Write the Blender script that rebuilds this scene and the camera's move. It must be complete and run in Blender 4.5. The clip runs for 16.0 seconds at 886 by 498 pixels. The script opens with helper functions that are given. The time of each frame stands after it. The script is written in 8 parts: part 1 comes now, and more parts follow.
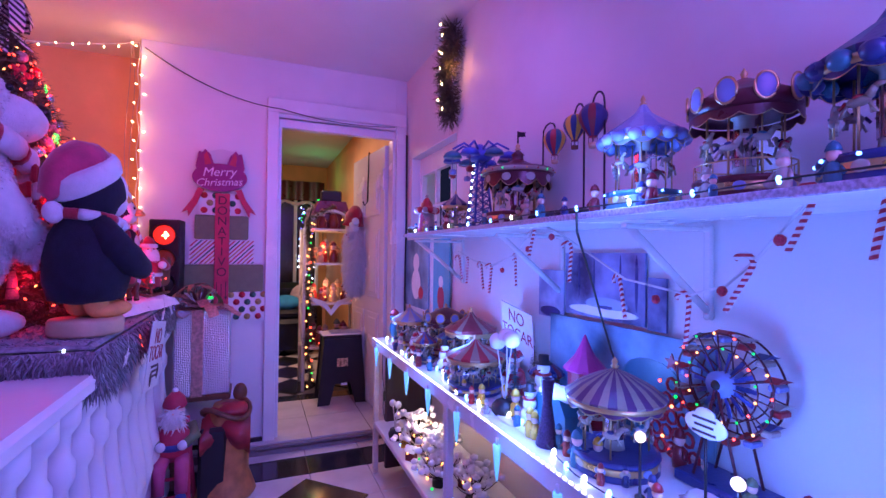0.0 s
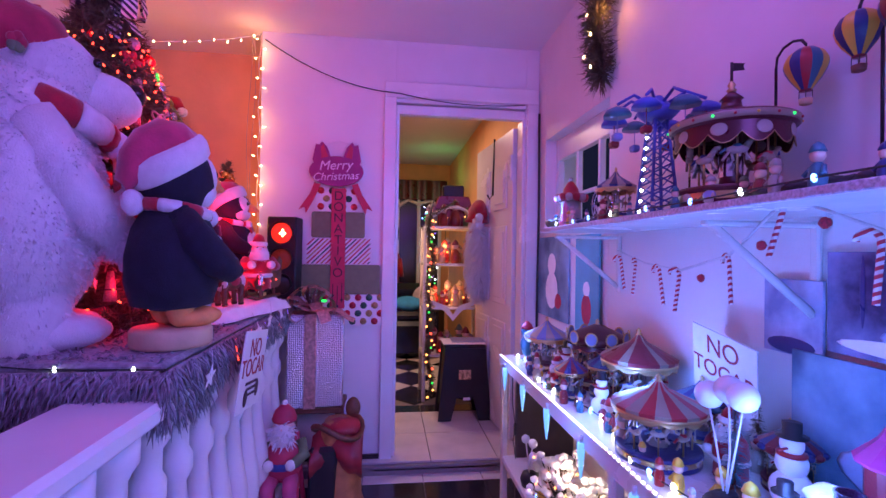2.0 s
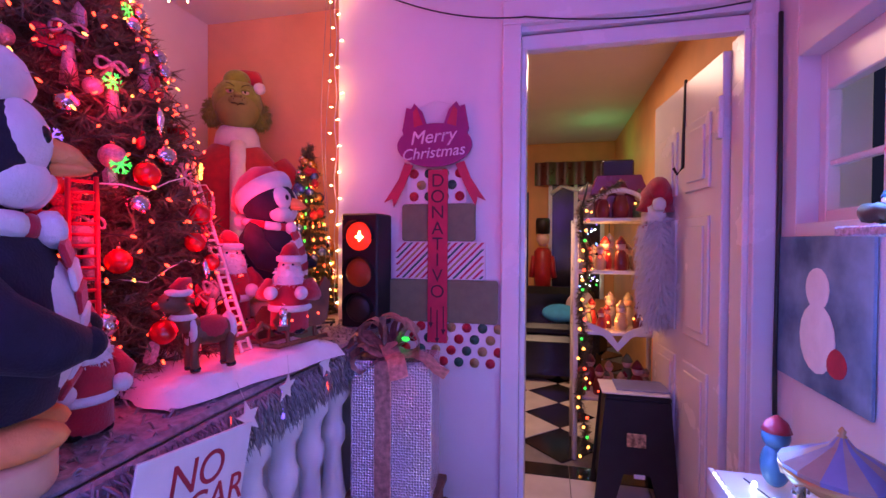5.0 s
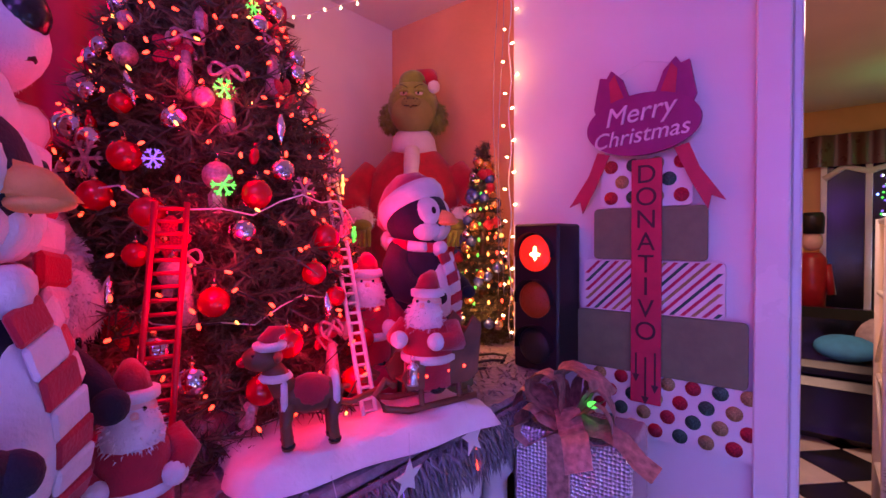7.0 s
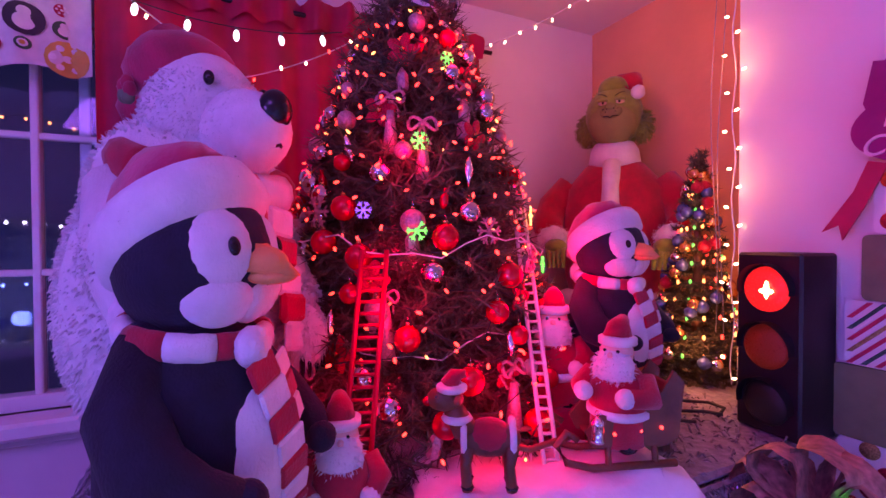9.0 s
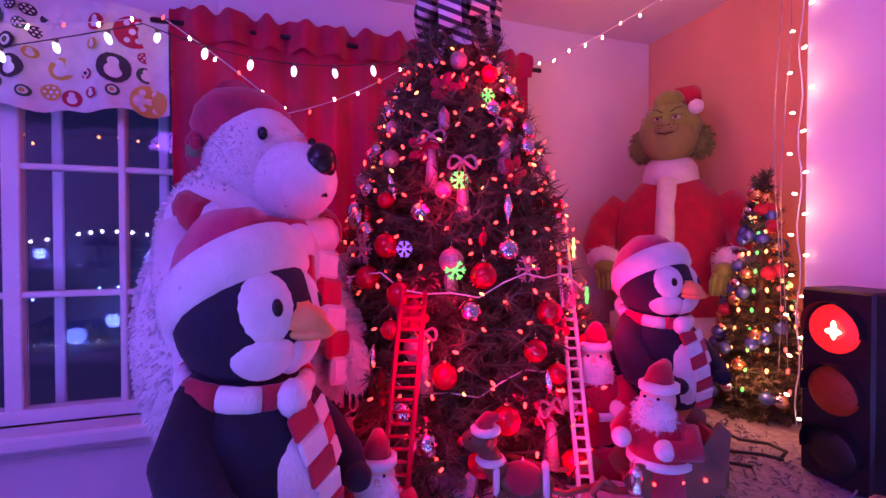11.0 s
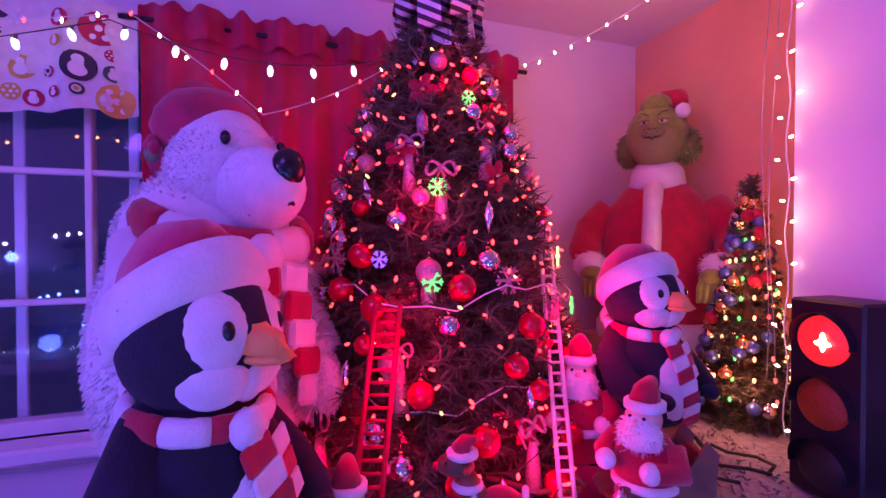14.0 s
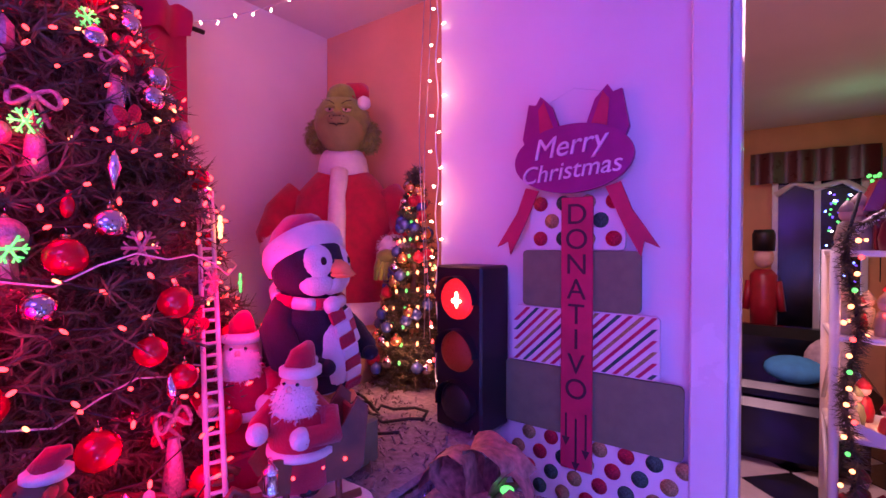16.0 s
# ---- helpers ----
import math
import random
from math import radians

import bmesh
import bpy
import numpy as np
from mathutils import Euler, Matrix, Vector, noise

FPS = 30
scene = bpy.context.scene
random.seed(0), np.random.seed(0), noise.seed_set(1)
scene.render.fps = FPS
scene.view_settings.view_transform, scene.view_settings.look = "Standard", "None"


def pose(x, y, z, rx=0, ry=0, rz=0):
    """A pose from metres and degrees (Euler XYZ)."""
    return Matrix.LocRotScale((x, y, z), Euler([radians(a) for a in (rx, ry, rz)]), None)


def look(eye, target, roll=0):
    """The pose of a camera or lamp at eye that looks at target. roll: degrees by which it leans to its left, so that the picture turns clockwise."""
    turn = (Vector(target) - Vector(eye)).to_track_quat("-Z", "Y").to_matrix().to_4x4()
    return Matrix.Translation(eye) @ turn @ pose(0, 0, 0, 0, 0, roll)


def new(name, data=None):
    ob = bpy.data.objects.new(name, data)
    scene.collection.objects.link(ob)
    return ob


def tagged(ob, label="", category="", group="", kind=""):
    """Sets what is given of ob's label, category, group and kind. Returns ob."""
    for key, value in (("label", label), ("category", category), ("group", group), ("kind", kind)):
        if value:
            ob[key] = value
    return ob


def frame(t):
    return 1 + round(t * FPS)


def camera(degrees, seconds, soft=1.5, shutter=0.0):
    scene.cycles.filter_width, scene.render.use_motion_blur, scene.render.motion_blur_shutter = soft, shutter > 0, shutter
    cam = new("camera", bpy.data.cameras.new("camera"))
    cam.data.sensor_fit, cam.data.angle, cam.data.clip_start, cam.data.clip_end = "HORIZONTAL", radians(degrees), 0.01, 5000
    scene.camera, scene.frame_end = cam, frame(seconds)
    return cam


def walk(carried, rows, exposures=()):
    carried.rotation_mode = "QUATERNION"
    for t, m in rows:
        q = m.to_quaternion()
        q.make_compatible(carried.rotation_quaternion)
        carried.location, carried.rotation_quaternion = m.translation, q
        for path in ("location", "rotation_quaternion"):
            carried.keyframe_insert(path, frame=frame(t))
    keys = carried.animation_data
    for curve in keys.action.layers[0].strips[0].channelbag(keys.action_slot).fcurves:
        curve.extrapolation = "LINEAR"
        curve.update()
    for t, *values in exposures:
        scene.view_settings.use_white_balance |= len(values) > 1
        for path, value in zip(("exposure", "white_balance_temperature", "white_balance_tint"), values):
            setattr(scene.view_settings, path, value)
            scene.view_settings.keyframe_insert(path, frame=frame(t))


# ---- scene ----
cam = camera(88.5, 16.0, soft=1.5)
walk(cam, [
    (0, look((0.071, 0.006, 1.245), (0.828, 1.857, 1.269), 0.66)),
    (0.5, look((0.157, 0.071, 1.243), (0.689, 1.999, 1.267), 0.69)),
    (1, look((0.198, 0.129, 1.238), (0.568, 2.095, 1.261), 0.72)),
    (1.5, look((0.184, 0.275, 1.237), (0.466, 2.255, 1.258), 0.81)),
    (2, look((0.151, 0.449, 1.240), (0.393, 2.434, 1.260), 0.86)),
    (2.5, look((0.147, 0.629, 1.233), (0.343, 2.619, 1.253), 0.88)),
    (3, look((0.175, 0.782, 1.255), (0.263, 2.780, 1.275), 0.86)),
    (3.2, look((0.184, 0.825, 1.253), (0.202, 2.825, 1.272), 0.85)),
    (5.3, look((0.308, 1.410, 1.327), (-0.262, 3.327, 1.287), 0.19)),
    (5.5, look((0.294, 1.451, 1.331), (-0.364, 3.339, 1.291), 0.13)),
    (6, look((0.228, 1.570, 1.321), (-0.659, 3.362, 1.280), 0.05)),
    (6.5, look((0.210, 1.658, 1.349), (-0.878, 3.336, 1.309), -0.08)),
    (7, look((0.233, 1.741, 1.377), (-1.031, 3.290, 1.338), -0.17)),
    (7.5, look((0.233, 1.768, 1.383), (-1.236, 3.125, 1.348), -0.24)),
    (8, look((0.238, 1.785, 1.401), (-1.380, 2.960, 1.367), -0.25)),
    (8.5, look((0.241, 1.785, 1.430), (-1.473, 2.815, 1.396), -0.24)),
    (9, look((0.243, 1.786, 1.457), (-1.562, 2.646, 1.421), -0.20)),
    (9.5, look((0.250, 1.787, 1.481), (-1.599, 2.549, 1.444), -0.19)),
    (12, look((0.285, 1.824, 1.564), (-1.622, 2.426, 1.532), -0.01)),
    (12.5, look((0.274, 1.819, 1.577), (-1.635, 2.415, 1.545), 0.01)),
    (13, look((0.259, 1.809, 1.582), (-1.651, 2.402, 1.552), 0.01)),
    (13.5, look((0.250, 1.826, 1.575), (-1.657, 2.428, 1.542), 0.01)),
    (14, look((0.241, 1.851, 1.554), (-1.642, 2.523, 1.523), -0.06)),
    (14.5, look((0.243, 1.886, 1.533), (-1.586, 2.694, 1.500), 0.01)),
    (15, look((0.251, 1.902, 1.524), (-1.422, 2.996, 1.488), 0.12)),
    (15.5, look((0.272, 1.896, 1.518), (-1.146, 3.306, 1.488), 0.11)),
    (16, look((0.260, 1.965, 1.486), (-0.906, 3.589, 1.459), 0.06)),
], [(0, 0.12, 6600, 4), (3, 0.16, 7900, 2), (5.5, 0.08, 8200, 2), (7, -0.06, 8200, 26), (9, -0.06, 7600, 54), (12.5, 0.04, 6300, 62), (16, -0.02, 6200, 66)])

# ---- world and lights ----
world = bpy.data.worlds.new("night")
scene.world = world
world.use_nodes = True
world.node_tree.nodes["Background"].inputs[0].default_value = (0.03, 0.035, 0.12, 1)
world.node_tree.nodes["Background"].inputs[1].default_value = 0.25


def lamp(name, place, colour, watts, radius=0.05, kind="POINT", target=None, size=(0.3, 0.3)):
    data = bpy.data.lights.new(name, kind)
    data.color, data.energy = colour, watts
    if kind == "AREA":
        data.shape, data.size, data.size_y = "RECTANGLE", *size
    else:
        data.shadow_soft_size = radius
    ob = new(name, data)
    ob.matrix_world = look(place, target) if target else Matrix.Translation(place)
    return ob


BLUE, RED, WARM, VIOLET = (0.08, 0.20, 1.0), (1.0, 0.008, 0.07), (1.0, 0.40, 0.15), (0.32, 0.12, 1.0)
# violet ceiling lamp of the hall, behind the walk's start
lamp("ceiling_lamp", (0.50, -1.00, 2.05), VIOLET, 25, kind="AREA", target=(-0.3, 1.6, 0.7), size=(0.9, 0.5))
# unseen violet fill, added overhead to brighten the ledge, gift and sign wall
lamp("hall_fill", (0.45, 1.20, 2.40), VIOLET, 9.5, kind="AREA", target=(-0.5, 2.5, 0.6), size=(0.6, 0.6))
# blue strip and string lights on the display table and the shelf above
for y in (2.40, 1.70, 1.00, 0.30):
    lamp("strip_lamp", (0.63, y, 0.84), BLUE, 2.6, 0.06)
for x, y, watts in ((0.76, 2.50, 2.0), (0.80, 1.62, 3.5), (0.76, 1.06, 4.5), (0.74, 0.50, 4.5)):
    lamp("string_lamp", (x, y, 0.93), BLUE, watts * 1.1, 0.05)
lamp("shelf_string_lamp", (0.76, 2.15, 1.44), BLUE, 3, 0.035)
lamp("shelf_string_lamp", (0.73, 0.75, 1.42), BLUE, 3.5, 0.035)
lamp("shelf_string_lamp", (0.73, 0.05, 1.45), BLUE, 5, 0.035)
# red fairy lights on the tall tree
for place, watts in (((-0.64, 1.92, 1.12), 0.8), ((-0.45, 2.26, 1.16), 1.1), ((-0.50, 2.06, 1.36), 1.6), ((-0.54, 2.46, 1.38), 1.6), ((-0.63, 2.12, 1.64), 1.6), ((-1.13, 1.89, 1.85), 1.2), ((-0.70, 2.26, 1.92), 1.4), ((-1.14, 2.53, 1.9), 1.6), ((-0.77, 2.58, 1.66), 1.6), ((-0.70, 2.08, 1.14), 10.0), ((-0.68, 2.31, 1.16), 10.0), ((-0.72, 2.14, 1.42), 10.0), ((-0.77, 2.38, 1.44), 8.0), ((-0.81, 2.17, 1.68), 8.0)):
    lamp("fairy_lamp", place, RED, watts, 0.06)
# warm bulbs down the wall's edge and on the small tree
for place, watts in (((-0.59, 3.03, 2.36), 0.6), ((-0.595, 3.03, 1.95), 0.55), ((-0.595, 3.03, 1.62), 0.5), ((-0.70, 3.08, 1.15), 1.0), ((-0.70, 3.12, 1.42), 0.9)):
    lamp("bulb_lamp", place, WARM, watts, 0.02)
lamp("bulb_lamp", (-1.02, 2.98, 2.22), WARM, 0.8, 0.03)
# signal light and the next room
lamp("room_lamp", (0.1, 4.7, 2.55), (1.0, 0.66, 0.62), 22, kind="AREA", target=(0.1, 4.75, 0), size=(0.8, 0.8))
lamp("rack_lamp", (0.61, 4.16, 0.98), WARM, 1.8, 0.03)
lamp("rack_lamp", (0.61, 4.16, 1.32), WARM, 1.5, 0.03)
lamp("green_lamp", (0.78, 6.4, 2.25), (0.1, 1.0, 0.35), 1.2, 0.03)
lamp("lower_lamp", (0.80, 1.95, 0.50), (1.0, 0.75, 0.62), 1.6, 0.04)

# ---- mesh tools ----
rng = random.Random(7)


class B:
    """Collects faces of several materials for one mesh."""

    def __init__(self):
        self.v, self.f, self.m, self.s = [], [], [], []

    def add(self, verts, faces, mat=0, smooth=False, m=None):
        k = len(self.v)
        self.v += [tuple(m @ Vector(p)) for p in verts] if m else [tuple(p) for p in verts]
        self.f += [tuple(i + k for i in f) for f in faces]
        self.m += [mat] * len(faces)
        self.s += [smooth] * len(faces)
        return self

    def box(self, c, s, mat=0, bevel=0.004, m=None):
        x, y, z = (a / 2 for a in s)
        b = min(bevel, x * 0.8, y * 0.8, z * 0.8)
        vs, idx = [], {}
        for i in (-1, 1):
            for j in (-1, 1):
                for k in (-1, 1):
                    for a, p in enumerate(((i * x, j * (y - b), k * (z - b)), (i * (x - b), j * y, k * (z - b)), (i * (x - b), j * (y - b), k * z))):
                        idx[i, j, k, a] = len(vs)
                        vs.append((c[0] + p[0], c[1] + p[1], c[2] + p[2]))
        fs = []
        g = lambda *q: tuple(idx[w] for w in q)
        for i in (-1, 1):
            fs.append(g((i, -1, -1, 0), (i, 1, -1, 0), (i, 1, 1, 0), (i, -1, 1, 0))[:: i])
            fs.append(g((-1, i, -1, 1), (-1, i, 1, 1), (1, i, 1, 1), (1, i, -1, 1))[:: i])
            fs.append(g((-1, -1, i, 2), (1, -1, i, 2), (1, 1, i, 2), (-1, 1, i, 2))[:: i])
            for j in (-1, 1):
                fs.append(g((i, j, -1, 0), (i, j, -1, 1), (i, j, 1, 1), (i, j, 1, 0)))
                fs.append(g((i, -1, j, 0), (i, -1, j, 2), (i, 1, j, 2), (i, 1, j, 0)))
                fs.append(g((-1, i, j, 1), (-1, i, j, 2), (1, i, j, 2), (1, i, j, 1)))
                for k in (-1, 1):
                    fs.append(g((i, j, k, 0), (i, j, k, 1), (i, j, k, 2)))
        return self.add(vs, fs, mat, False, m)

    def lathe(self, profile, c=(0, 0, 0), segs=24, mat=0, smooth=True, m=None, flute=0.0, waves=0, cap=True):
        vs, fs = [], []
        for r, z in profile:
            for i in range(segs):
                a = 2 * math.pi * i / segs
                q = r * (1 + flute * math.cos(waves * a)) if waves else r
                vs.append((c[0] + q * math.cos(a), c[1] + q * math.sin(a), c[2] + z))
        for j in range(len(profile) - 1):
            for i in range(segs):
                n = (i + 1) % segs
                fs.append((j * segs + i, j * segs + n, (j + 1) * segs + n, (j + 1) * segs + i))
        if cap and profile[0][0] > 1e-4:
            fs.append(tuple(range(segs))[::-1])
        if cap and profile[-1][0] > 1e-4:
            fs.append(tuple(range((len(profile) - 1) * segs, len(profile) * segs)))
        return self.add(vs, fs, mat, smooth, m)

    def cyl(self, c, r, h, mat=0, segs=16, m=None, r2=None):
        return self.lathe([(r, 0), (r if r2 is None else r2, h)], c, segs, mat, True, m)

    def ell(self, c, r, mat=0, m=None, segs=16, rings=10, rough=0.0):
        r = (r, r, r) if isinstance(r, (int, float)) else r
        vs, fs = [], []
        for j in range(rings + 1):
            t = math.pi * j / rings
            for i in range(segs):
                a = 2 * math.pi * i / segs
                d = Vector((math.sin(t) * math.cos(a), math.sin(t) * math.sin(a), math.cos(t)))
                k = 1 + (rough * noise.noise(d * 3 + Vector(c) * 9) if rough else 0)
                vs.append((c[0] + r[0] * d.x * k, c[1] + r[1] * d.y * k, c[2] + r[2] * d.z * k))
        for j in range(rings):
            for i in range(segs):
                n = (i + 1) % segs
                fs.append((j * segs + i, (j + 1) * segs + i, (j + 1) * segs + n, j * segs + n))
        return self.add(vs, fs, mat, True, m)

    def tube(self, pts, r, mat=0, segs=8, m=None, closed=False):
        pts = [Vector(p) for p in pts]
        rs = r if isinstance(r, (list, tuple)) else [r] * len(pts)
        vs, fs, n = [], [], len(pts)
        for i, p in enumerate(pts):
            d = (pts[(i + 1) % n] - pts[i - 1]) if closed else pts[min(i + 1, n - 1)] - pts[max(i - 1, 0)]
            if d.length < 1e-9:
                d = Vector((0, 0, 1))
            d.normalize()
            u = d.cross(Vector((0.13, 0.21, 0.97)) if abs(d.z) < 0.9 else Vector((1, 0, 0))).normalized()
            w = d.cross(u)
            for k in range(segs):
                a = 2 * math.pi * k / segs
                vs.append(p + (u * math.cos(a) + w * math.sin(a)) * rs[i])
        for i in range(n if closed else n - 1):
            for k in range(segs):
                q, o = (k + 1) % segs, ((i + 1) % n) * segs
                fs.append((i * segs + k, i * segs + q, o + q, o + k))
        if not closed:
            fs += [tuple(range(segs))[::-1], tuple(range((n - 1) * segs, n * segs))]
        return self.add(vs, fs, mat, True, m)

    def prism(self, poly, y0, y1, mat=0, m=None, side=None):
        """A polygon in x and z, with depth along y."""
        n = len(poly)
        vs = [(x, y0, z) for x, z in poly] + [(x, y1, z) for x, z in poly]
        self.add(vs, [tuple(range(n)), tuple(range(n, 2 * n))[::-1]], mat, False, m)
        return self.add(vs, [(i, i + n, (i + 1) % n + n, (i + 1) % n) for i in range(n)], mat if side is None else side, False, m)

    def sheet(self, grid, mat=0, thick=0.0, smooth=True, m=None):
        """A sheet from rows of points, with a back a little behind it."""
        h, w = len(grid), len(grid[0])
        vs = [p for row in grid for p in row]
        fs = [(j * w + i, j * w + i + 1, (j + 1) * w + i + 1, (j + 1) * w + i) for j in range(h - 1) for i in range(w - 1)]
        self.add(vs, fs, mat, smooth, m)
        if thick:
            self.add([(p[0] + thick, p[1], p[2]) for p in vs], [f[::-1] for f in fs], mat, smooth, m)
        return self

    def fur(self, c, r, count, length, mat=0, width=0.003, m=None, droop=0.4, keep=None, seed=1):
        """Short tapered tufts all over an ellipsoid."""
        rd = random.Random(seed)
        r = (r, r, r) if isinstance(r, (int, float)) else r
        for _ in range(count):
            z, a = rd.uniform(-1, 1), rd.uniform(0, 2 * math.pi)
            s = math.sqrt(1 - z * z)
            d = Vector((s * math.cos(a), s * math.sin(a), z))
            p = Vector((c[0] + r[0] * d.x, c[1] + r[1] * d.y, c[2] + r[2] * d.z))
            if keep and not keep(p):
                continue
            n = Vector((d.x / r[0], d.y / r[1], d.z / r[2])).normalized()
            t = (n + Vector((rd.uniform(-0.6, 0.6), rd.uniform(-0.6, 0.6), rd.uniform(-0.5, 0.3) - droop))).normalized()
            u = t.cross(Vector((rd.uniform(-1, 1), rd.uniform(-1, 1), rd.uniform(-1, 1)))).normalized() * width
            q = p - n * 0.004
            l = length * rd.uniform(0.6, 1.2)
            self.add([q - u, q + u, q + t * l * 0.6 + u * 0.5 + n * l * 0.15, q + t * l - Vector((0, 0, droop * l * 0.25)), q + t * l * 0.6 - u * 0.5 + n * l * 0.15], [(0, 1, 2, 4), (4, 2, 3)], mat, False, m)
        return self

    def mesh(self, name, mats):
        me = bpy.data.meshes.new(name)
        me.from_pydata(self.v, [], self.f)
        for q in mats if isinstance(mats, (list, tuple)) else [mats]:
            me.materials.append(q)
        me.polygons.foreach_set("material_index", self.m)
        me.polygons.foreach_set("use_smooth", self.s)
        me.update()
        return me


def part(name, b, mats, parent=None, label="", m=None):
    """Links what b holds as one mesh object, under its thing."""
    ob = new(name, b.mesh(name, mats))
    if parent:
        ob.parent = parent
    if m:
        ob.matrix_basis = m
    if label:
        ob["label"] = label
    return ob


def thing(name, label, category, m=None, b=None, mats=None, group="", kind=""):
    """A top-level thing: one mesh, or an Empty that holds its parts."""
    ob = new(name, b.mesh(name, mats) if b else None)
    if not b:
        ob.empty_display_size = 0.05
    if m:
        ob.matrix_basis = m
    return tagged(ob, label, category, group, kind)


def structure(name, b, mats, label="", category=""):
    return thing(name, label or name.replace("_", " "), category or name.split("_")[0], None, b, mats, kind="structure")


def at(x, y, z, rz=0, s=1.0):
    return pose(x, y, z, 0, 0, rz) @ Matrix.Scale(s, 4)


# ---- materials ----
def material(name, colour, rough=0.6, metal=0.0, vary=0.12, scale=14.0, bump=0.15, fine=120.0, glow=None, power=0.0, sheen=0.0, second=None, coat=0.0, alpha_pass=0.0):
    mat = bpy.data.materials.new(name)
    mat.use_nodes = True
    nt = mat.node_tree
    bs = nt.nodes["Principled BSDF"]
    tc = nt.nodes.new("ShaderNodeTexCoord")
    n1 = nt.nodes.new("ShaderNodeTexNoise")
    n1.inputs["Scale"].default_value, n1.inputs["Detail"].default_value = scale, 5
    nt.links.new(tc.outputs["Object"], n1.inputs["Vector"])
    mix = nt.nodes.new("ShaderNodeMixRGB")
    a = tuple(c * (1 - vary) for c in colour)
    b = second or tuple(min(1, c * (1 + vary)) for c in colour)
    mix.inputs[1].default_value, mix.inputs[2].default_value = (*a, 1), (*b, 1)
    ramp = nt.nodes.new("ShaderNodeMapRange")
    ramp.inputs[1].default_value, ramp.inputs[2].default_value = 0.32, 0.68
    nt.links.new(n1.outputs["Fac"], ramp.inputs[0])
    nt.links.new(ramp.outputs[0], mix.inputs[0])
    nt.links.new(mix.outputs[0], bs.inputs["Base Color"])
    n2 = nt.nodes.new("ShaderNodeTexNoise")
    n2.inputs["Scale"].default_value, n2.inputs["Detail"].default_value = fine, 4
    nt.links.new(tc.outputs["Object"], n2.inputs["Vector"])
    if bump:
        bp = nt.nodes.new("ShaderNodeBump")
        bp.inputs["Strength"].default_value, bp.inputs["Distance"].default_value = bump, 0.004
        nt.links.new(n2.outputs["Fac"], bp.inputs["Height"])
        nt.links.new(bp.outputs[0], bs.inputs["Normal"])
    rr = nt.nodes.new("ShaderNodeMapRange")
    rr.inputs[3].default_value, rr.inputs[4].default_value = max(0.0, rough - min(0.1, rough * 0.4)), min(1, rough + min(0.1, rough * 0.4))
    nt.links.new(n1.outputs["Fac"], rr.inputs[0])
    nt.links.new(rr.outputs[0], bs.inputs["Roughness"])
    bs.inputs["Metallic"].default_value = metal
    if sheen:
        bs.inputs["Sheen Weight"].default_value = sheen
    if coat:
        bs.inputs["Coat Weight"].default_value = coat
    if glow:
        bs.inputs["Emission Color"].default_value, bs.inputs["Emission Strength"].default_value = (*glow, 1), power
    if alpha_pass:
        bs.inputs["Transmission Weight"].default_value = alpha_pass
    return mat


def striped(name, colours, across=(1, 0, 0), scale=20.0, rough=0.6, metal=0.0, bump=0.1):
    """Even bands of the given colours along a direction of the object."""
    mat = material(name, colours[0], rough, metal, bump=bump)
    nt = mat.node_tree
    tc = nt.nodes.new("ShaderNodeTexCoord")
    dot = nt.nodes.new("ShaderNodeVectorMath")
    dot.operation = "DOT_PRODUCT"
    dot.inputs[1].default_value = across
    nt.links.new(tc.outputs["Object"], dot.inputs[0])
    mul = nt.nodes.new("ShaderNodeMath")
    mul.operation = "MULTIPLY"
    mul.inputs[1].default_value = scale
    nt.links.new(dot.outputs["Value"], mul.inputs[0])
    fr = nt.nodes.new("ShaderNodeMath")
    fr.operation = "FRACT"
    nt.links.new(mul.outputs[0], fr.inputs[0])
    cr = nt.nodes.new("ShaderNodeValToRGB")
    cr.color_ramp.interpolation = "CONSTANT"
    els = cr.color_ramp.elements
    while len(els) < len(colours):
        els.new(0.5)
    for i, c in enumerate(colours):
        els[i].position, els[i].color = i / len(colours), (*c, 1)
    nt.links.new(fr.outputs[0], cr.inputs[0])
    nt.links.new(cr.outputs[0], nt.nodes["Principled BSDF"].inputs["Base Color"])
    return mat


def glowing(name, colour, power):
    return material(name, tuple(0.10 + 0.6 * c for c in colour), 0.3, vary=0.02, bump=0, glow=colour, power=power)


WHITE = material("white_paint", (0.78, 0.76, 0.76), 0.55, vary=0.05, scale=3, bump=0.12, fine=60)
CEIL = material("ceiling_paint", (0.74, 0.72, 0.74), 0.7, vary=0.04, scale=2, bump=0.2, fine=45)
ORANGE = material("orange_paint", (0.80, 0.42, 0.20), 0.6, vary=0.08, scale=4, bump=0.25, fine=50)
GLOSSW = material("white_gloss", (0.80, 0.79, 0.78), 0.25, vary=0.04, scale=5, bump=0.05, fine=40)
TILE = material("cream_tile", (0.62, 0.58, 0.55), 0.16, vary=0.10, scale=6, bump=0.04, fine=30)
TILEB = material("black_tile", (0.018, 0.017, 0.02), 0.14, vary=0.4, scale=9, bump=0.04, fine=30)
GROUT = material("grout", (0.22, 0.20, 0.20), 0.85)
FURW = material("white_plush", (0.70, 0.68, 0.68), 0.9, vary=0.06, scale=30, bump=0.5, fine=160, sheen=0.3)
FELTR = material("red_felt", (0.40, 0.012, 0.03), 0.85, vary=0.2, scale=25, bump=0.35, fine=220, sheen=0.3)
HATB = material("dark_red_velvet", (0.42, 0.02, 0.06), 0.8, vary=0.3, scale=12, bump=0.25, fine=150, sheen=0.3)
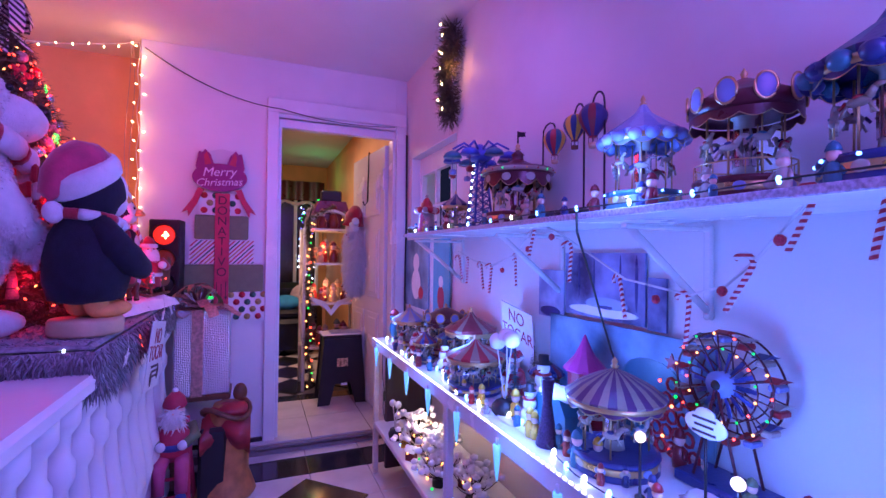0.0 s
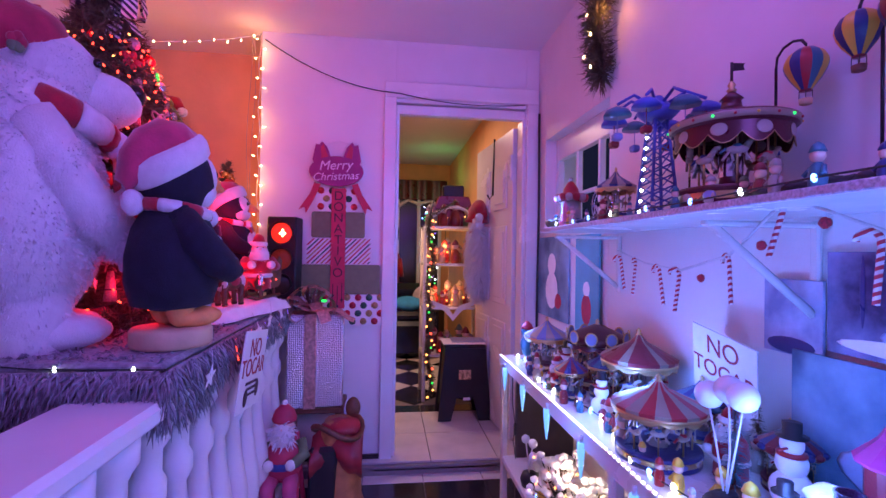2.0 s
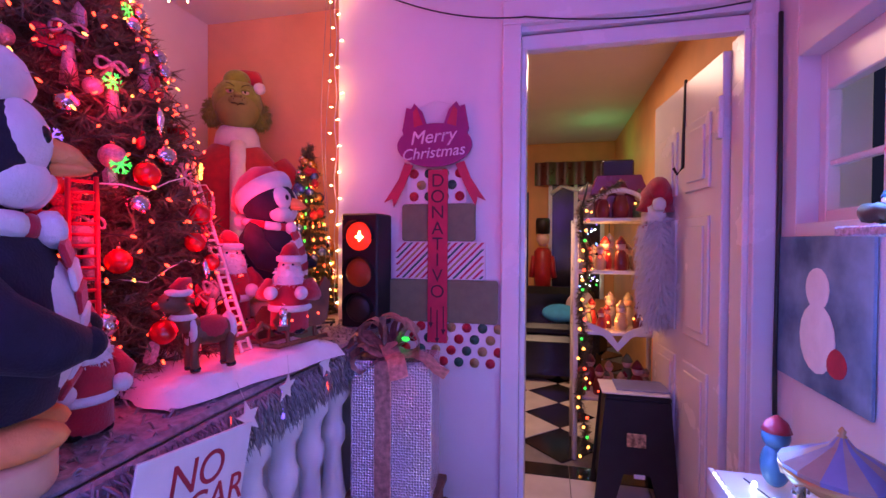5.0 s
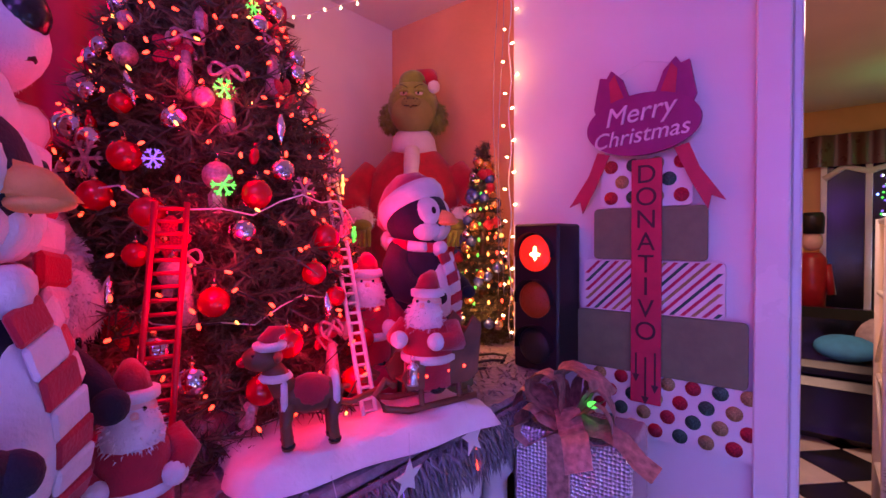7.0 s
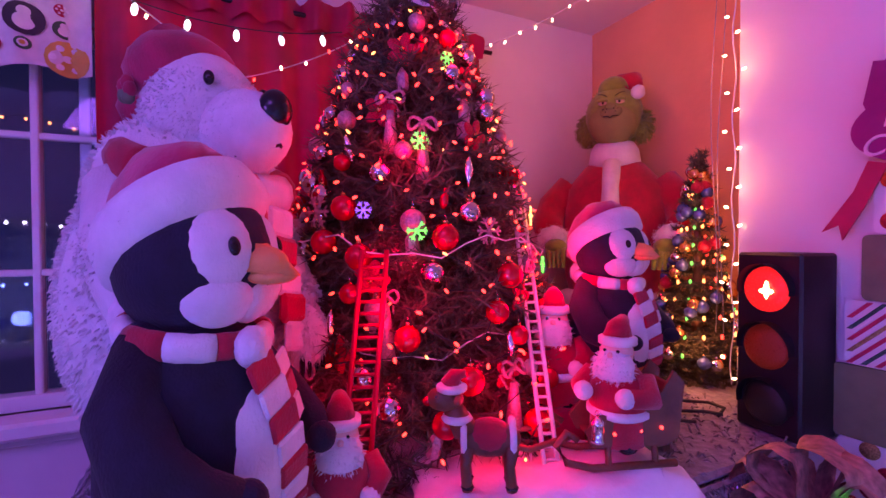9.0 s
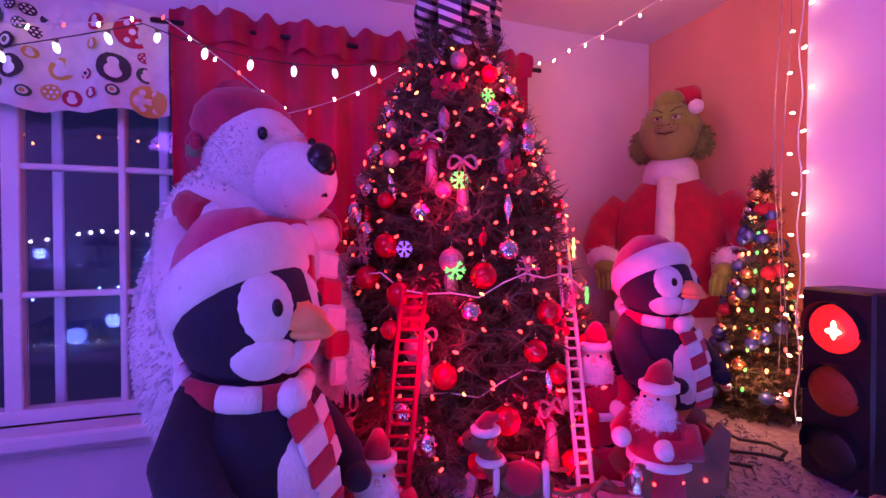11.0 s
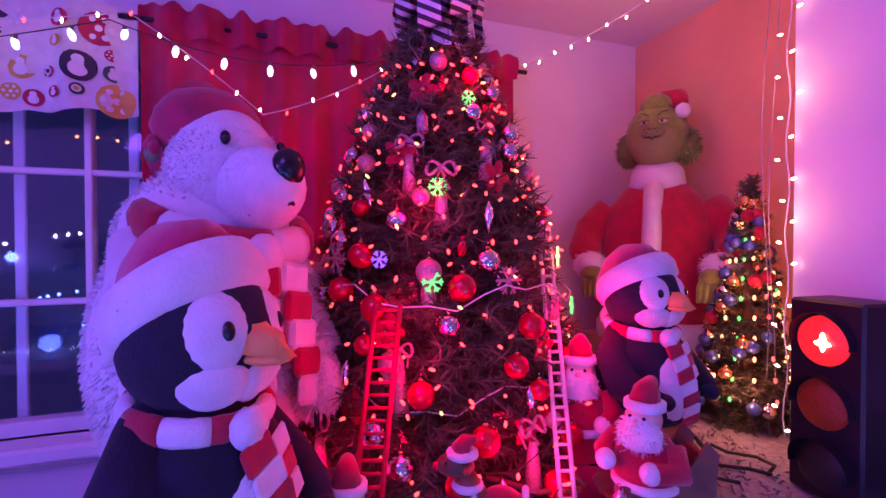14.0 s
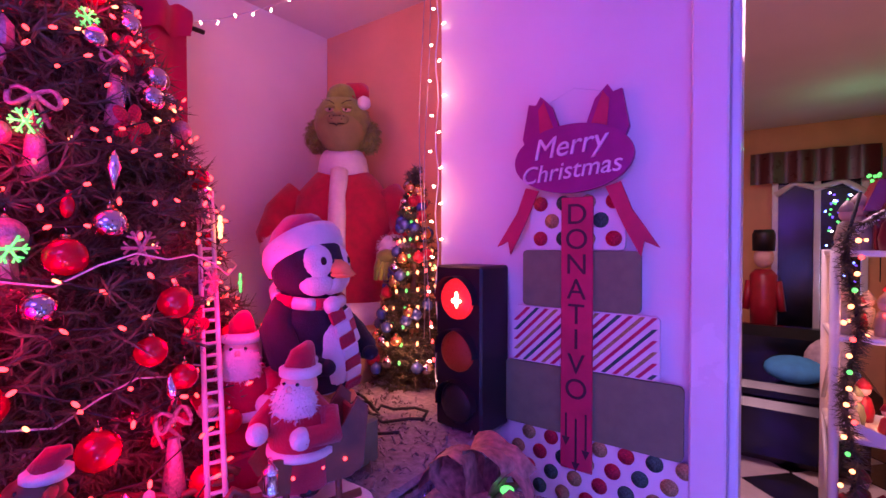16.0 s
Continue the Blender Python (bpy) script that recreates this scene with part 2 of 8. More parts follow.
HATR = material("red_velvet", (0.48, 0.03, 0.10), 0.75, vary=0.3, scale=12, bump=0.25, fine=150, sheen=0.5)
PLUSHK = material("black_plush", (0.008, 0.009, 0.022), 0.9, vary=0.4, scale=30, bump=0.4, fine=240, sheen=0.04)
BEAK = material("orange_felt", (0.85, 0.33, 0.10), 0.75, vary=0.12, scale=20, bump=0.3, fine=220)
BLACK = material("black_gloss", (0.006, 0.006, 0.008), 0.22, bump=0.02)
MATTEK = material("black_plastic", (0.012, 0.011, 0.014), 0.45, vary=0.3, bump=0.1)
GREENF = material("green_fur", (0.20, 0.27, 0.035), 0.9, vary=0.25, scale=25, bump=0.5, fine=180, sheen=0.3)
SKIN = material("pale_plaster", (0.75, 0.48, 0.40), 0.6, bump=0.1)
WOOD = material("brown_wood", (0.16, 0.06, 0.03), 0.5, vary=0.35, scale=18, bump=0.2)
PINE = material("light_wood", (0.60, 0.40, 0.24), 0.55, vary=0.15, scale=10, bump=0.15)
NEEDLE = material("pine_needle", (0.105, 0.095, 0.050), 0.5, vary=0.5, scale=20, bump=0)
GOLD = material("gold", (0.70, 0.42, 0.16), 0.25, metal=0.9, bump=0.05)
SILVER = material("silver", (0.80, 0.80, 0.82), 0.14, metal=1.0, vary=0.05, bump=0.03)
CHROME = material("mirror_bauble", (0.62, 0.55, 0.58), 0.12, metal=1.0, vary=0.05, bump=0.02)
REDB = material("red_bauble", (0.60, 0.01, 0.02), 0.22, metal=0.4, vary=0.1, bump=0.02, coat=0.5)
PINKG = material("pink_glitter", (0.55, 0.32, 0.36), 0.35, metal=0.5, vary=0.3, scale=200, bump=0.6, fine=400)
WIRE = material("dark_wire", (0.02, 0.03, 0.025), 0.5, bump=0)
WIREW = material("white_wire", (0.7, 0.7, 0.7), 0.5, bump=0)
WIREC = material("clear_wire", (0.34, 0.32, 0.32), 0.3, bump=0)
SNOW = material("cotton_wool", (0.85, 0.83, 0.84), 0.95, vary=0.05, scale=20, bump=0.7, fine=60, sheen=0.4)
RUG = material("grey_shag", (0.27, 0.25, 0.28), 0.95, vary=0.3, scale=60, bump=0.4, fine=150, sheen=0.2)
OLIVE = material("green_card", (0.16, 0.20, 0.10), 0.6, vary=0.10, scale=30, bump=0.12, fine=260)
CARDW = material("white_card", (0.78, 0.76, 0.75), 0.55, vary=0.04, scale=20, bump=0.08, fine=200)
PURPLE = material("purple_card", (0.30, 0.02, 0.16), 0.5, vary=0.1, scale=20, bump=0.1)
CRIM = material("crimson_card", (0.50, 0.03, 0.08), 0.55, vary=0.15, scale=18, bump=0.15)
GLIT_R = material("red_glitter", (0.55, 0.03, 0.06), 0.4, metal=0.4, vary=0.5, scale=300, bump=0.8, fine=500)
GLIT_G = material("green_glitter", (0.05, 0.16, 0.11), 0.4, metal=0.4, vary=0.6, scale=300, bump=0.8, fine=500)
GLIT_Y = material("gold_glitter", (0.45, 0.34, 0.14), 0.4, metal=0.4, vary=0.5, scale=300, bump=0.8, fine=500)
REDLET = material("red_letter", (0.40, 0.02, 0.04), 0.6, vary=0.1)
DARKLET = material("dark_letter", (0.06, 0.02, 0.03), 0.6, vary=0.1)
G_RED, G_WARM, G_GREEN = glowing("red_bulb", (1.0, 0.05, 0.025), 6.0), glowing("warm_bulb", (1.0, 0.36, 0.09), 5), glowing("green_bulb", (0.0, 1.0, 0.12), 1.5)
G_BLUE, G_WHITE, G_VIO = glowing("blue_bulb", (0.12, 0.3, 1.0), 8), glowing("white_bulb", (0.70, 0.85, 1.0), 10), glowing("violet_bulb", (0.22, 0.12, 1.0), 1.6)

# ---- the setting ----
H = 2.48


def wall(name, boxes, mat, label):
    b = B()
    for x0, x1, y0, y1, z0, z1 in boxes:
        b.box(((x0 + x1) / 2, (y0 + y1) / 2, (z0 + z1) / 2), (x1 - x0, y1 - y0, z1 - z0), 0, 0.002)
    return structure(name, b, mat, label, "wall")


wall("wall_sign", [(-0.57, 0.187, 3.11, 3.23, 0, H), (0.187, 0.97, 3.11, 3.23, 2.12, H), (0.97, 1.05, 3.11, 3.23, 0, H)], WHITE, "white plastered wall with the doorway")
wall("wall_alcove", [(-1.62, -0.572, 3.45, 3.57, 0, 2.6), (-0.57, -0.43, 3.232, 3.81, 0, 2.6)], ORANGE, "orange plastered wall of the alcove")
# window wall with its opening
WY0, WY1, WZ0, WZ1 = 0.36, 1.57, 0.95, 2.12
wall("wall_window", [(-1.62, -1.5, -1.5, WY0, 0, H), (-1.62, -1.5, WY1, 3.448, 0, H), (-1.62, -1.5, WY0, WY1, 0, WZ0), (-1.62, -1.5, WY0, WY1, WZ1, H)], WHITE, "white plastered wall with a wide window")
# display wall with its small high window
RY0, RY1, RZ0, RZ1 = 2.22, 2.98, 1.38, 1.90
wall("wall_display", [(1.05, 1.25, -1.5, RY0, 0, H), (1.05, 1.25, RY1, 3.23, 0, H), (1.05, 1.25, RY0, RY1, 0, RZ0), (1.05, 1.25, RY0, RY1, RZ1, H)], WHITE, "white plastered wall behind the toy display")
wall("wall_back", [(-1.62, 1.25, -1.62, -1.5, 0, H)], WHITE, "plain white wall closing the hall")
wall("wall_room", [(1.10, 1.22, 3.232, 8.0, 0, 2.62), (-1.32, -1.2, 3.812, 8.0, 0, 2.62), (-1.2, -0.35, 7.5, 7.62, 0, 2.62), (0.02, 1.1, 7.5, 7.62, 0, 2.62), (-0.35, 0.02, 7.5, 7.62, 2.0, 2.62), (-1.2, -0.432, 3.812, 3.9, 0, 2.62)], ORANGE, "orange plastered walls of the next room")
structure("ceiling", B().box((-0.18, 1.08, H + 0.06), (3.2, 5.3, 0.12)), CEIL, "smooth white ceiling", "ceiling")
structure("ceiling_room", B().box((-0.05, 5.75, 2.68), (2.7, 4.9, 0.12)), CEIL, "white ceiling of the next room", "ceiling")

# floors: recessed bed with tiles of their own
floor = structure("floor", B().box((-0.2, 0.85, -0.06), (2.9, 4.6, 0.10)), GROUT, "cream and black tiled floor", "floor")
sill = structure("floor_room", B().box((0.0, 5.5, 0.0), (2.8, 4.98, 0.10)), GROUT, "cream and black diamond tiled floor of the next room", "floor")


def tile_mesh(sx, sy, mat, name):
    return B().box((0, 0, 0), (sx, sy, 0.012), 0, 0.002).mesh(name, mat)


def lay(mesh, place, parent, turn=0):
    ob = new("tile", mesh)
    ob.parent = parent
    ob.matrix_basis = pose(*place, 0, 0, turn)


big, band = tile_mesh(0.326, 0.326, TILE, "tile"), tile_mesh(0.326, 0.236, TILEB, "tile")
for i in range(-2, 4):
    for j in range(0, 9):
        if j < 8:
            lay(big, (0.2 + i * 0.33, 2.51 - j * 0.33, -0.006), floor)
    lay(band, (0.2 + i * 0.33, 2.80, -0.006), floor)
    lay(tile_mesh(0.326, 0.116, TILE, "tile"), (0.2 + i * 0.33, 2.98, -0.006), floor)
dia = tile_mesh(0.40, 0.40, TILEB, "tile")
for j in range(4):
    lay(dia, (0.34, 2.33 - j * 0.66, 0.0), floor, 45)
# step up into the next room
lay(tile_mesh(1.0, 0.02, TILE, "tile"), (0.58, 3.02, 0.03), sill)
for i in range(-1, 3):
    for j in range(2):
        lay(tile_mesh(0.386, 0.396, TILE, "tile"), (0.22 + i * 0.39, 3.235 + j * 0.40, 0.056), sill)
    lay(tile_mesh(0.386, 0.14, TILEB, "tile"), (0.22 + i * 0.39, 3.92 - 0.01, 0.056), sill)
room_b, room_c = tile_mesh(0.346, 0.346, TILEB, "tile"), tile_mesh(0.346, 0.346, TILE, "tile")
for i in range(-3, 4):
    for j in range(0, 14):
        odd = (i + j) % 2
        x, y = 0.38 + i * 0.25, 4.26 + j * 0.25
        if -1.1 < x < 1.0 and not odd:
            lay(room_b if i % 2 == 0 else room_c, (x, y, 0.056), sill, 45)
structure("step", B().box((0.44, 3.04, 0.02), (0.9, 0.04, 0.05)), TILE, "low tiled step at the doorway", "step")
structure("baseboard", B().box((-0.18, 3.095, 0.04), (0.72, 0.024, 0.09)), TILEB, "black tile baseboard", "baseboard")

# door frame
b = B()
b.box((0.155, 3.095, 1.07), (0.07, 0.034, 2.14)).box((1.005, 3.095, 1.07), (0.07, 0.034, 2.14)).box((0.58, 3.095, 2.185), (0.92, 0.034, 0.09))
b.box((0.58, 3.15, 2.085), (0.78, 0.05, 0.055)).box((0.20, 3.17, 1.05), (0.02, 0.116, 2.02)).box((0.96, 3.17, 1.05), (0.02, 0.116, 2.02))
# black strip that stands for the shade in the slot over the lintel
b.box((0.58, 3.17, 2.126), (0.78, 0.02, 0.028), 1)
structure("door_frame", b, [GLOSSW, MATTEK], "white painted door frame with a black strip for the shaded gap above", "door frame")
# no real trim: a black sliver drawn for the shade at the hinge side
structure("trim", B().box((0.968, 3.236, 1.05), (0.010, 0.006, 1.96), 0, 0.001), BLACK, "thin black strip for the shaded gap beside the hinged door", "trim")
# open door leaf, swung into the next room
door = thing("door", "white six-panel door standing open into the next room", "door", pose(0.950, 3.24, 0.07, 0, 0, 96))
part("leaf", B().box((0.39, 0, 0.985), (0.76, 0.04, 1.97)), GLOSSW, door)
for i in (0, 1):
    for z, h in ((1.62, 0.30), (1.10, 0.52), (0.45, 0.55)):
        b = B()
        cx = 0.22 + i * 0.34
        for s in (-1, 1):
            b.box((cx, s * 0.024, z), (0.24, 0.010, h), 0, 0.008).box((cx, s * 0.032, z), (0.17, 0.008, h - 0.08), 0, 0.006)
        part("panel", b, GLOSSW, door)
part("door_handle", B().cyl((0.70, -0.02, 0.98), 0.008, 0.05, m=None).ell((0.70, 0.07, 1.0), 0.03).ell((0.70, 0.07, 1.16), 0.022).tube([(0.70, 0.02, 1.0), (0.70, 0.07, 1.0)], 0.01).tube([(0.70, 0.02, 1.16), (0.70, 0.06, 1.16)], 0.01), MATTEK, door, "black door knob and lock")
part("hinge", B().box((0.01, 0.03, 1.72), (0.03, 0.02, 0.16)), GLOSSW, door)

# window: frame, mullions, panes, sill
GLASS = material("window_glass", (0.9, 0.92, 1.0), 0.03, vary=0, bump=0, alpha_pass=1.0)
win = thing("window_1", "white-framed many-paned window looking out at the dark night", "window", kind="structure")
b = B()
for y in (WY0 + 0.02, WY1 - 0.02):
    b.box((-1.55, y, (WZ0 + WZ1) / 2), (0.06, 0.05, WZ1 - WZ0))
for z in (WZ0 + 0.02, WZ1 - 0.02):
    b.box((-1.551, (WY0 + WY1) / 2, z), (0.058, WY1 - WY0, 0.05))
part("window_frame", b, GLOSSW, win)
for y, w in ((0.66, 0.022), (0.963, 0.050), (1.267, 0.022)):
    part("mullion", B().box((-1.552, y, (WZ0 + WZ1) / 2), (0.045, w, WZ1 - WZ0 - 0.06)), GLOSSW, win)
for z in (1.364, 1.780):
    part("mullion", B().box((-1.553, (WY0 + WY1) / 2, z), (0.04, WY1 - WY0 - 0.06, 0.020)), GLOSSW, win)
for y0, y1 in ((0.41, 0.648), (0.672, 0.936), (0.990, 1.255), (1.279, 1.525)):
    for z0, z1 in ((1.0, 1.353), (1.375, 1.769), (1.791, 2.07)):
        g = part("pane", B().box((-1.556, (y0 + y1) / 2, (z0 + z1) / 2), (0.004, y1 - y0, z1 - z0), 0, 0.001), GLASS, win)
        g.visible_shadow = False
part("window_sill", B().box((-1.47, (WY0 + WY1) / 2, 0.925), (0.14, 1.30, 0.05), 0, 0.01).box((-1.485, (WY0 + WY1) / 2, 0.88), (0.03, 1.24, 0.04)), GLOSSW, win)
# burglar bars seen outside
b = B()
for y in (0.72, 1.05, 1.37):
    b.box((-1.63, y, 1.53), (0.02, 0.03, 1.2))
part("grille_bar", b, GLOSSW, win, "pale metal bars outside")
# night outside: a dark yard with far lights
# the yard's dim blue light is a faint glow in this panel's material
NIGHT = material("night", (0.01, 0.012, 0.04), 0.9, vary=0.6, scale=1.2, bump=0, glow=(0.03, 0.04, 0.20), power=0.22)
structure("backdrop", B().box((-5.5, 1.4, 1.2), (0.05, 9, 5)), NIGHT, "dark panel with a faint blue glow for the night yard outside the window", "backdrop")
for z, n, mat in ((1.62, 60, G_WHITE), (1.02, 90, G_BLUE), (2.62, 40, G_WARM)):
    s = thing("yard_lights", "string of small lights across the dark yard", "string lights")
    part("wire", B().tube([(-5.472, -2.2 + 0.25 * i, z + 0.06 * math.sin(i * 0.9)) for i in range(32)], 0.004, 0, 4), WIRE, s)
    bb = B().ell((0, 0, 0), 0.013, segs=6, rings=4).mesh("bulb", mat)
    for i in range(n):
        if rng.random() < 0.75:
            o = new("bulb", bb)
            o.parent = s
            y = -2.2 + 7.5 * (i + rng.uniform(-0.3, 0.3)) / n
            o.matrix_basis = Matrix.Translation((-5.472, y, z + 0.06 * math.sin((y + 2.2) / 0.25 * 0.9) - 0.03))

# small high window on the display wall
win2 = thing("window_2", "small high window with white mullions above the shelf", "window", kind="structure")
b = B()
for y in (RY0 + 0.02, RY1 - 0.02):
    b.box((1.13, y, (RZ0 + RZ1) / 2), (0.04, 0.04, RZ1 - RZ0))
for z in (RZ0 + 0.02, RZ1 - 0.06):
    b.box((1.131, (RY0 + RY1) / 2, z), (0.038, RY1 - RY0, 0.04 if z < 1.6 else 0.12))
part("window_frame", b, GLOSSW, win2)
for y in (2.45, 2.70):
    part("mullion", B().box((1.132, y, (RZ0 + RZ1) / 2), (0.03, 0.022, RZ1 - RZ0 - 0.06)), GLOSSW, win2)
part("mullion", B().box((1.133, (RY0 + RY1) / 2, 1.56), (0.028, RY1 - RY0 - 0.06, 0.018)), GLOSSW, win2)
# plain panel; its glow stands in for the light of the room beyond
structure("backdrop_2", B().box((1.9, 2.6, 1.7), (0.04, 2.4, 1.5)), material("backdrop_glow", (0.7, 0.66, 0.55), 0.8, vary=0.3, scale=2, bump=0, glow=(0.9, 0.85, 0.7), power=0.22), "pale glowing panel standing in for the lit room beyond the small window", "backdrop")

# balustrade with the display ledge behind it
bal = thing("balustrade", "white plaster balustrade with vase-shaped balusters and a wide rail", "balustrade", kind="structure")
part("rail", B().box((-0.43, 0.95, 0.885), (0.21, 3.9, 0.05), 0, 0.012), WHITE, bal)
part("plinth", B().box((-0.43, 0.95, 0.06), (0.20, 3.9, 0.12), 0, 0.01), WHITE, bal)
part("backing", B().box((-0.475, 0.95, 0.49), (0.03, 3.88, 0.74), 0, 0.003), WHITE, bal)
vase = [(0.032, 0), (0.050, 0.012), (0.050, 0.05), (0.030, 0.07), (0.036, 0.10), (0.062, 0.20), (0.058, 0.28), (0.034, 0.42), (0.026, 0.52), (0.040, 0.55), (0.040, 0.59), (0.030, 0.61), (0.030, 0.66), (0.050, 0.69), (0.050, 0.742)]
vm = B().lathe(vase, segs=16).mesh("baluster", WHITE)
for i in range(26):
    o = new("baluster", vm)
    o.parent = bal
    o.matrix_basis = Matrix.Translation((-0.385, -0.85 + i * 0.142, 0.119))
plat = thing("display_ledge", "white boarded ledge that carries the Christmas figures", "ledge", None, B().box((-1.03, 2.60, 0.86), (0.935, 2.15, 0.19), 0, 0.006).box((-1.03, 1.56, 0.38), (0.93, 0.06, 0.77), 0, 0.006), WHITE, kind="structure")

# shaggy grey cover with a hanging fringe
b = B()
b.box((-0.925, 2.62, 0.970), (1.15, 2.12, 0.020), 0, 0.008).box((-0.925, 1.548, 0.905), (1.15, 0.02, 0.12), 0, 0.008).box((-0.342, 2.25, 0.93), (0.014, 1.38, 0.07), 0, 0.006)
rr = random.Random(3)


def tuft(p, d, l, w):
    d = Vector(d).normalized()
    u = d.cross(Vector((rr.uniform(-1, 1), rr.uniform(-1, 1), 0.3))).normalized() * w
    p = Vector(p)
    q, e = p + d * l * 0.6 + Vector((0, 0, 0.1 * l)), p + d * l - Vector((0, 0, 0.25 * l))
    w2 = d.cross(u).normalized() * w
    b.add([p - u, p + u, p + w2, q - u, q + u, q + w2, e], [(0, 1, 4, 3), (1, 2, 5, 4), (2, 0, 3, 5), (3, 4, 6), (4, 5, 6), (5, 3, 6)], 0, True)


for _ in range(5200):
    x, y = rr.uniform(-1.48, -0.37), rr.uniform(1.56, 3.1)
    if x < -1.0 and rr.random() < 0.6:
        continue
    tuft((x, y, 0.968), (rr.uniform(-1, 1), rr.uniform(-1, 1), rr.uniform(0.1, 0.7)), rr.uniform(0.03, 0.05), 0.0035)
for _ in range(3000):
    y = rr.uniform(1.56, 2.95)
    z = 0.965 - rr.random() ** 1.3 * (0.075 if y > 1.75 else 0.12)
    tuft((-0.335 + rr.uniform(-0.015, 0.015), y, z), (rr.uniform(0.0, 0.8), rr.uniform(-0.7, 0.7), -0.9), rr.uniform(0.03, 0.055), 0.0035)
for _ in range(5200):
    x = rr.uniform(-1.48, -0.32)
    z = 0.968 - rr.random() * 0.10
    tuft((x, 1.545 - rr.uniform(0, 0.03), z), (rr.uniform(-0.7, 0.7), -rr.uniform(0.1, 0.8), -0.8), rr.uniform(0.03, 0.055), 0.0035)
thing("shag_cover", "grey shaggy cover with a hanging fringe over the ledge", "rug", None, b, RUG, kind="stuff")

# ---- big figures on the ledge ----
TOP = 0.985


def turn_to(x, y, z, deg, s=1.0):
    return at(x, y, z, deg, s)


def santa_hat(b, c, r, red, white, tip, m=None, pom=None):
    """A soft hat: fur brim, drooping cone, bobble."""
    c = Vector(c)
    b.lathe([(r * 0.9, -0.22 * r), (r * 1.12, -0.16 * r), (r * 1.17, 0.05 * r), (r * 1.10, 0.25 * r), (r * 0.9, 0.3 * r)], c, 24, white, True, m)
    t = Vector(tip)
    pts, rs = [], []
    for i in range(9):
        k = i / 8
        p = c.lerp(t, k) + Vector((0, 0, r * 1.15 * math.sin(math.pi * min(1, k * 1.05)) * (1 - 0.35 * k)))
        pts.append(p)
        rs.append(r * (1.02 - 0.86 * k ** 0.8))
    b.tube(pts, rs, red, 18, m)
    b.ell(t, r * (pom or 0.3), white, m, 12, 8, 0.15)


# polar bear: faces local +x, soles at z = 0
b = B()
b.ell((-0.045, 0, 0.385), (0.270, 0.285, 0.34), 0, rough=0.06, segs=24, rings=16)
b.ell((-0.025, 0, 0.59), (0.205, 0.24, 0.19), 0, rough=0.05)
b.ell((0.0, 0.10, 0.13), (0.115, 0.10, 0.20), 0).ell((0.0, -0.10, 0.13), (0.115, 0.10, 0.20), 0)
b.ell((0.085, 0.11, 0.045), (0.15, 0.075, 0.05), 0).ell((0.085, -0.11, 0.045), (0.15, 0.075, 0.05), 0)
head = pose(0.035, 0, 0.752, 0, 0, 0) @ Matrix.Diagonal((1.22, 1.12, 1.12, 1))
b.ell((0, 0, 0), (0.135, 0.125, 0.125), 0, head, 24, 14)
b.ell((0.12, 0, -0.03), (0.125, 0.085, 0.075), 0, head, 20, 12)
b.ell((0.222, 0, 0.0), (0.032, 0.036, 0.034), 1, head)
b.tube([(0.165, -0.052, -0.075), (0.215, -0.028, -0.062), (0.232, 0, -0.056), (0.215, 0.028, -0.062), (0.165, 0.052, -0.075)], 0.006, 1, 6, head)
for s in (-1, 1):
    b.ell((0.112, s * 0.070, 0.052), (0.012, 0.010, 0.012), 1, head)
    arm = [(-0.01, s * 0.17, 0.60), (0.06, s * 0.215, 0.48), (0.16, s * 0.20, 0.37), (0.245, s * 0.14, 0.31)]
    b.tube(arm, [0.085, 0.08, 0.07, 0.055], 0, 14)
    b.ell(arm[-1], (0.07, 0.06, 0.07), 0)
    for k in range(4):
        b.ell((0.285, s * (0.10 + 0.025 * k), 0.255), (0.008, 0.008, 0.028), 1, None, 6, 5)
b.ell((-0.040, 0, 0.856), (0.140, 0.143, 0.088), 2, None, 24, 14, 0.06)
b.tube([(-0.06, 0, 0.872), (-0.135, 0, 0.862), (-0.195, -0.03, 0.77), (-0.215, -0.06, 0.67), (-0.225, -0.08, 0.57)], [0.10, 0.088, 0.068, 0.050, 0.034], 2, 16)
b.ell((-0.228, -0.085, 0.53), 0.058, 0, None, 12, 8, 0.1)
for i in range(10):
    seg = [(0.052 + 0.170 * math.cos(a), 0.190 * math.sin(a), 0.646 - 0.046 * math.cos(a)) for a in (2 * math.pi * (i + k / 4) / 10 for k in range(5))]
    b.tube(seg, 0.042, 3 if i % 2 else 0, 10)
b.ell((0.245, -0.03, 0.585), (0.045, 0.055, 0.045), 0, None, 14, 10, 0.15)
for i in range(6):
    b.box((0, 0, 0), (0.026, 0.105, 0.064), 3 if i % 2 == 0 else 0, 0.010, pose(0.268 + 0.006 * math.sin(i * 0.9), -0.055 - 0.006 * i, 0.540 - 0.060 * i, 5, 2 - 3 * i, -14))
for i in range(5):
    b.box((0, 0, 0), (0.024, 0.095, 0.060), 0 if i % 2 == 0 else 3, 0.010, pose(0.266 + 0.004 * i, 0.045 + 0.010 * i, 0.545 - 0.056 * i, -8, -3, 10))
for k in range(5):
    b.ell((-0.055 + 0.014 * math.cos(k * 1.3), -0.142, 0.800 + 0.014 * math.sin(k * 1.3)), 0.016, 2 if k < 3 else 4, None, 8, 6)
b.fur((-0.045, 0, 0.385), (0.270, 0.285, 0.34), 13000, 0.015, 0, 0.0030, seed=2)
b.fur((0, 0, 0), (0.133, 0.124, 0.123), 9500, 0.011, 0, 0.0018, head, seed=3, keep=lambda p: p.z < 0.075)
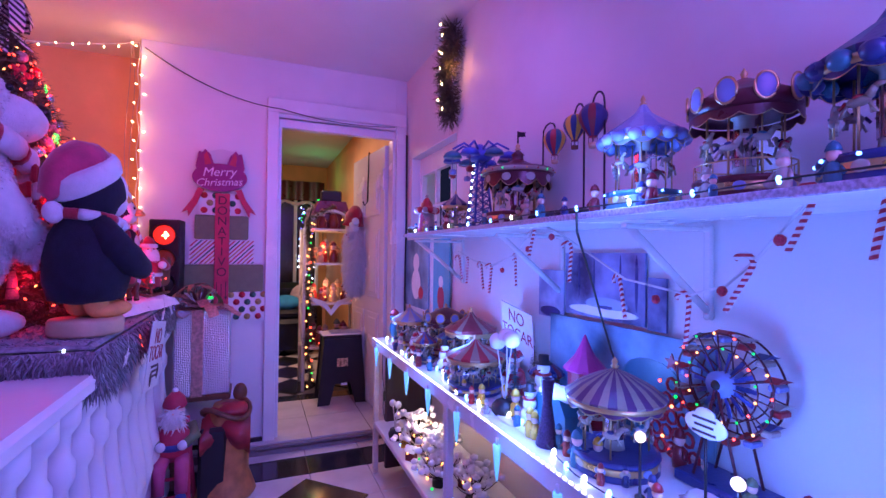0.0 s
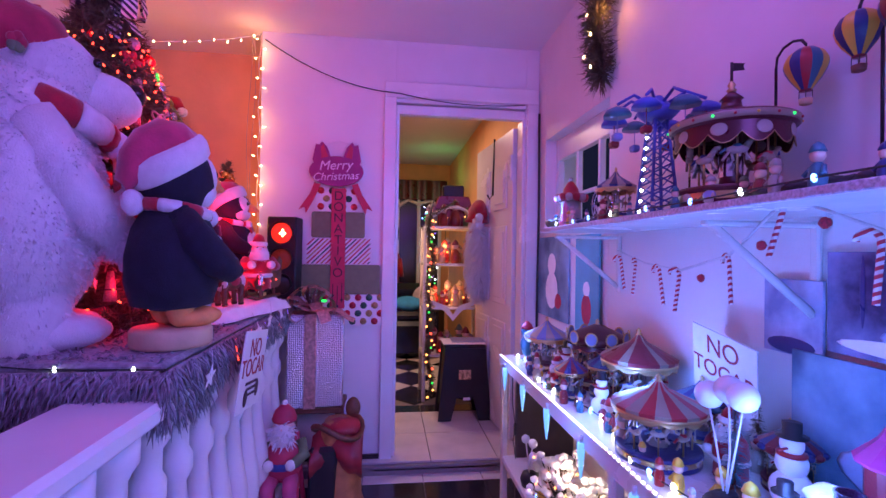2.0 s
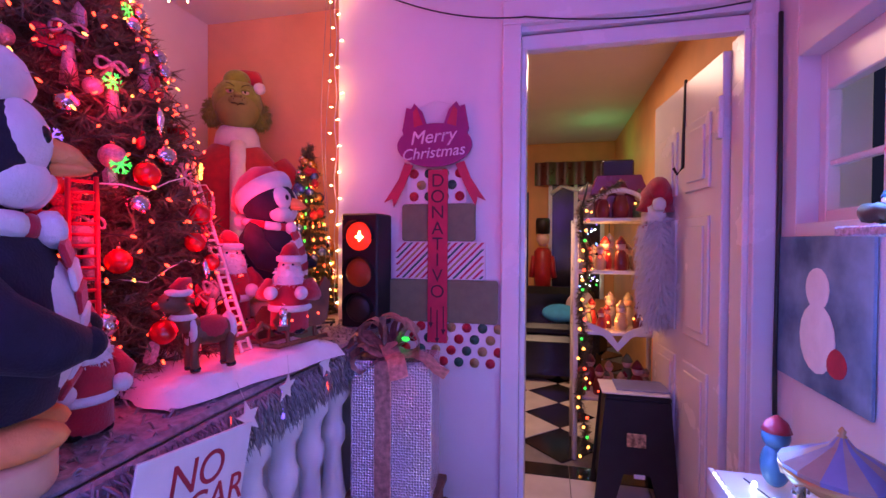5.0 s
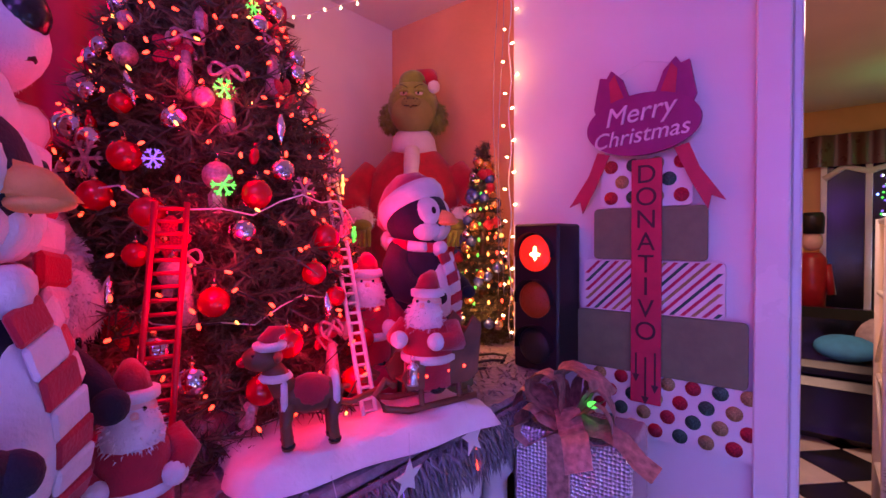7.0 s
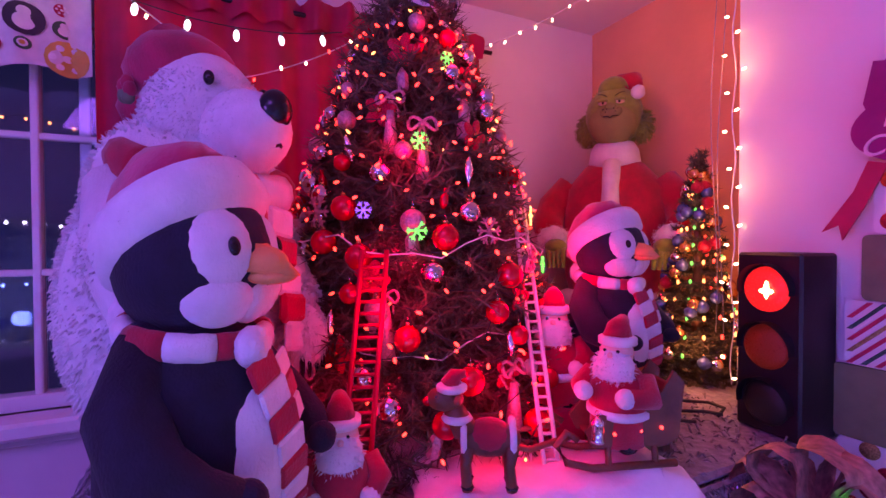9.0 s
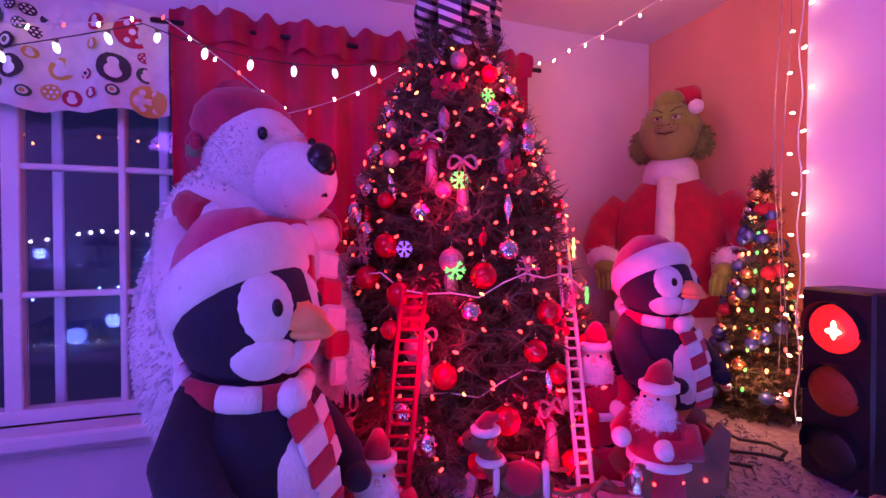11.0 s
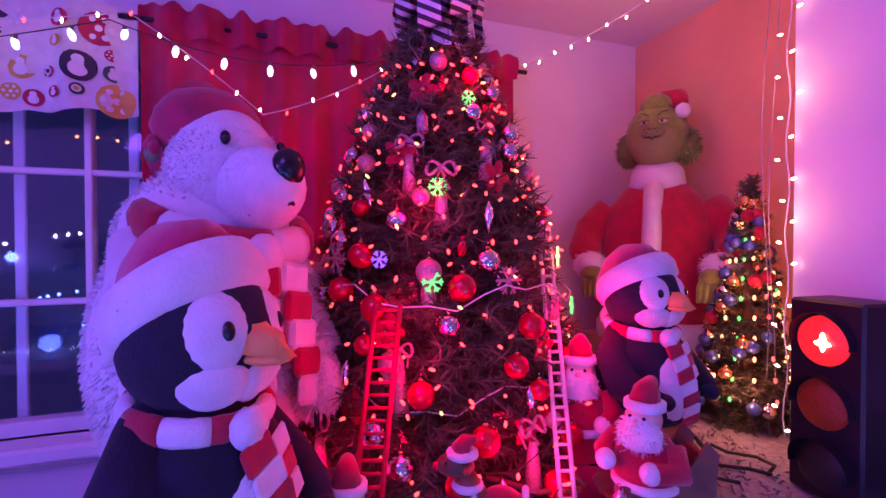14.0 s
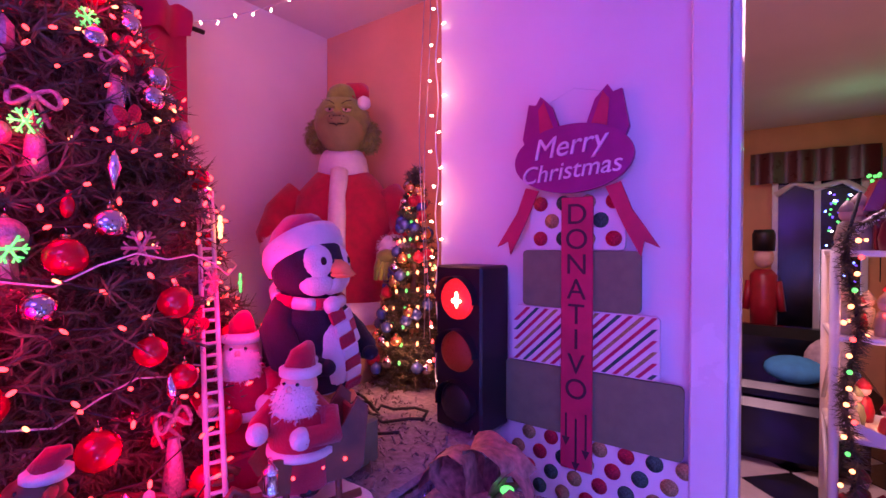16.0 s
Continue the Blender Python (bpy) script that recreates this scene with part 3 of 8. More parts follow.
b.fur((0.12, 0, -0.03), (0.118, 0.083, 0.073), 4800, 0.009, 0, 0.0016, head, seed=4, keep=lambda p: p.x < 0.19)
b.fur((-0.025, 0, 0.59), (0.205, 0.24, 0.19), 5200, 0.015, 0, 0.0030, seed=5, keep=lambda p: p.z > 0.70 or p.x < -0.02)
for s in (-1, 1):
    for c, r in (((0.06, s * 0.205, 0.48), 0.082), ((0.16, s * 0.19, 0.37), 0.073), ((0.24, s * 0.14, 0.31), 0.066)):
        b.fur(c, r, 2600, 0.020, 0, 0.0028, seed=int(c[2] * 100) + s)
    b.fur((0.0, s * 0.10, 0.13), (0.115, 0.10, 0.20), 800, 0.018, 0, 0.0026, seed=9 + s)
thing("polar_bear_figure", "large white plush polar bear in a red hat and striped scarf", "plush bear", turn_to(-0.755, 1.735, TOP, 37, 1.0) @ Matrix.Diagonal((0.70, 0.72, 0.925, 1)), b, [FURW, BLACK, HATB, FELTR, OLIVE])


def penguin(name, label, m, base):
    """Faces local +x, soles of the disc at z = 0."""
    b = B()
    z0 = 0.05 if base else 0.0
    if base:
        b.lathe([(0.122, 0), (0.127, 0.008), (0.127, 0.042), (0.121, 0.05)], (0, 0, 0), 32, 4)
    for s in (-1, 1):
        b.ell((0.055, s * 0.055, z0 + 0.026), (0.09, 0.05, 0.028), 3, None, 16, 8)
        b.ell((0.0, s * 0.05, z0 + 0.06), (0.05, 0.045, 0.06), 3, None, 12, 8)
    b.lathe([(0.06, 0.045), (0.125, 0.06), (0.146, 0.12), (0.145, 0.19), (0.128, 0.26), (0.10, 0.305), (0.07, 0.335)], (0, 0, z0), 32, 0)
    b.ell((0.064, 0, z0 + 0.165), (0.096, 0.098, 0.125), 1, None, 24, 14)
    hc, hr = Vector((0.004, 0, z0 + 0.400)), Vector((0.122, 0.124, 0.100))
    b.ell(hc, hr, 0, None, 32, 20, 0.02)

    def patch(az, el, ra, re, mat, lift, lobe=0.0):
        """A stuffed patch sewn onto the head."""
        vs, n = [], 20
        for j in range(6):
            q = j / 5
            for i in range(n):
                th = 2 * math.pi * i / n
                w = 1 + lobe * math.sin(th)
                u, v = radians(az + ra * q * w * math.cos(th)), radians(el + re * q * math.sin(th))
                k = 0.99 + lift * (1 - q ** 4)
                vs.append((hc.x + hr.x * k * math.cos(v) * math.cos(u), hc.y + hr.y * k * math.cos(v) * math.sin(u), hc.z + hr.z * k * math.sin(v)))
        b.add(vs, [(j * n + i, j * n + (i + 1) % n, (j + 1) * n + (i + 1) % n, (j + 1) * n + i) for j in range(5) for i in range(n)], mat, True)

    for s in (-1, 1):
        patch(s * 33, 13, 23, 30, 1, 0.06, 0.12)
        patch(s * 33, -30, 30, 20, 1, 0.12)
        patch(s * 27, 12, 5.5, 8.0, 5, 0.10)
        arm = [(-0.02, s * 0.085, z0 + 0.29), (0.0, s * 0.135, z0 + 0.235), (0.06, s * 0.158, z0 + 0.18), (0.125, s * 0.14, z0 + 0.155), (0.168, s * 0.105, z0 + 0.15)]
        b.tube(arm, [0.045, 0.052, 0.050, 0.038, 0.02], 0, 14)
        b.ell(arm[0], 0.046, 0, None, 12, 8)
        b.ell(arm[-1], (0.028, 0.026, 0.022), 0, None, 10, 8)
    patch(0, -32, 16, 18, 1, 0.12)
    # wedge beak, open a little
    b.add([(0.108, -0.042, z0 + 0.392), (0.108, 0.042, z0 + 0.392), (0.112, 0.020, z0 + 0.428), (0.112, -0.020, z0 + 0.428), (0.184, -0.012, z0 + 0.384), (0.184, 0.012, z0 + 0.384), (0.160, 0.0, z0 + 0.410)],
          [(3, 2, 6), (0, 3, 6, 4), (2, 1, 5, 6), (4, 6, 5), (1, 0, 4, 5)], 3, True)
    b.ell((0.134, 0, z0 + 0.383), (0.046, 0.034, 0.010), 3, None, 16, 8).ell((0.122, 0, z0 + 0.400), (0.044, 0.033, 0.022), 3, None, 16, 10)
    for i in range(10):
        seg = [(0.102 * math.cos(a), 0.104 * math.sin(a), z0 + 0.312 - 0.012 * math.cos(a)) for a in (2 * math.pi * (i + k / 4) / 10 for k in range(5))]
        b.tube(seg, [0.017, 0.018, 0.017, 0.018, 0.017], 2 if i % 2 else 1, 10)
    b.ell((0.118, -0.02, z0 + 0.298), (0.026, 0.034, 0.026), 1, None, 12, 8, 0.2)
    for i in range(7):
        b.box((0, 0, 0), (0.010, 0.060, 0.036), 2 if i % 2 == 0 else 1, 0.0045, pose(0.140 + 0.024 * math.sin(i * 0.5), -0.025 + 0.012 * i, z0 + 0.270 - 0.033 * i, 16, -20 + 9 * i, -10))
    for i in range(3):
        b.box((0, 0, 0), (0.009, 0.05, 0.034), 1 if i % 2 == 0 else 2, 0.004, pose(0.136 + 0.008 * i, 0.030 + 0.008 * i, z0 + 0.268 - 0.031 * i, 12, -16, 12))
    hm = pose(-0.022, 0, z0 + 0.442, 0, -30, 0)
    b.lathe([(0.108, -0.036), (0.130, -0.022), (0.133, 0.012), (0.124, 0.034), (0.10, 0.042)], (0, 0, 0), 32, 1, True, hm)
    b.tube([(0, 0, 0.005), (-0.006, 0, 0.022), (-0.024, 0, 0.040), (-0.06, 0.0, 0.050), (-0.105, 0.0, 0.042), (-0.145, 0.0, 0.008), (-0.155, 0, -0.025)], [0.118, 0.108, 0.088, 0.066, 0.048, 0.034, 0.022], 6, 20, hm)
    b.ell((-0.157, 0, -0.045), 0.034, 1, hm, 12, 8, 0.12)
    b.fur((0, 0, 0), (0.130, 0.130, 0.028), 900, 0.009, 1, 0.0015, hm, seed=11)
    return thing(name, label, "plush penguin", m, b, [PLUSHK, FURW, FELTR, BEAK, PINE, BLACK, HATR])


penguin("penguin_figure", "black and white plush penguin in red hat on round base", turn_to(-0.420, 1.752, TOP, 52, 1.0) @ Matrix.Diagonal((0.77, 0.77, 0.99, 1)), True)
penguin("penguin_figure", "black and white plush penguin in red hat behind sleigh", turn_to(-0.555, 2.600, TOP + 0.108, 8, 0.755) @ Matrix.Diagonal((0.88, 0.88, 1, 1)), True)

# tall green doll in a red suit, in the alcove
b = B()
b.lathe([(0.15, 0.0), (0.20, 0.05), (0.23, 0.2), (0.235, 0.4), (0.225, 0.55), (0.13, 0.66), (0.07, 0.70)], (0, 0, 0), 28, 0, m=Matrix.Diagonal((0.75, 1.0, 1.0, 1)))
for s in (-1, 1):
    b.tube([(0.0, s * 0.19, 0.56), (0.03, s * 0.275, 0.47), (0.10, s * 0.29, 0.385), (0.165, s * 0.25, 0.33)], [0.085, 0.080, 0.070, 0.062], 0, 14)
    b.ell((0.175, s * 0.245, 0.325), (0.07, 0.07, 0.06), 1, None, 14, 10, 0.1)
    b.fur((0.175, s * 0.245, 0.325), (0.07, 0.07, 0.06), 500, 0.02, 1, 0.002, seed=21 + s)
    b.ell((0.23, s * 0.22, 0.29), (0.055, 0.05, 0.035), 2, None, 12, 8)
    for k in range(4):
        b.tube([(0.24, s * (0.19 + 0.02 * k), 0.29), (0.28, s * (0.18 + 0.02 * k), 0.25), (0.29, s * (0.175 + 0.02 * k), 0.20)], [0.014, 0.013, 0.008], 2, 8)
b.tube([(0.165, 0, 0.0), (0.182, 0, 0.2), (0.182, 0, 0.4), (0.155, 0, 0.55), (0.11, 0, 0.66)], 0.038, 1, 10)
b.lathe([(0.20, -0.05), (0.255, -0.02), (0.255, 0.05), (0.20, 0.07)], (0, 0, 0.02), 28, 1, m=Matrix.Diagonal((0.78, 1.0, 1.0, 1)))
b.lathe([(0.10, 0), (0.115, 0.03), (0.105, 0.09), (0.085, 0.12)], (0.01, 0, 0.64), 20, 1)
hm = pose(0.03, 0, 0.88, 0, 4, 0)
b.ell((0, 0, 0), (0.115, 0.125, 0.135), 2, hm, 24, 16)
b.ell((0.0, 0, 0.12), (0.07, 0.07, 0.06), 2, hm)
b.ell((0.048, 0, -0.035), (0.085, 0.102, 0.100), 4, hm, 24, 16, 0.03)
b.ell((0.112, 0, 0.002), (0.036, 0.048, 0.034), 4, hm, 18, 12)
b.ell((0.142, 0, 0.024), (0.016, 0.022, 0.014), 4, hm, 12, 8)
b.tube([(0.136, -0.030, -0.018), (0.148, -0.008, -0.020), (0.150, 0, -0.030), (0.148, 0.008, -0.020), (0.136, 0.030, -0.018)], 0.0022, 3, 6, hm)
for s, u, w in ((-1, 0.02, 0.0), (-1, 0.03, 0.012), (1, 0.02, 0.0), (1, 0.03, 0.012), (1, 0.014, 0.012), (-1, 0.014, 0.012)):
    b.ell((0.148 - u * 0.25, s * u, w), (0.003, 0.0028, 0.0028), 3, hm, 6, 5)
for s in (-1, 1):
    b.ell((0.102, s * 0.036, 0.046), (0.015, 0.019, 0.010), 5, hm, 12, 8).ell((0.116, s * 0.034, 0.045), (0.003, 0.005, 0.006), 3, hm, 8, 6)
    b.ell((0.101, s * 0.037, 0.056), (0.019, 0.024, 0.011), 2, hm, 12, 8)
    b.tube([(0.112, s * 0.016, 0.070), (0.110, s * 0.034, 0.082), (0.096, s * 0.055, 0.088)], 0.0018, 3, 6, hm)
    b.ell((-0.01, s * 0.115, -0.05), (0.045, 0.045, 0.065), 2, hm)
    b.fur((-0.01, s * 0.115, -0.05), (0.045, 0.045, 0.065), 900, 0.026, 2, 0.0022, hm, seed=31 + s)
b.fur((0, 0, 0), (0.113, 0.123, 0.133), 900, 0.016, 2, 0.002, hm, seed=33, keep=lambda p: p.x < 0.06)
b.tube([(-0.02, 0.03, 0.11), (-0.03, 0.05, 0.145), (0.0, 0.085, 0.145), (0.04, 0.105, 0.11)], [0.075, 0.058, 0.042, 0.02], 0, 14, hm)
b.ell((0.060, 0.105, 0.085), 0.030, 1, hm, 12, 8, 0.1)
thing("green_doll", "tall green furry doll in a red and white winter suit", "doll", turn_to(-1.17, 3.255, 1.172, -52, 0.90), b, [FELTR, FURW, GREENF, BLACK, material("tan_plush", (0.24, 0.26, 0.07), 0.9, bump=0.4), material("pale_eye", (0.62, 0.52, 0.36), 0.3)])
thing("carton", "plain cardboard carton under the tall green doll", "box", None, B().box((-1.16, 3.255, 1.077), (0.50, 0.36, 0.188), 0, 0.006).box((-1.16, 3.255, 1.171), (0.08, 0.36, 0.004), 0, 0.001), material("cardboard", (0.50, 0.34, 0.18), 0.8, vary=0.12, scale=12))


# ---- tall decorated tree ----
def conifer(name, label, m, height, radius, tiers, per, needle, seed, power=0.85):
    t = thing(name, label, "christmas tree", m)
    rd = random.Random(seed)
    part("trunk", B().tube([(0, 0, 0), (0, 0, height * 0.5), (0, 0, height)], [0.03 * height, 0.02 * height, 0.006], 0, 10), WOOD, t)
    b = B()
    for i in range(tiers):
        k = i / (tiers - 1)
        z = height * (0.03 + 0.95 * k)
        n = max(4, int(per * (1 - 0.75 * k)))
        rad = radius * (1 - k) ** power + 0.03 * height
        for j in range(n):
            a = 2 * math.pi * (j + 0.5 * (i % 2) + rd.uniform(-0.3, 0.3)) / n
            l = rad * rd.uniform(0.82, 1.12)
            d = Vector((math.cos(a), math.sin(a), 0))
            p0, p1 = Vector((0, 0, z)), Vector((0, 0, z)) + d * l * 0.6 + Vector((0, 0, 0.03 * height * (k - 0.2)))
            p2 = Vector((0, 0, z)) + d * l + Vector((0, 0, (0.10 * k - 0.045) * height + rd.uniform(-0.015, 0.02)))
            stems = [(p0, p1), (p1, p2)]
            side = d.cross(Vector((0, 0, 1)))
            for q in (0.45, 0.7):
                for s in (-1, 1):
                    o = p0.lerp(p2, q)
                    stems.append((o, o + (d * 0.5 + side * s * 0.8 + Vector((0, 0, 0.15))).normalized() * l * 0.38))
            for u, v in stems:
                b.tube([u, v], 0.0035, 0, 3)
                w = v - u
                c = int(w.length / needle * 19) + 4
                for e in range(c):
                    o = u.lerp(v, (e + rd.random()) / c)
                    if o.xy.length < rad * 0.25 and k < 0.8:
                        continue
                    h = (w.normalized() * 0.7 + Vector((rd.uniform(-1, 1), rd.uniform(-1, 1), rd.uniform(-1, 1)))).normalized()
                    x = h.cross(Vector((rd.uniform(-1, 1), rd.uniform(-1, 1), 0.5))).normalized() * 0.0022
                    l2 = needle * rd.uniform(0.7, 1.2)
                    b.add([o - x, o + x, o + h * l2], [(0, 1, 2)], 0)
    c = part("crown", b, NEEDLE, t)
    c["kind"] = "stuff"
    return t


TX, TY, TH, TR = -0.89, 2.235, 1.12, 0.37
tree = conifer("christmas_tree", "tall green artificial tree crowded with red lights, baubles and bows", Matrix.Translation((TX, TY, TOP)), TH, TR, 34, 26, 0.042, 5, 0.62)


def on_tree(k, a, out=1.0):
    """A place on the tree's skin: k up its height, a degrees about it."""
    r = (TR * (1 - k) ** 0.62 + 0.03) * out
    return Vector((TX + r * math.cos(radians(a)), TY + r * math.sin(radians(a)), TOP + 0.05 + TH * 0.94 * k))


# fairy lights of the tree
lights = thing("fairy_lights", "red fairy lights wound round the tall tree", "string lights")
jr = random.Random(66)
pts = [on_tree(min(0.97, max(0.0, 0.01 + 0.93 * i / 520 + jr.uniform(-0.03, 0.03))), -150 + i * 360 * 14 / 520, 1.02 + jr.uniform(-0.10, 0.12)) for i in range(521)]
part("wire", B().tube(pts, 0.0016, 0, 4), WIRE, lights)
bulb = B().ell((0, 0, 0), (0.0034, 0.0034, 0.0066), segs=6, rings=4).mesh("bulb", G_RED)
bulbw = B().ell((0, 0, 0), (0.0030, 0.0030, 0.0062), segs=6, rings=4).mesh("bulb", G_WARM)
for i, p in enumerate(pts[::1]):
    a = math.degrees(math.atan2(p.y - TY, p.x - TX))
    if -130 < a < 95:
        o = new("bulb", bulb if i % 8 else bulbw)
        o.parent = lights
        o.matrix_basis = Matrix.Translation(p + (p - Vector((TX, TY, p.z))).normalized() * 0.012) @ pose(0, 0, 0, rng.uniform(-70, 70), rng.uniform(-70, 70))

# baubles
def bauble(p, r, mat, label):
    t = thing("bauble", label, "bauble", Matrix.Translation(p), group="baubles on the tall tree")
    part("ball", B().ell((0, 0, 0), r, segs=20, rings=12), mat, t)
    part("cap", B().cyl((0, 0, r * 0.94), r * 0.2, r * 0.22, segs=10), GOLD, t)
    part("hook", B().tube([(0, 0, r * 1.15), (r * 0.12, 0, r * 1.35), (0, 0, r * 1.55), (-r * 0.1, 0, r * 1.4)], 0.0009, 0, 4), SILVER, t)


rd = random.Random(12)
spots = []
for i in range(120):
    k = 0.05 + 0.86 * ((i * 0.618) % 1)
    a = -118 + 205 * ((i * 0.377 + 0.11 * rd.random()) % 1)
    p = on_tree(k, a, 1.05)
    if all((p - q).length > 0.066 for q in spots):
        spots.append(p)
        j = len(spots) % 5
        bauble(p, (0.024 if k > 0.5 else 0.027) * rd.uniform(0.75, 1.1), (CHROME, REDB, PINKG, REDB, CHROME)[j], ("shiny silver bauble", "glossy red bauble", "pink glittered bauble", "glossy red bauble", "shiny silver bauble")[j] + " hanging on the tall tree")


def bow(b, m, s, mat=0):
    for q in (-1, 1):
        loop = [(q * s * (0.02 + 0.5 * math.sin(math.pi * i / 10)), 0.12 * s * math.sin(2 * math.pi * i / 10), s * (0.34 * math.sin(2 * math.pi * i / 10 + 0.3))) for i in range(11)]
        b.tube(loop, s * 0.075, mat, 6, m @ Matrix.Diagonal((1, 1, 0.75, 1)))
        b.tube([(0, 0, 0), (q * 0.18 * s, 0.03, -0.4 * s), (q * 0.3 * s, 0, -0.72 * s)], [s * 0.07, s * 0.08, s * 0.05], mat, 6, m)
    b.ell((0, 0, 0), s * 0.12, mat, m, 8, 6)


for k, a, s in ((0.70, -34, 0.060), (0.64, -16, 0.060), (0.30, -30, 0.045), (0.16, 10, 0.055), (0.16, -55, 0.045), (0.74, 15, 0.045)):
    b = B()
    bow(b, Matrix.Identity(4), s)
    b.lathe([(0.008, -0.02), (0.012, -0.05), (0.018, -0.11), (0.004, -0.112)], (0, 0, -0.01), 10, 0)
    thing("glitter_bow", "pale pink glittered bow with a tassel on the tall tree", "bow", Matrix.Translation(on_tree(k, a, 1.06)) @ pose(0, 0, 0, 0, 0, a + 90), b, PINKG, group="bows on the tall tree")
# snowflake lights and flowers
for k, a, r, mat, lab in ((0.42, -20, 0.021, G_GREEN, "glowing green snowflake light on the tall tree"), (0.60, -18, 0.02, G_GREEN, "glowing green snowflake light on the tall tree"), (0.80, 5, 0.018, G_GREEN, "glowing green snowflake light on the tall tree"), (0.46, 52, 0.026, G_WARM, "glowing yellow snowflake light on the tall tree"), (0.34, 64, 0.024, G_GREEN, "glowing green snowflake light on the tall tree"),
                          (0.46, -40, 0.018, G_VIO, "glowing violet snowflake light on the tall tree"), (0.36, 30, 0.026, PINKG, "pink glitter snowflake on the tall tree"), (0.46, -62, 0.035, PINKG, "pink glitter flower on the tall tree"), (0.42, 8, 0.03, PINKG, "pink glitter flower on the tall tree"), (0.24, -75, 0.035, CHROME, "silver foil flower on the tall tree")):
    b = B()
    for i in range(6):
        u = radians(60 * i)
        e = (r * math.cos(u), 0, r * math.sin(u))
        b.tube([(0, 0, 0), e], r * 0.10, 0, 5)
        for s in (-0.5, 0.5):
            b.tube([tuple(0.6 * c for c in e), (r * 0.95 * math.cos(u + s * 0.7), 0, r * 0.95 * math.sin(u + s * 0.7))], r * 0.07, 0, 4)
    b.ell((0, 0, 0), r * 0.22, 0, None, 8, 6)
    thing("snowflake", lab, "ornament", Matrix.Translation(on_tree(k, a, 1.10)) @ pose(0, 0, 0, 0, 0, a + 90), b, mat)
# drops, tassels and blossoms filling the tree
rd = random.Random(90)
for i in range(46):
    k, a = 0.04 + 0.84 * ((i * 0.618 + 0.31) % 1), -110 + 195 * ((i * 0.414) % 1)
    p = on_tree(k, a, 1.0 + rd.uniform(-0.05, 0.06))
    kind = i % 4
    b = B()
    if kind == 0:
        b.lathe([(0.001, -0.05), (0.006, -0.03), (0.011, -0.01), (0.007, 0.008), (0.002, 0.02)], (0, 0, 0), 10, 0, flute=0.12, waves=4)
        lab, mat = "silver twisted drop hanging on the tall tree", SILVER
    elif kind == 1:
        bl = thing("blossom", "red glittered five-petal blossom on the tall tree", "blossom", Matrix.Translation(p) @ pose(0, 0, 0, 0, 0, a + 90), group="blossoms on the tall tree")
        for j in range(5):
            part("petal", B().ell((0.022, 0, 0), (0.019, 0.004, 0.013), 0, None, 8, 6), GLIT_R, bl, m=pose(0, 0, 0, 0, 72 * j, 0))
        part("centre", B().ell((0, -0.004, 0), 0.007, 0, None, 8, 6), GOLD, bl)
        continue
    elif kind == 2:
        b.lathe([(0.012, -0.035), (0.014, -0.03), (0.014, 0.0), (0.010, 0.006), (0.002, 0.018)], (0, 0, 0), 6, 0, smooth=False)
        lab, mat = "small pink lantern ornament on the tall tree", PINKG
    else:
        b.ell((0, 0, 0), (0.010, 0.010, 0.018), 0, None, 10, 8).cyl((0, 0, 0.016), 0.004, 0.010, 0, 8)
        lab, mat = "red glass light-shaped ornament on the tall tree", REDB
    thing("ornament", lab, "ornament", Matrix.Translation(p) @ pose(0, 0, 0, rd.uniform(-12, 12), rd.uniform(-12, 12), a + 90), b, mat, group="small ornaments on the tall tree")
# little parcels at the tree's foot
for x, y, s, a, mt in ((-0.64, 2.10, 0.10, 20, PINKG), (-0.60, 2.26, 0.09, -15, CARDW), (-0.66, 2.36, 0.11, 35, CRIM), (-0.76, 1.98, 0.09, 10, CRIM)):
    g = thing("parcel", "small wrapped parcel with a ribbon under the tall tree", "parcel", at(x, y, TOP, a))
    part("box", B().box((0, 0, s * 0.4), (s, s * 0.8, s * 0.8), 0, 0.005), mt, g)
    part("ribbon", B().box((0, 0, s * 0.402), (s * 0.16, s * 0.82, s * 0.82), 0, 0.002), GOLD, g)
wr = [on_tree(0.40 + 0.02 * math.sin(i * 0.8), -75 + i * 9, 1.12) - Vector((0, 0, 0.02 * math.sin(i * 1.1) ** 2)) for i in range(17)]
thing("tree_wire", "pale thin wire slung across the tall tree", "wire", None, B().tube(wr, 0.0016, 0, 5).tube([p - Vector((0, 0, 0.20)) for p in wr[:13]], 0.0016, 0, 5), WIREW)

# striped bow on the tree's top
top_bow = thing("tree_top_bow", "black and white striped ribbon bow on top of the tall tree", "bow", Matrix.Translation((TX + 0.02, TY + 0.0, TOP + TH + 0.02)))
STRIPE = striped("striped_ribbon", [(0.75, 0.72, 0.75), (0.03, 0.03, 0.05)], (0.6, 0.2, 1), 40)
for i in range(9):
    a = i * 40 + 10
    l = [(0.115 * math.sin(math.pi * j / 8) * math.cos(radians(a)), 0.115 * math.sin(math.pi * j / 8) * math.sin(radians(a)), 0.02 + (0.05 + 0.02 * (i % 3)) * math.sin(2 * math.pi * j / 8 + 0.5) + 0.03 * (i % 2)) for j in range(9)]
    u = Vector((-math.sin(radians(a)), math.cos(radians(a)), 0.3)) * 0.028
    part("loop", B().sheet([[tuple(Vector(p) - u) for p in l], [tuple(Vector(p) + u) for p in l]], 0, 0.001), STRIPE, top_bow)
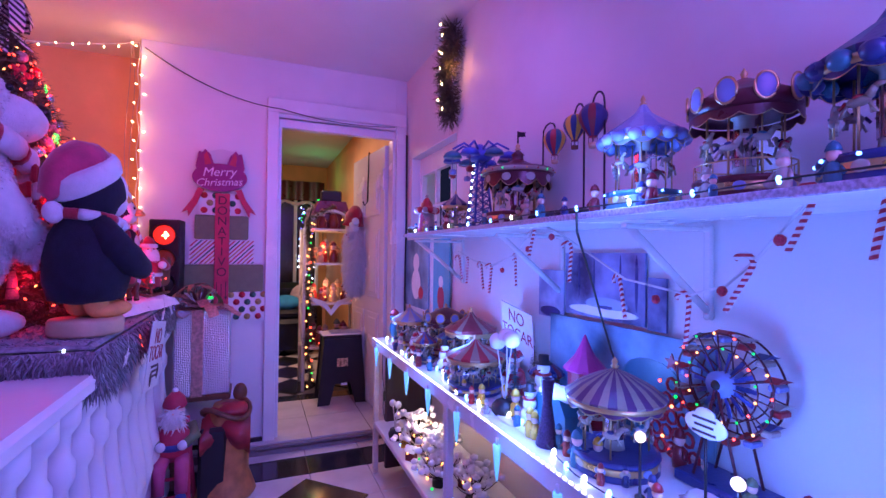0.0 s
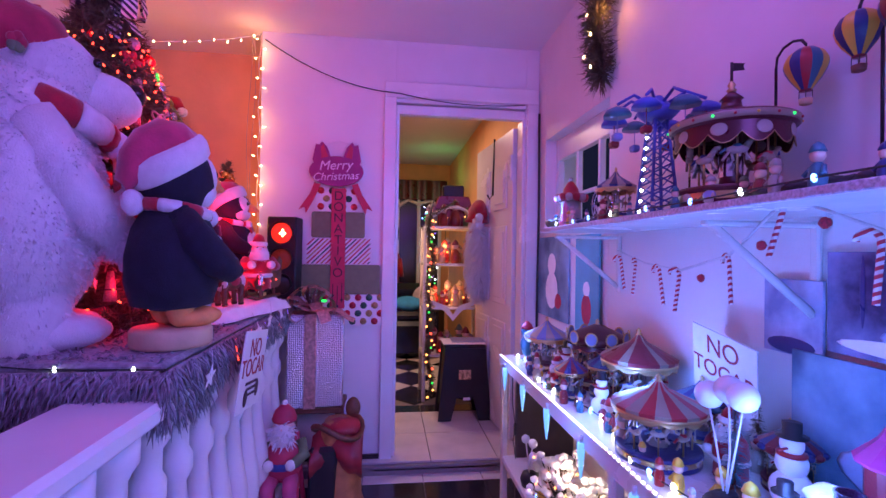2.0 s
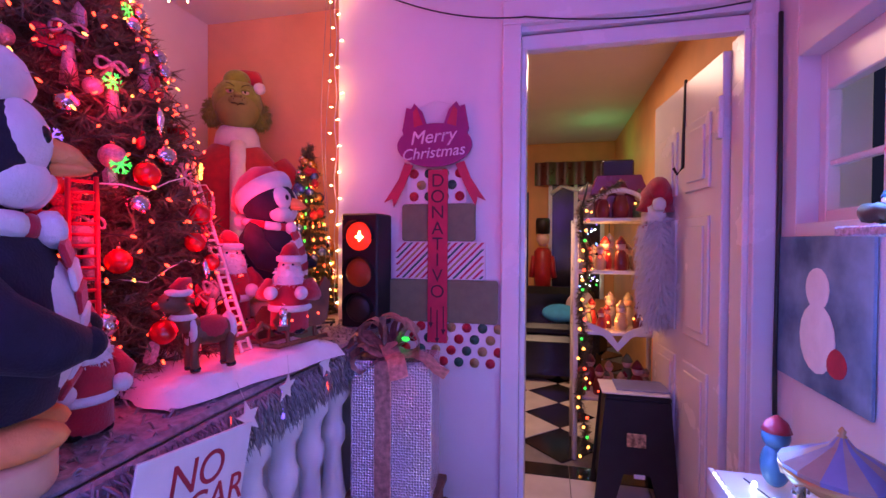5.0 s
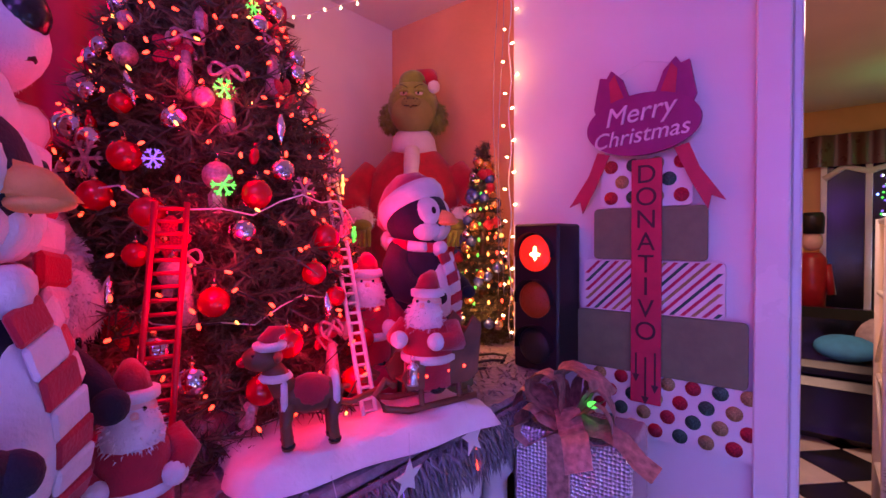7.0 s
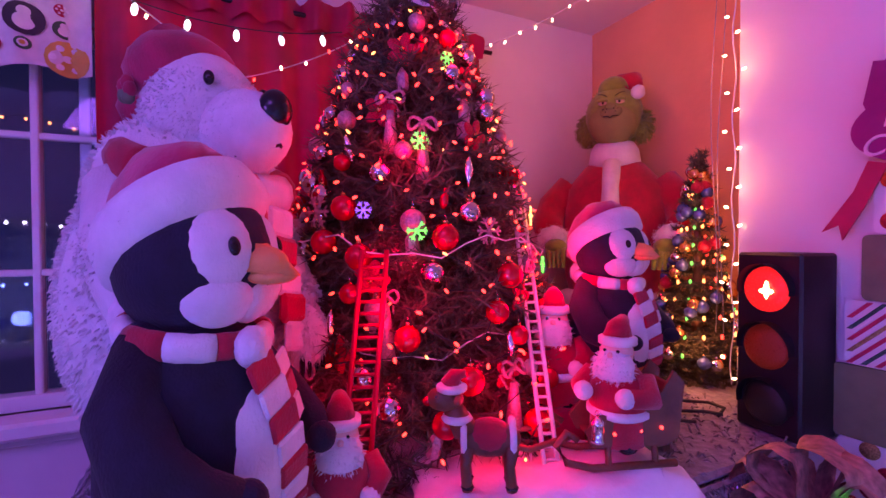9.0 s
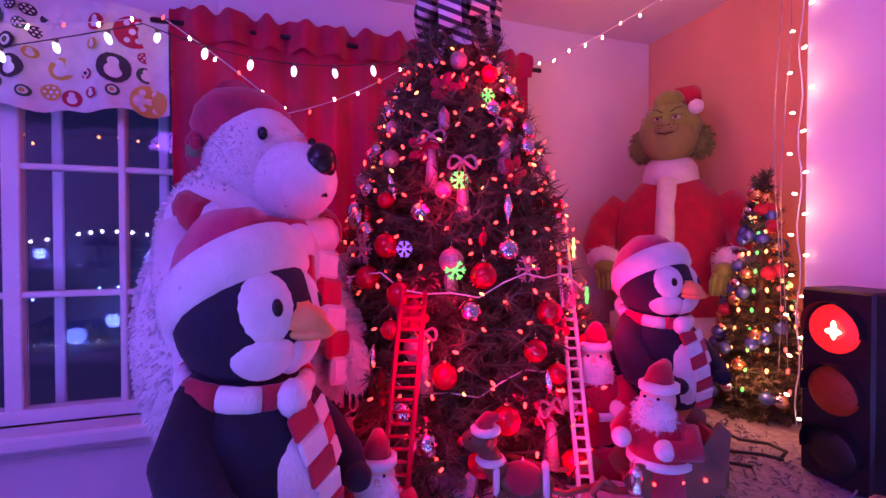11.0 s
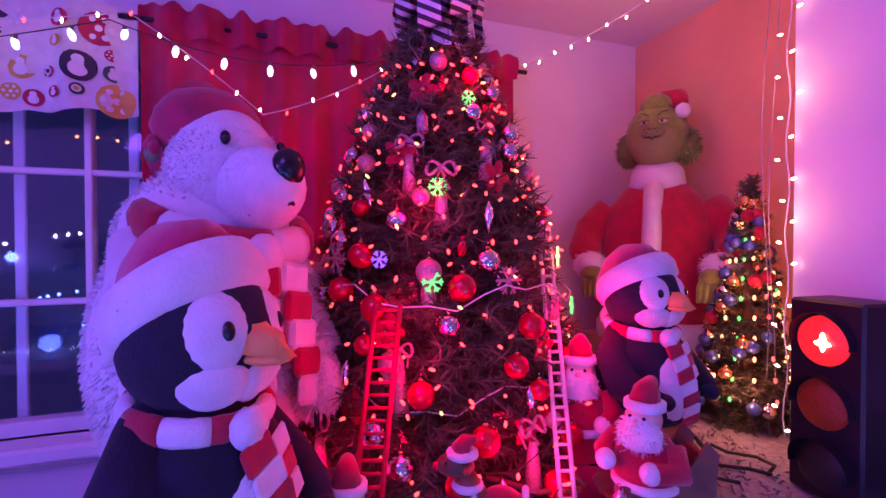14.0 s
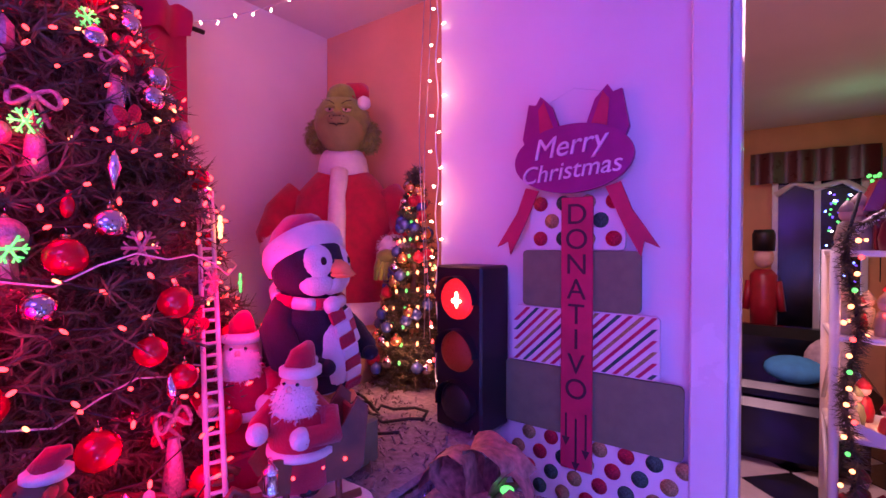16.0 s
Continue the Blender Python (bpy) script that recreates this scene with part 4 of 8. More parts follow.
for a, z in ((-70, -0.16), (-20, -0.12), (30, -0.17)):
    l = [(0.03 + 0.05 * j * math.cos(radians(a)) / 2, 0.05 * j * math.sin(radians(a)) / 2, z * j / 4) for j in range(5)]
    u = Vector((-math.sin(radians(a)), math.cos(radians(a)), 0)) * 0.022
    part("tail", B().sheet([[tuple(Vector(p) - u) for p in l], [tuple(Vector(p) + u) for p in l]], 0, 0.001), STRIPE, top_bow)
# slim light tree standing behind the sleigh
small = conifer("small_tree", "slim little tree crowded with warm lights and baubles in the alcove", Matrix.Translation((-0.80, 3.26, TOP)), 0.74, 0.13, 20, 10, 0.022, 9)
sl = thing("fairy_lights", "warm fairy lights on the slim little tree", "string lights")
pts = [Vector((-0.80 + (0.135 * (1 - i / 160) + 0.02) * math.cos(i * 0.42), 3.26 + (0.135 * (1 - i / 160) + 0.02) * math.sin(i * 0.42), TOP + 0.04 + 0.64 * i / 160)) for i in range(161)]
part("wire", B().tube(pts, 0.0014, 0, 4), WIRE, sl)
sb = {q: B().ell((0, 0, 0), (0.005, 0.005, 0.008), segs=6, rings=4).mesh("bulb", q) for q in (G_WARM, G_GREEN, G_RED)}
for i, p in enumerate(pts):
    o = new("bulb", sb[(G_WARM, G_WARM, G_GREEN, G_WARM, G_RED)[i % 5]])
    o.parent = sl
    o.matrix_basis = Matrix.Translation(p + Vector((0, 0, 0.006)))
rd = random.Random(4)
BLUEB = material("blue_bauble", (0.10, 0.16, 0.42), 0.22, metal=0.6)
for i in range(52):
    k = rd.random()
    a = rd.uniform(-160, 20)
    p = Vector((-0.80 + (0.14 * (1 - k) + 0.02) * math.cos(radians(a)), 3.26 + (0.14 * (1 - k) + 0.02) * math.sin(radians(a)), TOP + 0.05 + 0.66 * k))
    thing("bauble", "small coloured bauble on the slim little tree", "bauble", Matrix.Translation(p), B().ell((0, 0, 0), 0.021, segs=14, rings=9).cyl((0, 0, 0.020), 0.005, 0.005, segs=8), (BLUEB, GOLD, CHROME, GLIT_R, BLUEB)[i % 5], group="baubles on the small tree")

# ---- things on and by the white wall ----
def letters(text, size, mat, depth=0.002, align="CENTER", slant=0.0):
    cu = bpy.data.curves.new("letters", "FONT")
    cu.body, cu.size, cu.extrude, cu.align_x, cu.align_y = text, size, depth, align, "CENTER"
    ob = bpy.data.objects.new("letters", cu)
    scene.collection.objects.link(ob)
    me = bpy.data.meshes.new_from_object(ob.evaluated_get(bpy.context.evaluated_depsgraph_get()))
    bpy.data.objects.remove(ob)
    if slant:
        me.transform(Matrix(((1, slant, 0, 0), (0, 1, 0, 0), (0, 0, 1, 0), (0, 0, 0, 1))))
    me.materials.clear()
    me.materials.append(mat)
    return me


def lettering(name, text, size, mat, m, parent, depth=0.002, slant=0.0):
    ob = new(name, letters(text, size, mat, depth, "CENTER", slant))
    ob.parent = parent
    ob.matrix_basis = m
    return ob


FACE = pose(0, 0, 0, 90)          # upright letters that face -y
SY = 3.085
sign = thing("gift_sign", "wall sign of stacked gift boxes with a bow, lettered for donations", "sign")


def card(name, x0, x1, z0, z1, mat, y=SY, r=0.012):
    poly = []
    for cx, cz, a in ((x1 - r, z1 - r, 0), (x0 + r, z1 - r, 90), (x0 + r, z0 + r, 180), (x1 - r, z0 + r, 270)):
        poly += [(cx + r * math.cos(radians(a + k * 30)), cz + r * math.sin(radians(a + k * 30))) for k in range(4)]
    return part(name, B().prism(poly[::-1], y, y + 0.012), mat, sign)


boxes = [("polka_box", -0.32, 0.176, 0.819, 0.998, CARDW, SY), ("green_box", -0.33, 0.110, 1.000, 1.168, OLIVE, SY - 0.004), ("striped_box", -0.309, 0.060, 1.170, 1.318, CARDW, SY), ("green_box", -0.277, 0.020, 1.320, 1.467, OLIVE, SY - 0.004), ("polka_box", -0.258, -0.016, 1.469, 1.60, CARDW, SY)]
for n, x0, x1, z0, z1, mat, y in boxes:
    o = card(n, x0, x1, z0, z1, mat, y)
    if n == "polka_box":
        k = 0
        step = 0.062
        j, z = 0, z0 + 0.028
        while z < z1 - 0.01:
            x = x0 + 0.03 + (step / 2 if j % 2 else 0)
            while x < x1 - 0.012:
                d = part("dot", B().lathe([(0.019, 0), (0.019, 0.003)], (0, 0, 0), 18), (GLIT_R, GLIT_G, GLIT_Y)[(k + j) % 3], o, m=Matrix.Translation((x, y, z)) @ pose(0, 0, 0, 90))
                x, k = x + step, k + 1
            z, j = z + 0.045, j + 1
    if n == "striped_box":
        x, k = x0 - 0.10, 0
        while x < x1 - 0.015:
            w, h = 0.011, z1 - z0 - 0.006
            poly = []
            for px, pz in ((x, 0), (x + w, 0), (x + w + h, h), (x + h, h)):
                poly.append((px, pz))
            # cut the slanted band at the box's sides
            lo, hi = max(0, x0 + 0.004 - x), min(h, x1 - 0.004 - w - x)
            if hi > lo + 0.01:
                part("stripe", B().prism([(x + lo, z0 + 0.003 + lo), (x + w + lo, z0 + 0.003 + lo), (x + w + hi, z0 + 0.003 + hi), (x + hi, z0 + 0.003 + hi)], y - 0.002, y + 0.001), (CRIM, GLIT_G, CRIM, GLIT_Y)[k % 4], o)
            x, k = x + 0.026, k + 1
ribbon = part("ribbon", B().box((-0.127, SY - 0.012, 1.26), (0.080, 0.006, 0.68), 0, 0.002), CRIM, sign, "crimson ribbon board with painted letters")
for i, ch in enumerate("DONATIVO"):
    lettering("letter", ch, 0.072, DARKLET, Matrix.Translation((-0.127, SY - 0.0165, 1.555 - i * 0.062)) @ FACE, ribbon, 0.0006)
for x, z, h in ((-0.152, 1.03, 0.06), (-0.127, 0.995, 0.11), (-0.102, 1.02, 0.09)):
    part("arrow", B().box((x, SY - 0.016, z), (0.005, 0.002, h), 0, 0.0005).prism([(x - 0.010, z - h / 2), (x + 0.010, z - h / 2), (x, z - h / 2 - 0.022)], SY - 0.017, SY - 0.015), DARKLET, ribbon)
# oval plaque, bow and ribbon ends
oval = [(-0.142 + 0.150 * math.cos(2 * math.pi * i / 40), 1.695 + 0.085 * math.sin(2 * math.pi * i / 40)) for i in range(40)]
plaque = part("plaque", B().prism(oval[::-1], SY - 0.024, SY - 0.010), PURPLE, sign, "purple oval plaque")
LETW = material("pale_letter", (0.80, 0.62, 0.72), 0.5, bump=0.05)
lettering("letter", "Merry", 0.074, LETW, Matrix.Translation((-0.142, SY - 0.026, 1.727)) @ FACE @ pose(0, 0, 0, 0, 0, 4), plaque, 0.002, 0.28)
lettering("letter", "Christmas", 0.062, LETW, Matrix.Translation((-0.142, SY - 0.026, 1.665)) @ FACE @ pose(0, 0, 0, 0, 0, 4), plaque, 0.002, 0.28)
for s in (-1, 1):
    c = -0.142
    loop = [(c + s * 0.03, 1.765), (c + s * 0.055, 1.835), (c + s * 0.085, 1.865), (c + s * 0.098, 1.845), (c + s * 0.118, 1.850), (c + s * 0.135, 1.76), (c + s * 0.12, 1.72), (c + s * 0.05, 1.72)]
    part("bow_loop", B().prism(loop[::-s], SY - 0.008, SY + 0.006), PURPLE, sign)
    part("bow_loop", B().prism([(c + s * 0.045, 1.77), (c + s * 0.075, 1.85), (c + s * 0.09, 1.83), (c + s * 0.085, 1.765)][::-s], SY - 0.011, SY - 0.0085), CRIM, sign)
    tail = [(c + s * 0.085, 1.62), (c + s * 0.12, 1.63), (c + s * 0.145, 1.565), (c + s * 0.205, 1.475), (c + s * 0.172, 1.490), (c + s * 0.165, 1.455), (c + s * 0.125, 1.53)]
    part("ribbon_tail", B().prism(tail[::-s], SY - 0.020, SY - 0.014), CRIM, sign)
part("hanger", B().tube([(-0.22, SY - 0.002, 1.84), (-0.14, SY - 0.004, 1.872), (-0.06, SY - 0.002, 1.85)], 0.001, 0, 4), WIREW, sign)

# traffic light standing on the ledge
tl = thing("traffic_light", "black toy traffic light with its red lamp lit", "traffic light", pose(-0.408, 3.035, TOP, 0, 0, -5))
part("housing", B().box((0, 0, 0.22), (0.155, 0.13, 0.44), 0, 0.006), MATTEK, tl)
RLENS = material("red_lens", (0.6, 0.03, 0.02), 0.25, vary=0.2, scale=300, bump=0.5, fine=350, glow=(1.0, 0.03, 0.02), power=0.9)
ALENS = material("amber_lens", (0.22, 0.03, 0.01), 0.3, vary=0.2, scale=300, bump=0.6, fine=350, glow=(1.0, 0.08, 0.02), power=0.05)
GLENS = material("dead_lens", (0.02, 0.03, 0.02), 0.3, bump=0.4, fine=350)
for z, mat, lab in ((0.352, RLENS, "lit red lens"), (0.212, ALENS, "dim orange lens"), (0.075, GLENS, "unlit dark lens")):
    q = part("lens", B().ell((0, 0, 0), (0.055, 0.018, 0.055), segs=28, rings=14), mat, tl, lab, Matrix.Translation((0, -0.066, z)))
    vis = [(0.062 * math.cos(radians(a)), 0.062 * math.sin(radians(a))) for a in range(-10, 191, 10)]
    part("visor", B().sheet([[(x, -0.065, z + h) for x, h in vis], [(x, -0.085 - 0.012 * max(0, h / 0.062), z + h) for x, h in vis]], 0, 0.0015), MATTEK, tl)
part("bulb", B().ell((0.012, -0.086, 0.352), (0.007, 0.003, 0.022), segs=8, rings=6).ell((0.012, -0.0865, 0.349), (0.018, 0.003, 0.007), segs=8, rings=6), glowing("signal_bulb", (1.0, 0.75, 0.3), 10), tl)

# foil-wrapped gift with a bow, on its little stand
FOIL = striped("foil_wrap", [(0.80, 0.78, 0.80), (0.62, 0.60, 0.64)], (1, 0, 0), 110, 0.22, 0.7, 0.0)
nt = FOIL.node_tree
vo = nt.nodes.new("ShaderNodeTexVoronoi")
vo.inputs["Scale"].default_value, vo.inputs["Randomness"].default_value = 115, 0.35
bp = nt.nodes.new("ShaderNodeBump")
bp.inputs["Strength"].default_value, bp.inputs["Distance"].default_value = 0.9, 0.006
nt.links.new(nt.nodes["Texture Coordinate"].outputs["Object"], vo.inputs["Vector"])
nt.links.new(vo.outputs["Distance"], bp.inputs["Height"])
nt.links.new(bp.outputs[0], nt.nodes["Principled BSDF"].inputs["Normal"])
RIB = material("rose_ribbon", (0.46, 0.25, 0.20), 0.5, metal=0.15, vary=0.4, scale=60, bump=0.3, fine=140)
gift = thing("foil_gift", "tall silver foil gift box with a big rose ribbon bow", "gift box", pose(-0.195, 2.79, 0.487, 0, 0, 6))
part("box", B().box((0, 0, 0.225), (0.265, 0.19, 0.45), 0, 0.008), FOIL, gift)
part("ribbon", B().box((-0.025, 0, 0.2255), (0.055, 0.196, 0.457), 0, 0.003), RIB, gift)
for i, (a, l, dy) in enumerate(((168, 0.135, -0.03), (142, 0.12, 0.02), (122, 0.125, -0.04), (98, 0.11, 0.03), (80, 0.12, -0.01), (58, 0.105, 0.04), (28, 0.10, 0.0), (12, 0.11, -0.05), (185, 0.10, -0.06))):
    d, n = Vector((math.cos(radians(a)), 0.15 * math.cos(i * 2.1), math.sin(radians(a)))), Vector((-math.sin(radians(a)), 0, math.cos(radians(a))))
    c, w = Vector((-0.02, dy - 0.02, 0.468)), Vector((0.25 * math.sin(i * 1.7), 1, 0.22 * math.cos(i * 2.3))) * 0.029
    l = [c + d * (l * math.sin(math.pi * j / 12) ** 0.8) + n * (0.042 * math.sin(2 * math.pi * j / 12) + 0.004 * math.sin(j * 2.3 + i)) for j in range(13)]
    part("loop", B().sheet([[tuple(p + w * (q + 0.12 * math.sin(k * 1.9 + i))) for k, p in enumerate(l)] for q in (-1, -0.33, 0.33, 1)], 0, 0.0012), RIB, gift)
for dx, dy, up in ((0.20, -0.05, 0.0), (-0.17, -0.06, 0.0), (0.07, -0.13, 0.01)):
    l = [(dx * k / 6 - 0.02, dy * k / 6 - 0.06, 0.486 + up - 0.010 * k * k / 6 + 0.010 * math.sin(k * 1.7 + dx * 9)) for k in range(7)]
    e = Vector((-dy, dx, 0.0)).normalized() * 0.027
    part("tail", B().sheet([[tuple(Vector(p) + e * q + Vector((0, 0, 0.006 * q))) for p in l] for q in (-1, 0, 1)], 0, 0.0012), RIB, gift)
part("light", B().ell((0.035, -0.03, 0.51), (0.014, 0.014, 0.008), segs=10, rings=6), G_GREEN, gift, "green light in the bow")
thing("stand", "dark low stand under the foil gift", "stand", None, B().box((-0.2, 2.81, 0.472), (0.30, 0.22, 0.026)).box((-0.32, 2.83, 0.22), (0.03, 0.2, 0.44)).box((-0.08, 2.83, 0.22), (0.03, 0.2, 0.44)), WOOD)


def santa(name, label, m, s=1.0, arms="down", coat=None, mats=None):
    """A small standing or sitting figure of one mesh, facing +x."""
    b = B()
    b.lathe([(0.05, 0), (0.062, 0.01), (0.060, 0.07), (0.066, 0.10), (0.058, 0.15), (0.036, 0.18)], (0, 0, 0), 20, 0)
    b.lathe([(0.060, 0), (0.069, 0.006), (0.069, 0.018), (0.06, 0.024)], (0, 0, 0.065), 20, 1)
    b.ell((0.01, 0, 0.205), (0.036, 0.037, 0.036), 2, None, 16, 10)
    b.ell((0.028, 0, 0.172), (0.032, 0.045, 0.05), 1, None, 14, 10, 0.15)
    b.fur((0.028, 0, 0.172), (0.032, 0.045, 0.05), 420, 0.013, 1, 0.0022, seed=8)
    b.ell((0.046, 0, 0.205), 0.008, 2, None, 8, 6).tube([(0.044, -0.02, 0.192), (0.052, 0, 0.196), (0.044, 0.02, 0.192)], 0.007, 1, 6)
    for q in (-1, 1):
        b.ell((0.042, q * 0.014, 0.215), 0.004, 3, None, 6, 5)
        e = (0.055, q * 0.055, 0.10) if arms == "down" else (0.085, q * 0.045, 0.13)
        b.tube([(0, q * 0.055, 0.155), (0.025, q * 0.078, 0.12), e], [0.024, 0.024, 0.02], 0, 10).ell(e, 0.021, 1, None, 10, 8)
        b.ell((0.02, q * 0.028, 0.008), (0.035, 0.024, 0.018), 3, None, 10, 6)
    b.lathe([(0.034, 0), (0.042, 0.004), (0.042, 0.018), (0.034, 0.022)], (0.004, 0, 0.222), 18, 1)
    b.tube([(0.004, 0, 0.236), (-0.004, 0, 0.262), (-0.025, 0, 0.272), (-0.045, 0, 0.25)], [0.034, 0.026, 0.016, 0.008], 0, 12)
    b.ell((-0.048, 0, 0.24), 0.012, 1, None, 8, 6)
    return thing(name, label, "santa figure", m @ Matrix.Scale(s, 4), b, mats or [FELTR, FURW, SKIN, BLACK])


santa("santa_figure", "small red plush santa standing at the penguin's side", at(-0.470, 1.945, TOP + 0.008, -12), 0.78)
santa("santa_figure", "red santa sitting high beside the tall tree", at(-0.592, 2.465, TOP + 0.10, -40), 0.92)
thing("gift_box", "small dark red gift box under a sitting santa", "gift box", None, B().box((-0.592, 2.455, TOP + 0.055), (0.12, 0.11, 0.10), 0, 0.006).box((-0.592, 2.455, TOP + 0.056), (0.02, 0.112, 0.103), 1, 0.002), [CRIM, GOLD])
thing("gift_box", "dark green gift box under the rear penguin", "gift box", None, B().box((-0.56, 2.62, TOP + 0.055), (0.20, 0.20, 0.10), 0, 0.006).box((-0.56, 2.62, TOP + 0.056), (0.03, 0.202, 0.103), 1, 0.002), [OLIVE, GOLD])

# cotton snow with the sleigh
b = B()
top = []
for i in range(33):
    row = []
    for j in range(15):
        u, v = i / 32 * 2 - 1, j / 14 * 2 - 1
        e = max(0.0, 1 - max(abs(u) ** 9, abs(v) ** 6)) ** 0.5
        row.append((0.110 * v * (1 + 0.05 * math.sin(u * 7)), 0.262 * u * (1 + 0.03 * math.sin(v * 5)), 0.004 + 0.048 * e + 0.014 * e * noise.noise(Vector((v * 2.2, u * 4.5, 3)))))
    top.append(row)
b.sheet(top, 0, 0.0, True, pose(-0.445, 2.335, TOP, 0, 0, -14))
b.box((0, 0, 0), (0.19, 0.47, 0.02), 0, 0.009, pose(-0.445, 2.335, TOP + 0.012, 0, 0, -14))
thing("cotton_snow", "thick soft slab of white cotton wool snow under the toy sleigh", "cotton snow", None, b, SNOW)
# reindeer, faces +x
b = B()
b.ell((0, 0, 0.092), (0.062, 0.032, 0.034), 0)
b.ell((0.0, 0, 0.098), (0.045, 0.036, 0.033), 1).lathe([(0.034, 0), (0.038, 0.006), (0.034, 0.012)], (0, 0, 0), 16, 2, m=pose(0.043, 0, 0.097, 0, 90, 0)).lathe([(0.034, 0), (0.038, 0.006), (0.034, 0.012)], (0, 0, 0), 16, 2, m=pose(-0.05, 0, 0.097, 0, 90, 0))
for x in (-0.042, 0.042):
    for y in (-0.018, 0.018):
        b.tube([(x, y, 0.085), (x + 0.004, y, 0.045), (x, y, 0.0)], [0.015, 0.010, 0.011], 0, 8)
        b.ell((x, y, 0.006), (0.013, 0.012, 0.008), 3, None, 8, 6)
b.tube([(0.045, 0, 0.105), (0.07, 0, 0.15)], [0.026, 0.02], 0, 10).ell((0.085, 0, 0.168), (0.036, 0.023, 0.024), 0).ell((0.118, 0, 0.163), (0.012, 0.012, 0.01), 4, None, 8, 6)
b.lathe([(0.026, 0), (0.031, 0.006), (0.026, 0.014)], (0.062, 0, 0.125), 14, 2)
for s in (-1, 1):
    b.ell((0.06, s * 0.034, 0.175), (0.008, 0.022, 0.008), 0, None, 8, 6).ell((0.10, s * 0.016, 0.176), 0.004, 3, None, 6, 5)
b.lathe([(0.024, 0), (0.03, 0.004), (0.03, 0.012), (0.022, 0.016)], (0.072, 0, 0.182), 14, 2).tube([(0.072, 0, 0.195), (0.064, 0, 0.215), (0.045, 0.0, 0.218)], [0.023, 0.014, 0.007], 1, 10)
thing("reindeer_figure", "small brown reindeer in red cloth and hat pulling the sleigh", "reindeer", at(-0.415, 2.185, TOP + 0.056, -118, 0.88), b, [WOOD, FELTR, FURW, BLACK, REDB])
sl = thing("toy_sleigh", "brown carved toy sleigh with curled runners on cotton snow", "sleigh", at(-0.395, 2.450, TOP + 0.054, -112, 0.97))
for s in (-1, 1):
    part("runner", B().tube([(-0.10, s * 0.045, 0.012), (0.06, s * 0.045, 0.006), (0.11, s * 0.045, 0.018), (0.13, s * 0.045, 0.05), (0.11, s * 0.045, 0.075), (0.09, s * 0.045, 0.06)], 0.007, 0, 8).tube([(-0.06, s * 0.045, 0.01), (-0.06, s * 0.04, 0.05)], 0.006, 0, 6).tube([(0.03, s * 0.045, 0.01), (0.03, s * 0.04, 0.05)], 0.006, 0, 6), WOOD, sl)
    part("side", B().prism([(-0.115, 0.165), (-0.105, 0.06), (-0.08, 0.045), (0.06, 0.045), (0.075, 0.075), (0.05, 0.105), (-0.01, 0.10), (-0.06, 0.13), (-0.095, 0.185)], s * 0.046, s * 0.040), WOOD, sl)
    for i, (x, z) in enumerate(((-0.07, 0.08), (-0.03, 0.075), (0.02, 0.07))):
        part("jewel", B().ell((x, s * 0.048, z), 0.0035, segs=8, rings=6), G_RED, sl)
part("floor", B().box((-0.02, 0, 0.05), (0.15, 0.08, 0.006)).box((-0.10, 0, 0.10), (0.008, 0.08, 0.11)), WOOD, sl)
for s in (-1, 1):
    part("shaft", B().tube([(0.10, s * 0.03, 0.06), (0.18, s * 0.045, 0.045), (0.28, s * 0.042, 0.075)], 0.006, 0, 6), WOOD, sl)
santa("santa_figure", "white-bearded santa driving the toy sleigh", at(-0.390, 2.455, TOP + 0.088, -66), 0.84, "out")
lan = thing("lantern", "tiny silver lantern hanging in front of the sleigh", "lantern", at(-0.360, 2.375, TOP + 0.115))
part("cage", B().lathe([(0.012, 0), (0.013, 0.004), (0.011, 0.008), (0.011, 0.03), (0.013, 0.034), (0.004, 0.045)], segs=10), SILVER, lan)
part("ring", B().tube([(0.006 * math.cos(i * 0.8), 0, 0.05 + 0.006 * math.sin(i * 0.8)) for i in range(9)], 0.001, 0, 4), SILVER, lan)


def ladder(name, label, a, c, w, mat, rungs):
    a, c = Vector(a), Vector(c)
    t = thing(name, label, "ladder")
    side = Vector((w * 0.35, w * 0.94, 0)) / 2
    for s in (-1, 1):
        part("rail", B().tube([a + side * s, c + side * s], 0.005, 0, 6), mat, t)
    for i in range(rungs):
        p = a.lerp(c, (i + 0.5) / rungs)
        part("rung", B().tube([p - side, p + side], 0.0035, 0, 5), mat, t)


ladder("toy_ladder", "red plastic toy ladder leaning on the tall tree", (-0.485, 1.965, TOP), (-0.578, 2.036, 1.44), 0.045, material("red_plastic", (0.55, 0.01, 0.03), 0.35, bump=0.05), 22)
ladder("toy_ladder", "white plastic toy ladder leaning on the tall tree", (-0.42, 2.325, TOP + 0.03), (-0.765, 2.481, 1.60), 0.026, WIREW, 30)

# lettered notice on the balustrade and star tags
note = thing("notice", "white notice asking not to touch, hung on the balustrade", "notice", pose(-0.272, 1.97, 0.862, 0, 5, 0))
part("sheet", B().box((0, 0, 0), (0.004, 0.26, 0.245), 0, 0.001, pose(0, 0, 0, -8, 0, 0)), CARDW, note)
SIDE = pose(0, 0, 0, 90, 0, 90)
for text, z, size in (("NO", 0.066, 0.080), ("TOCAR", 0.006, 0.076)):
    lettering("letter", text, size, REDLET, pose(0.003, 0, 0, -8, 0, 0) @ Matrix.Translation((0, 0, z)) @ SIDE, note, 0.0006)
for i in range(3):
    part("print", B().box((0.0032, 0.0, -0.040 - 0.018 * i), (0.001, 0.13 - 0.03 * (i % 2), 0.009), 0, 0.0003, pose(0, 0, 0, -8, 0, 0)), DARKLET, note)
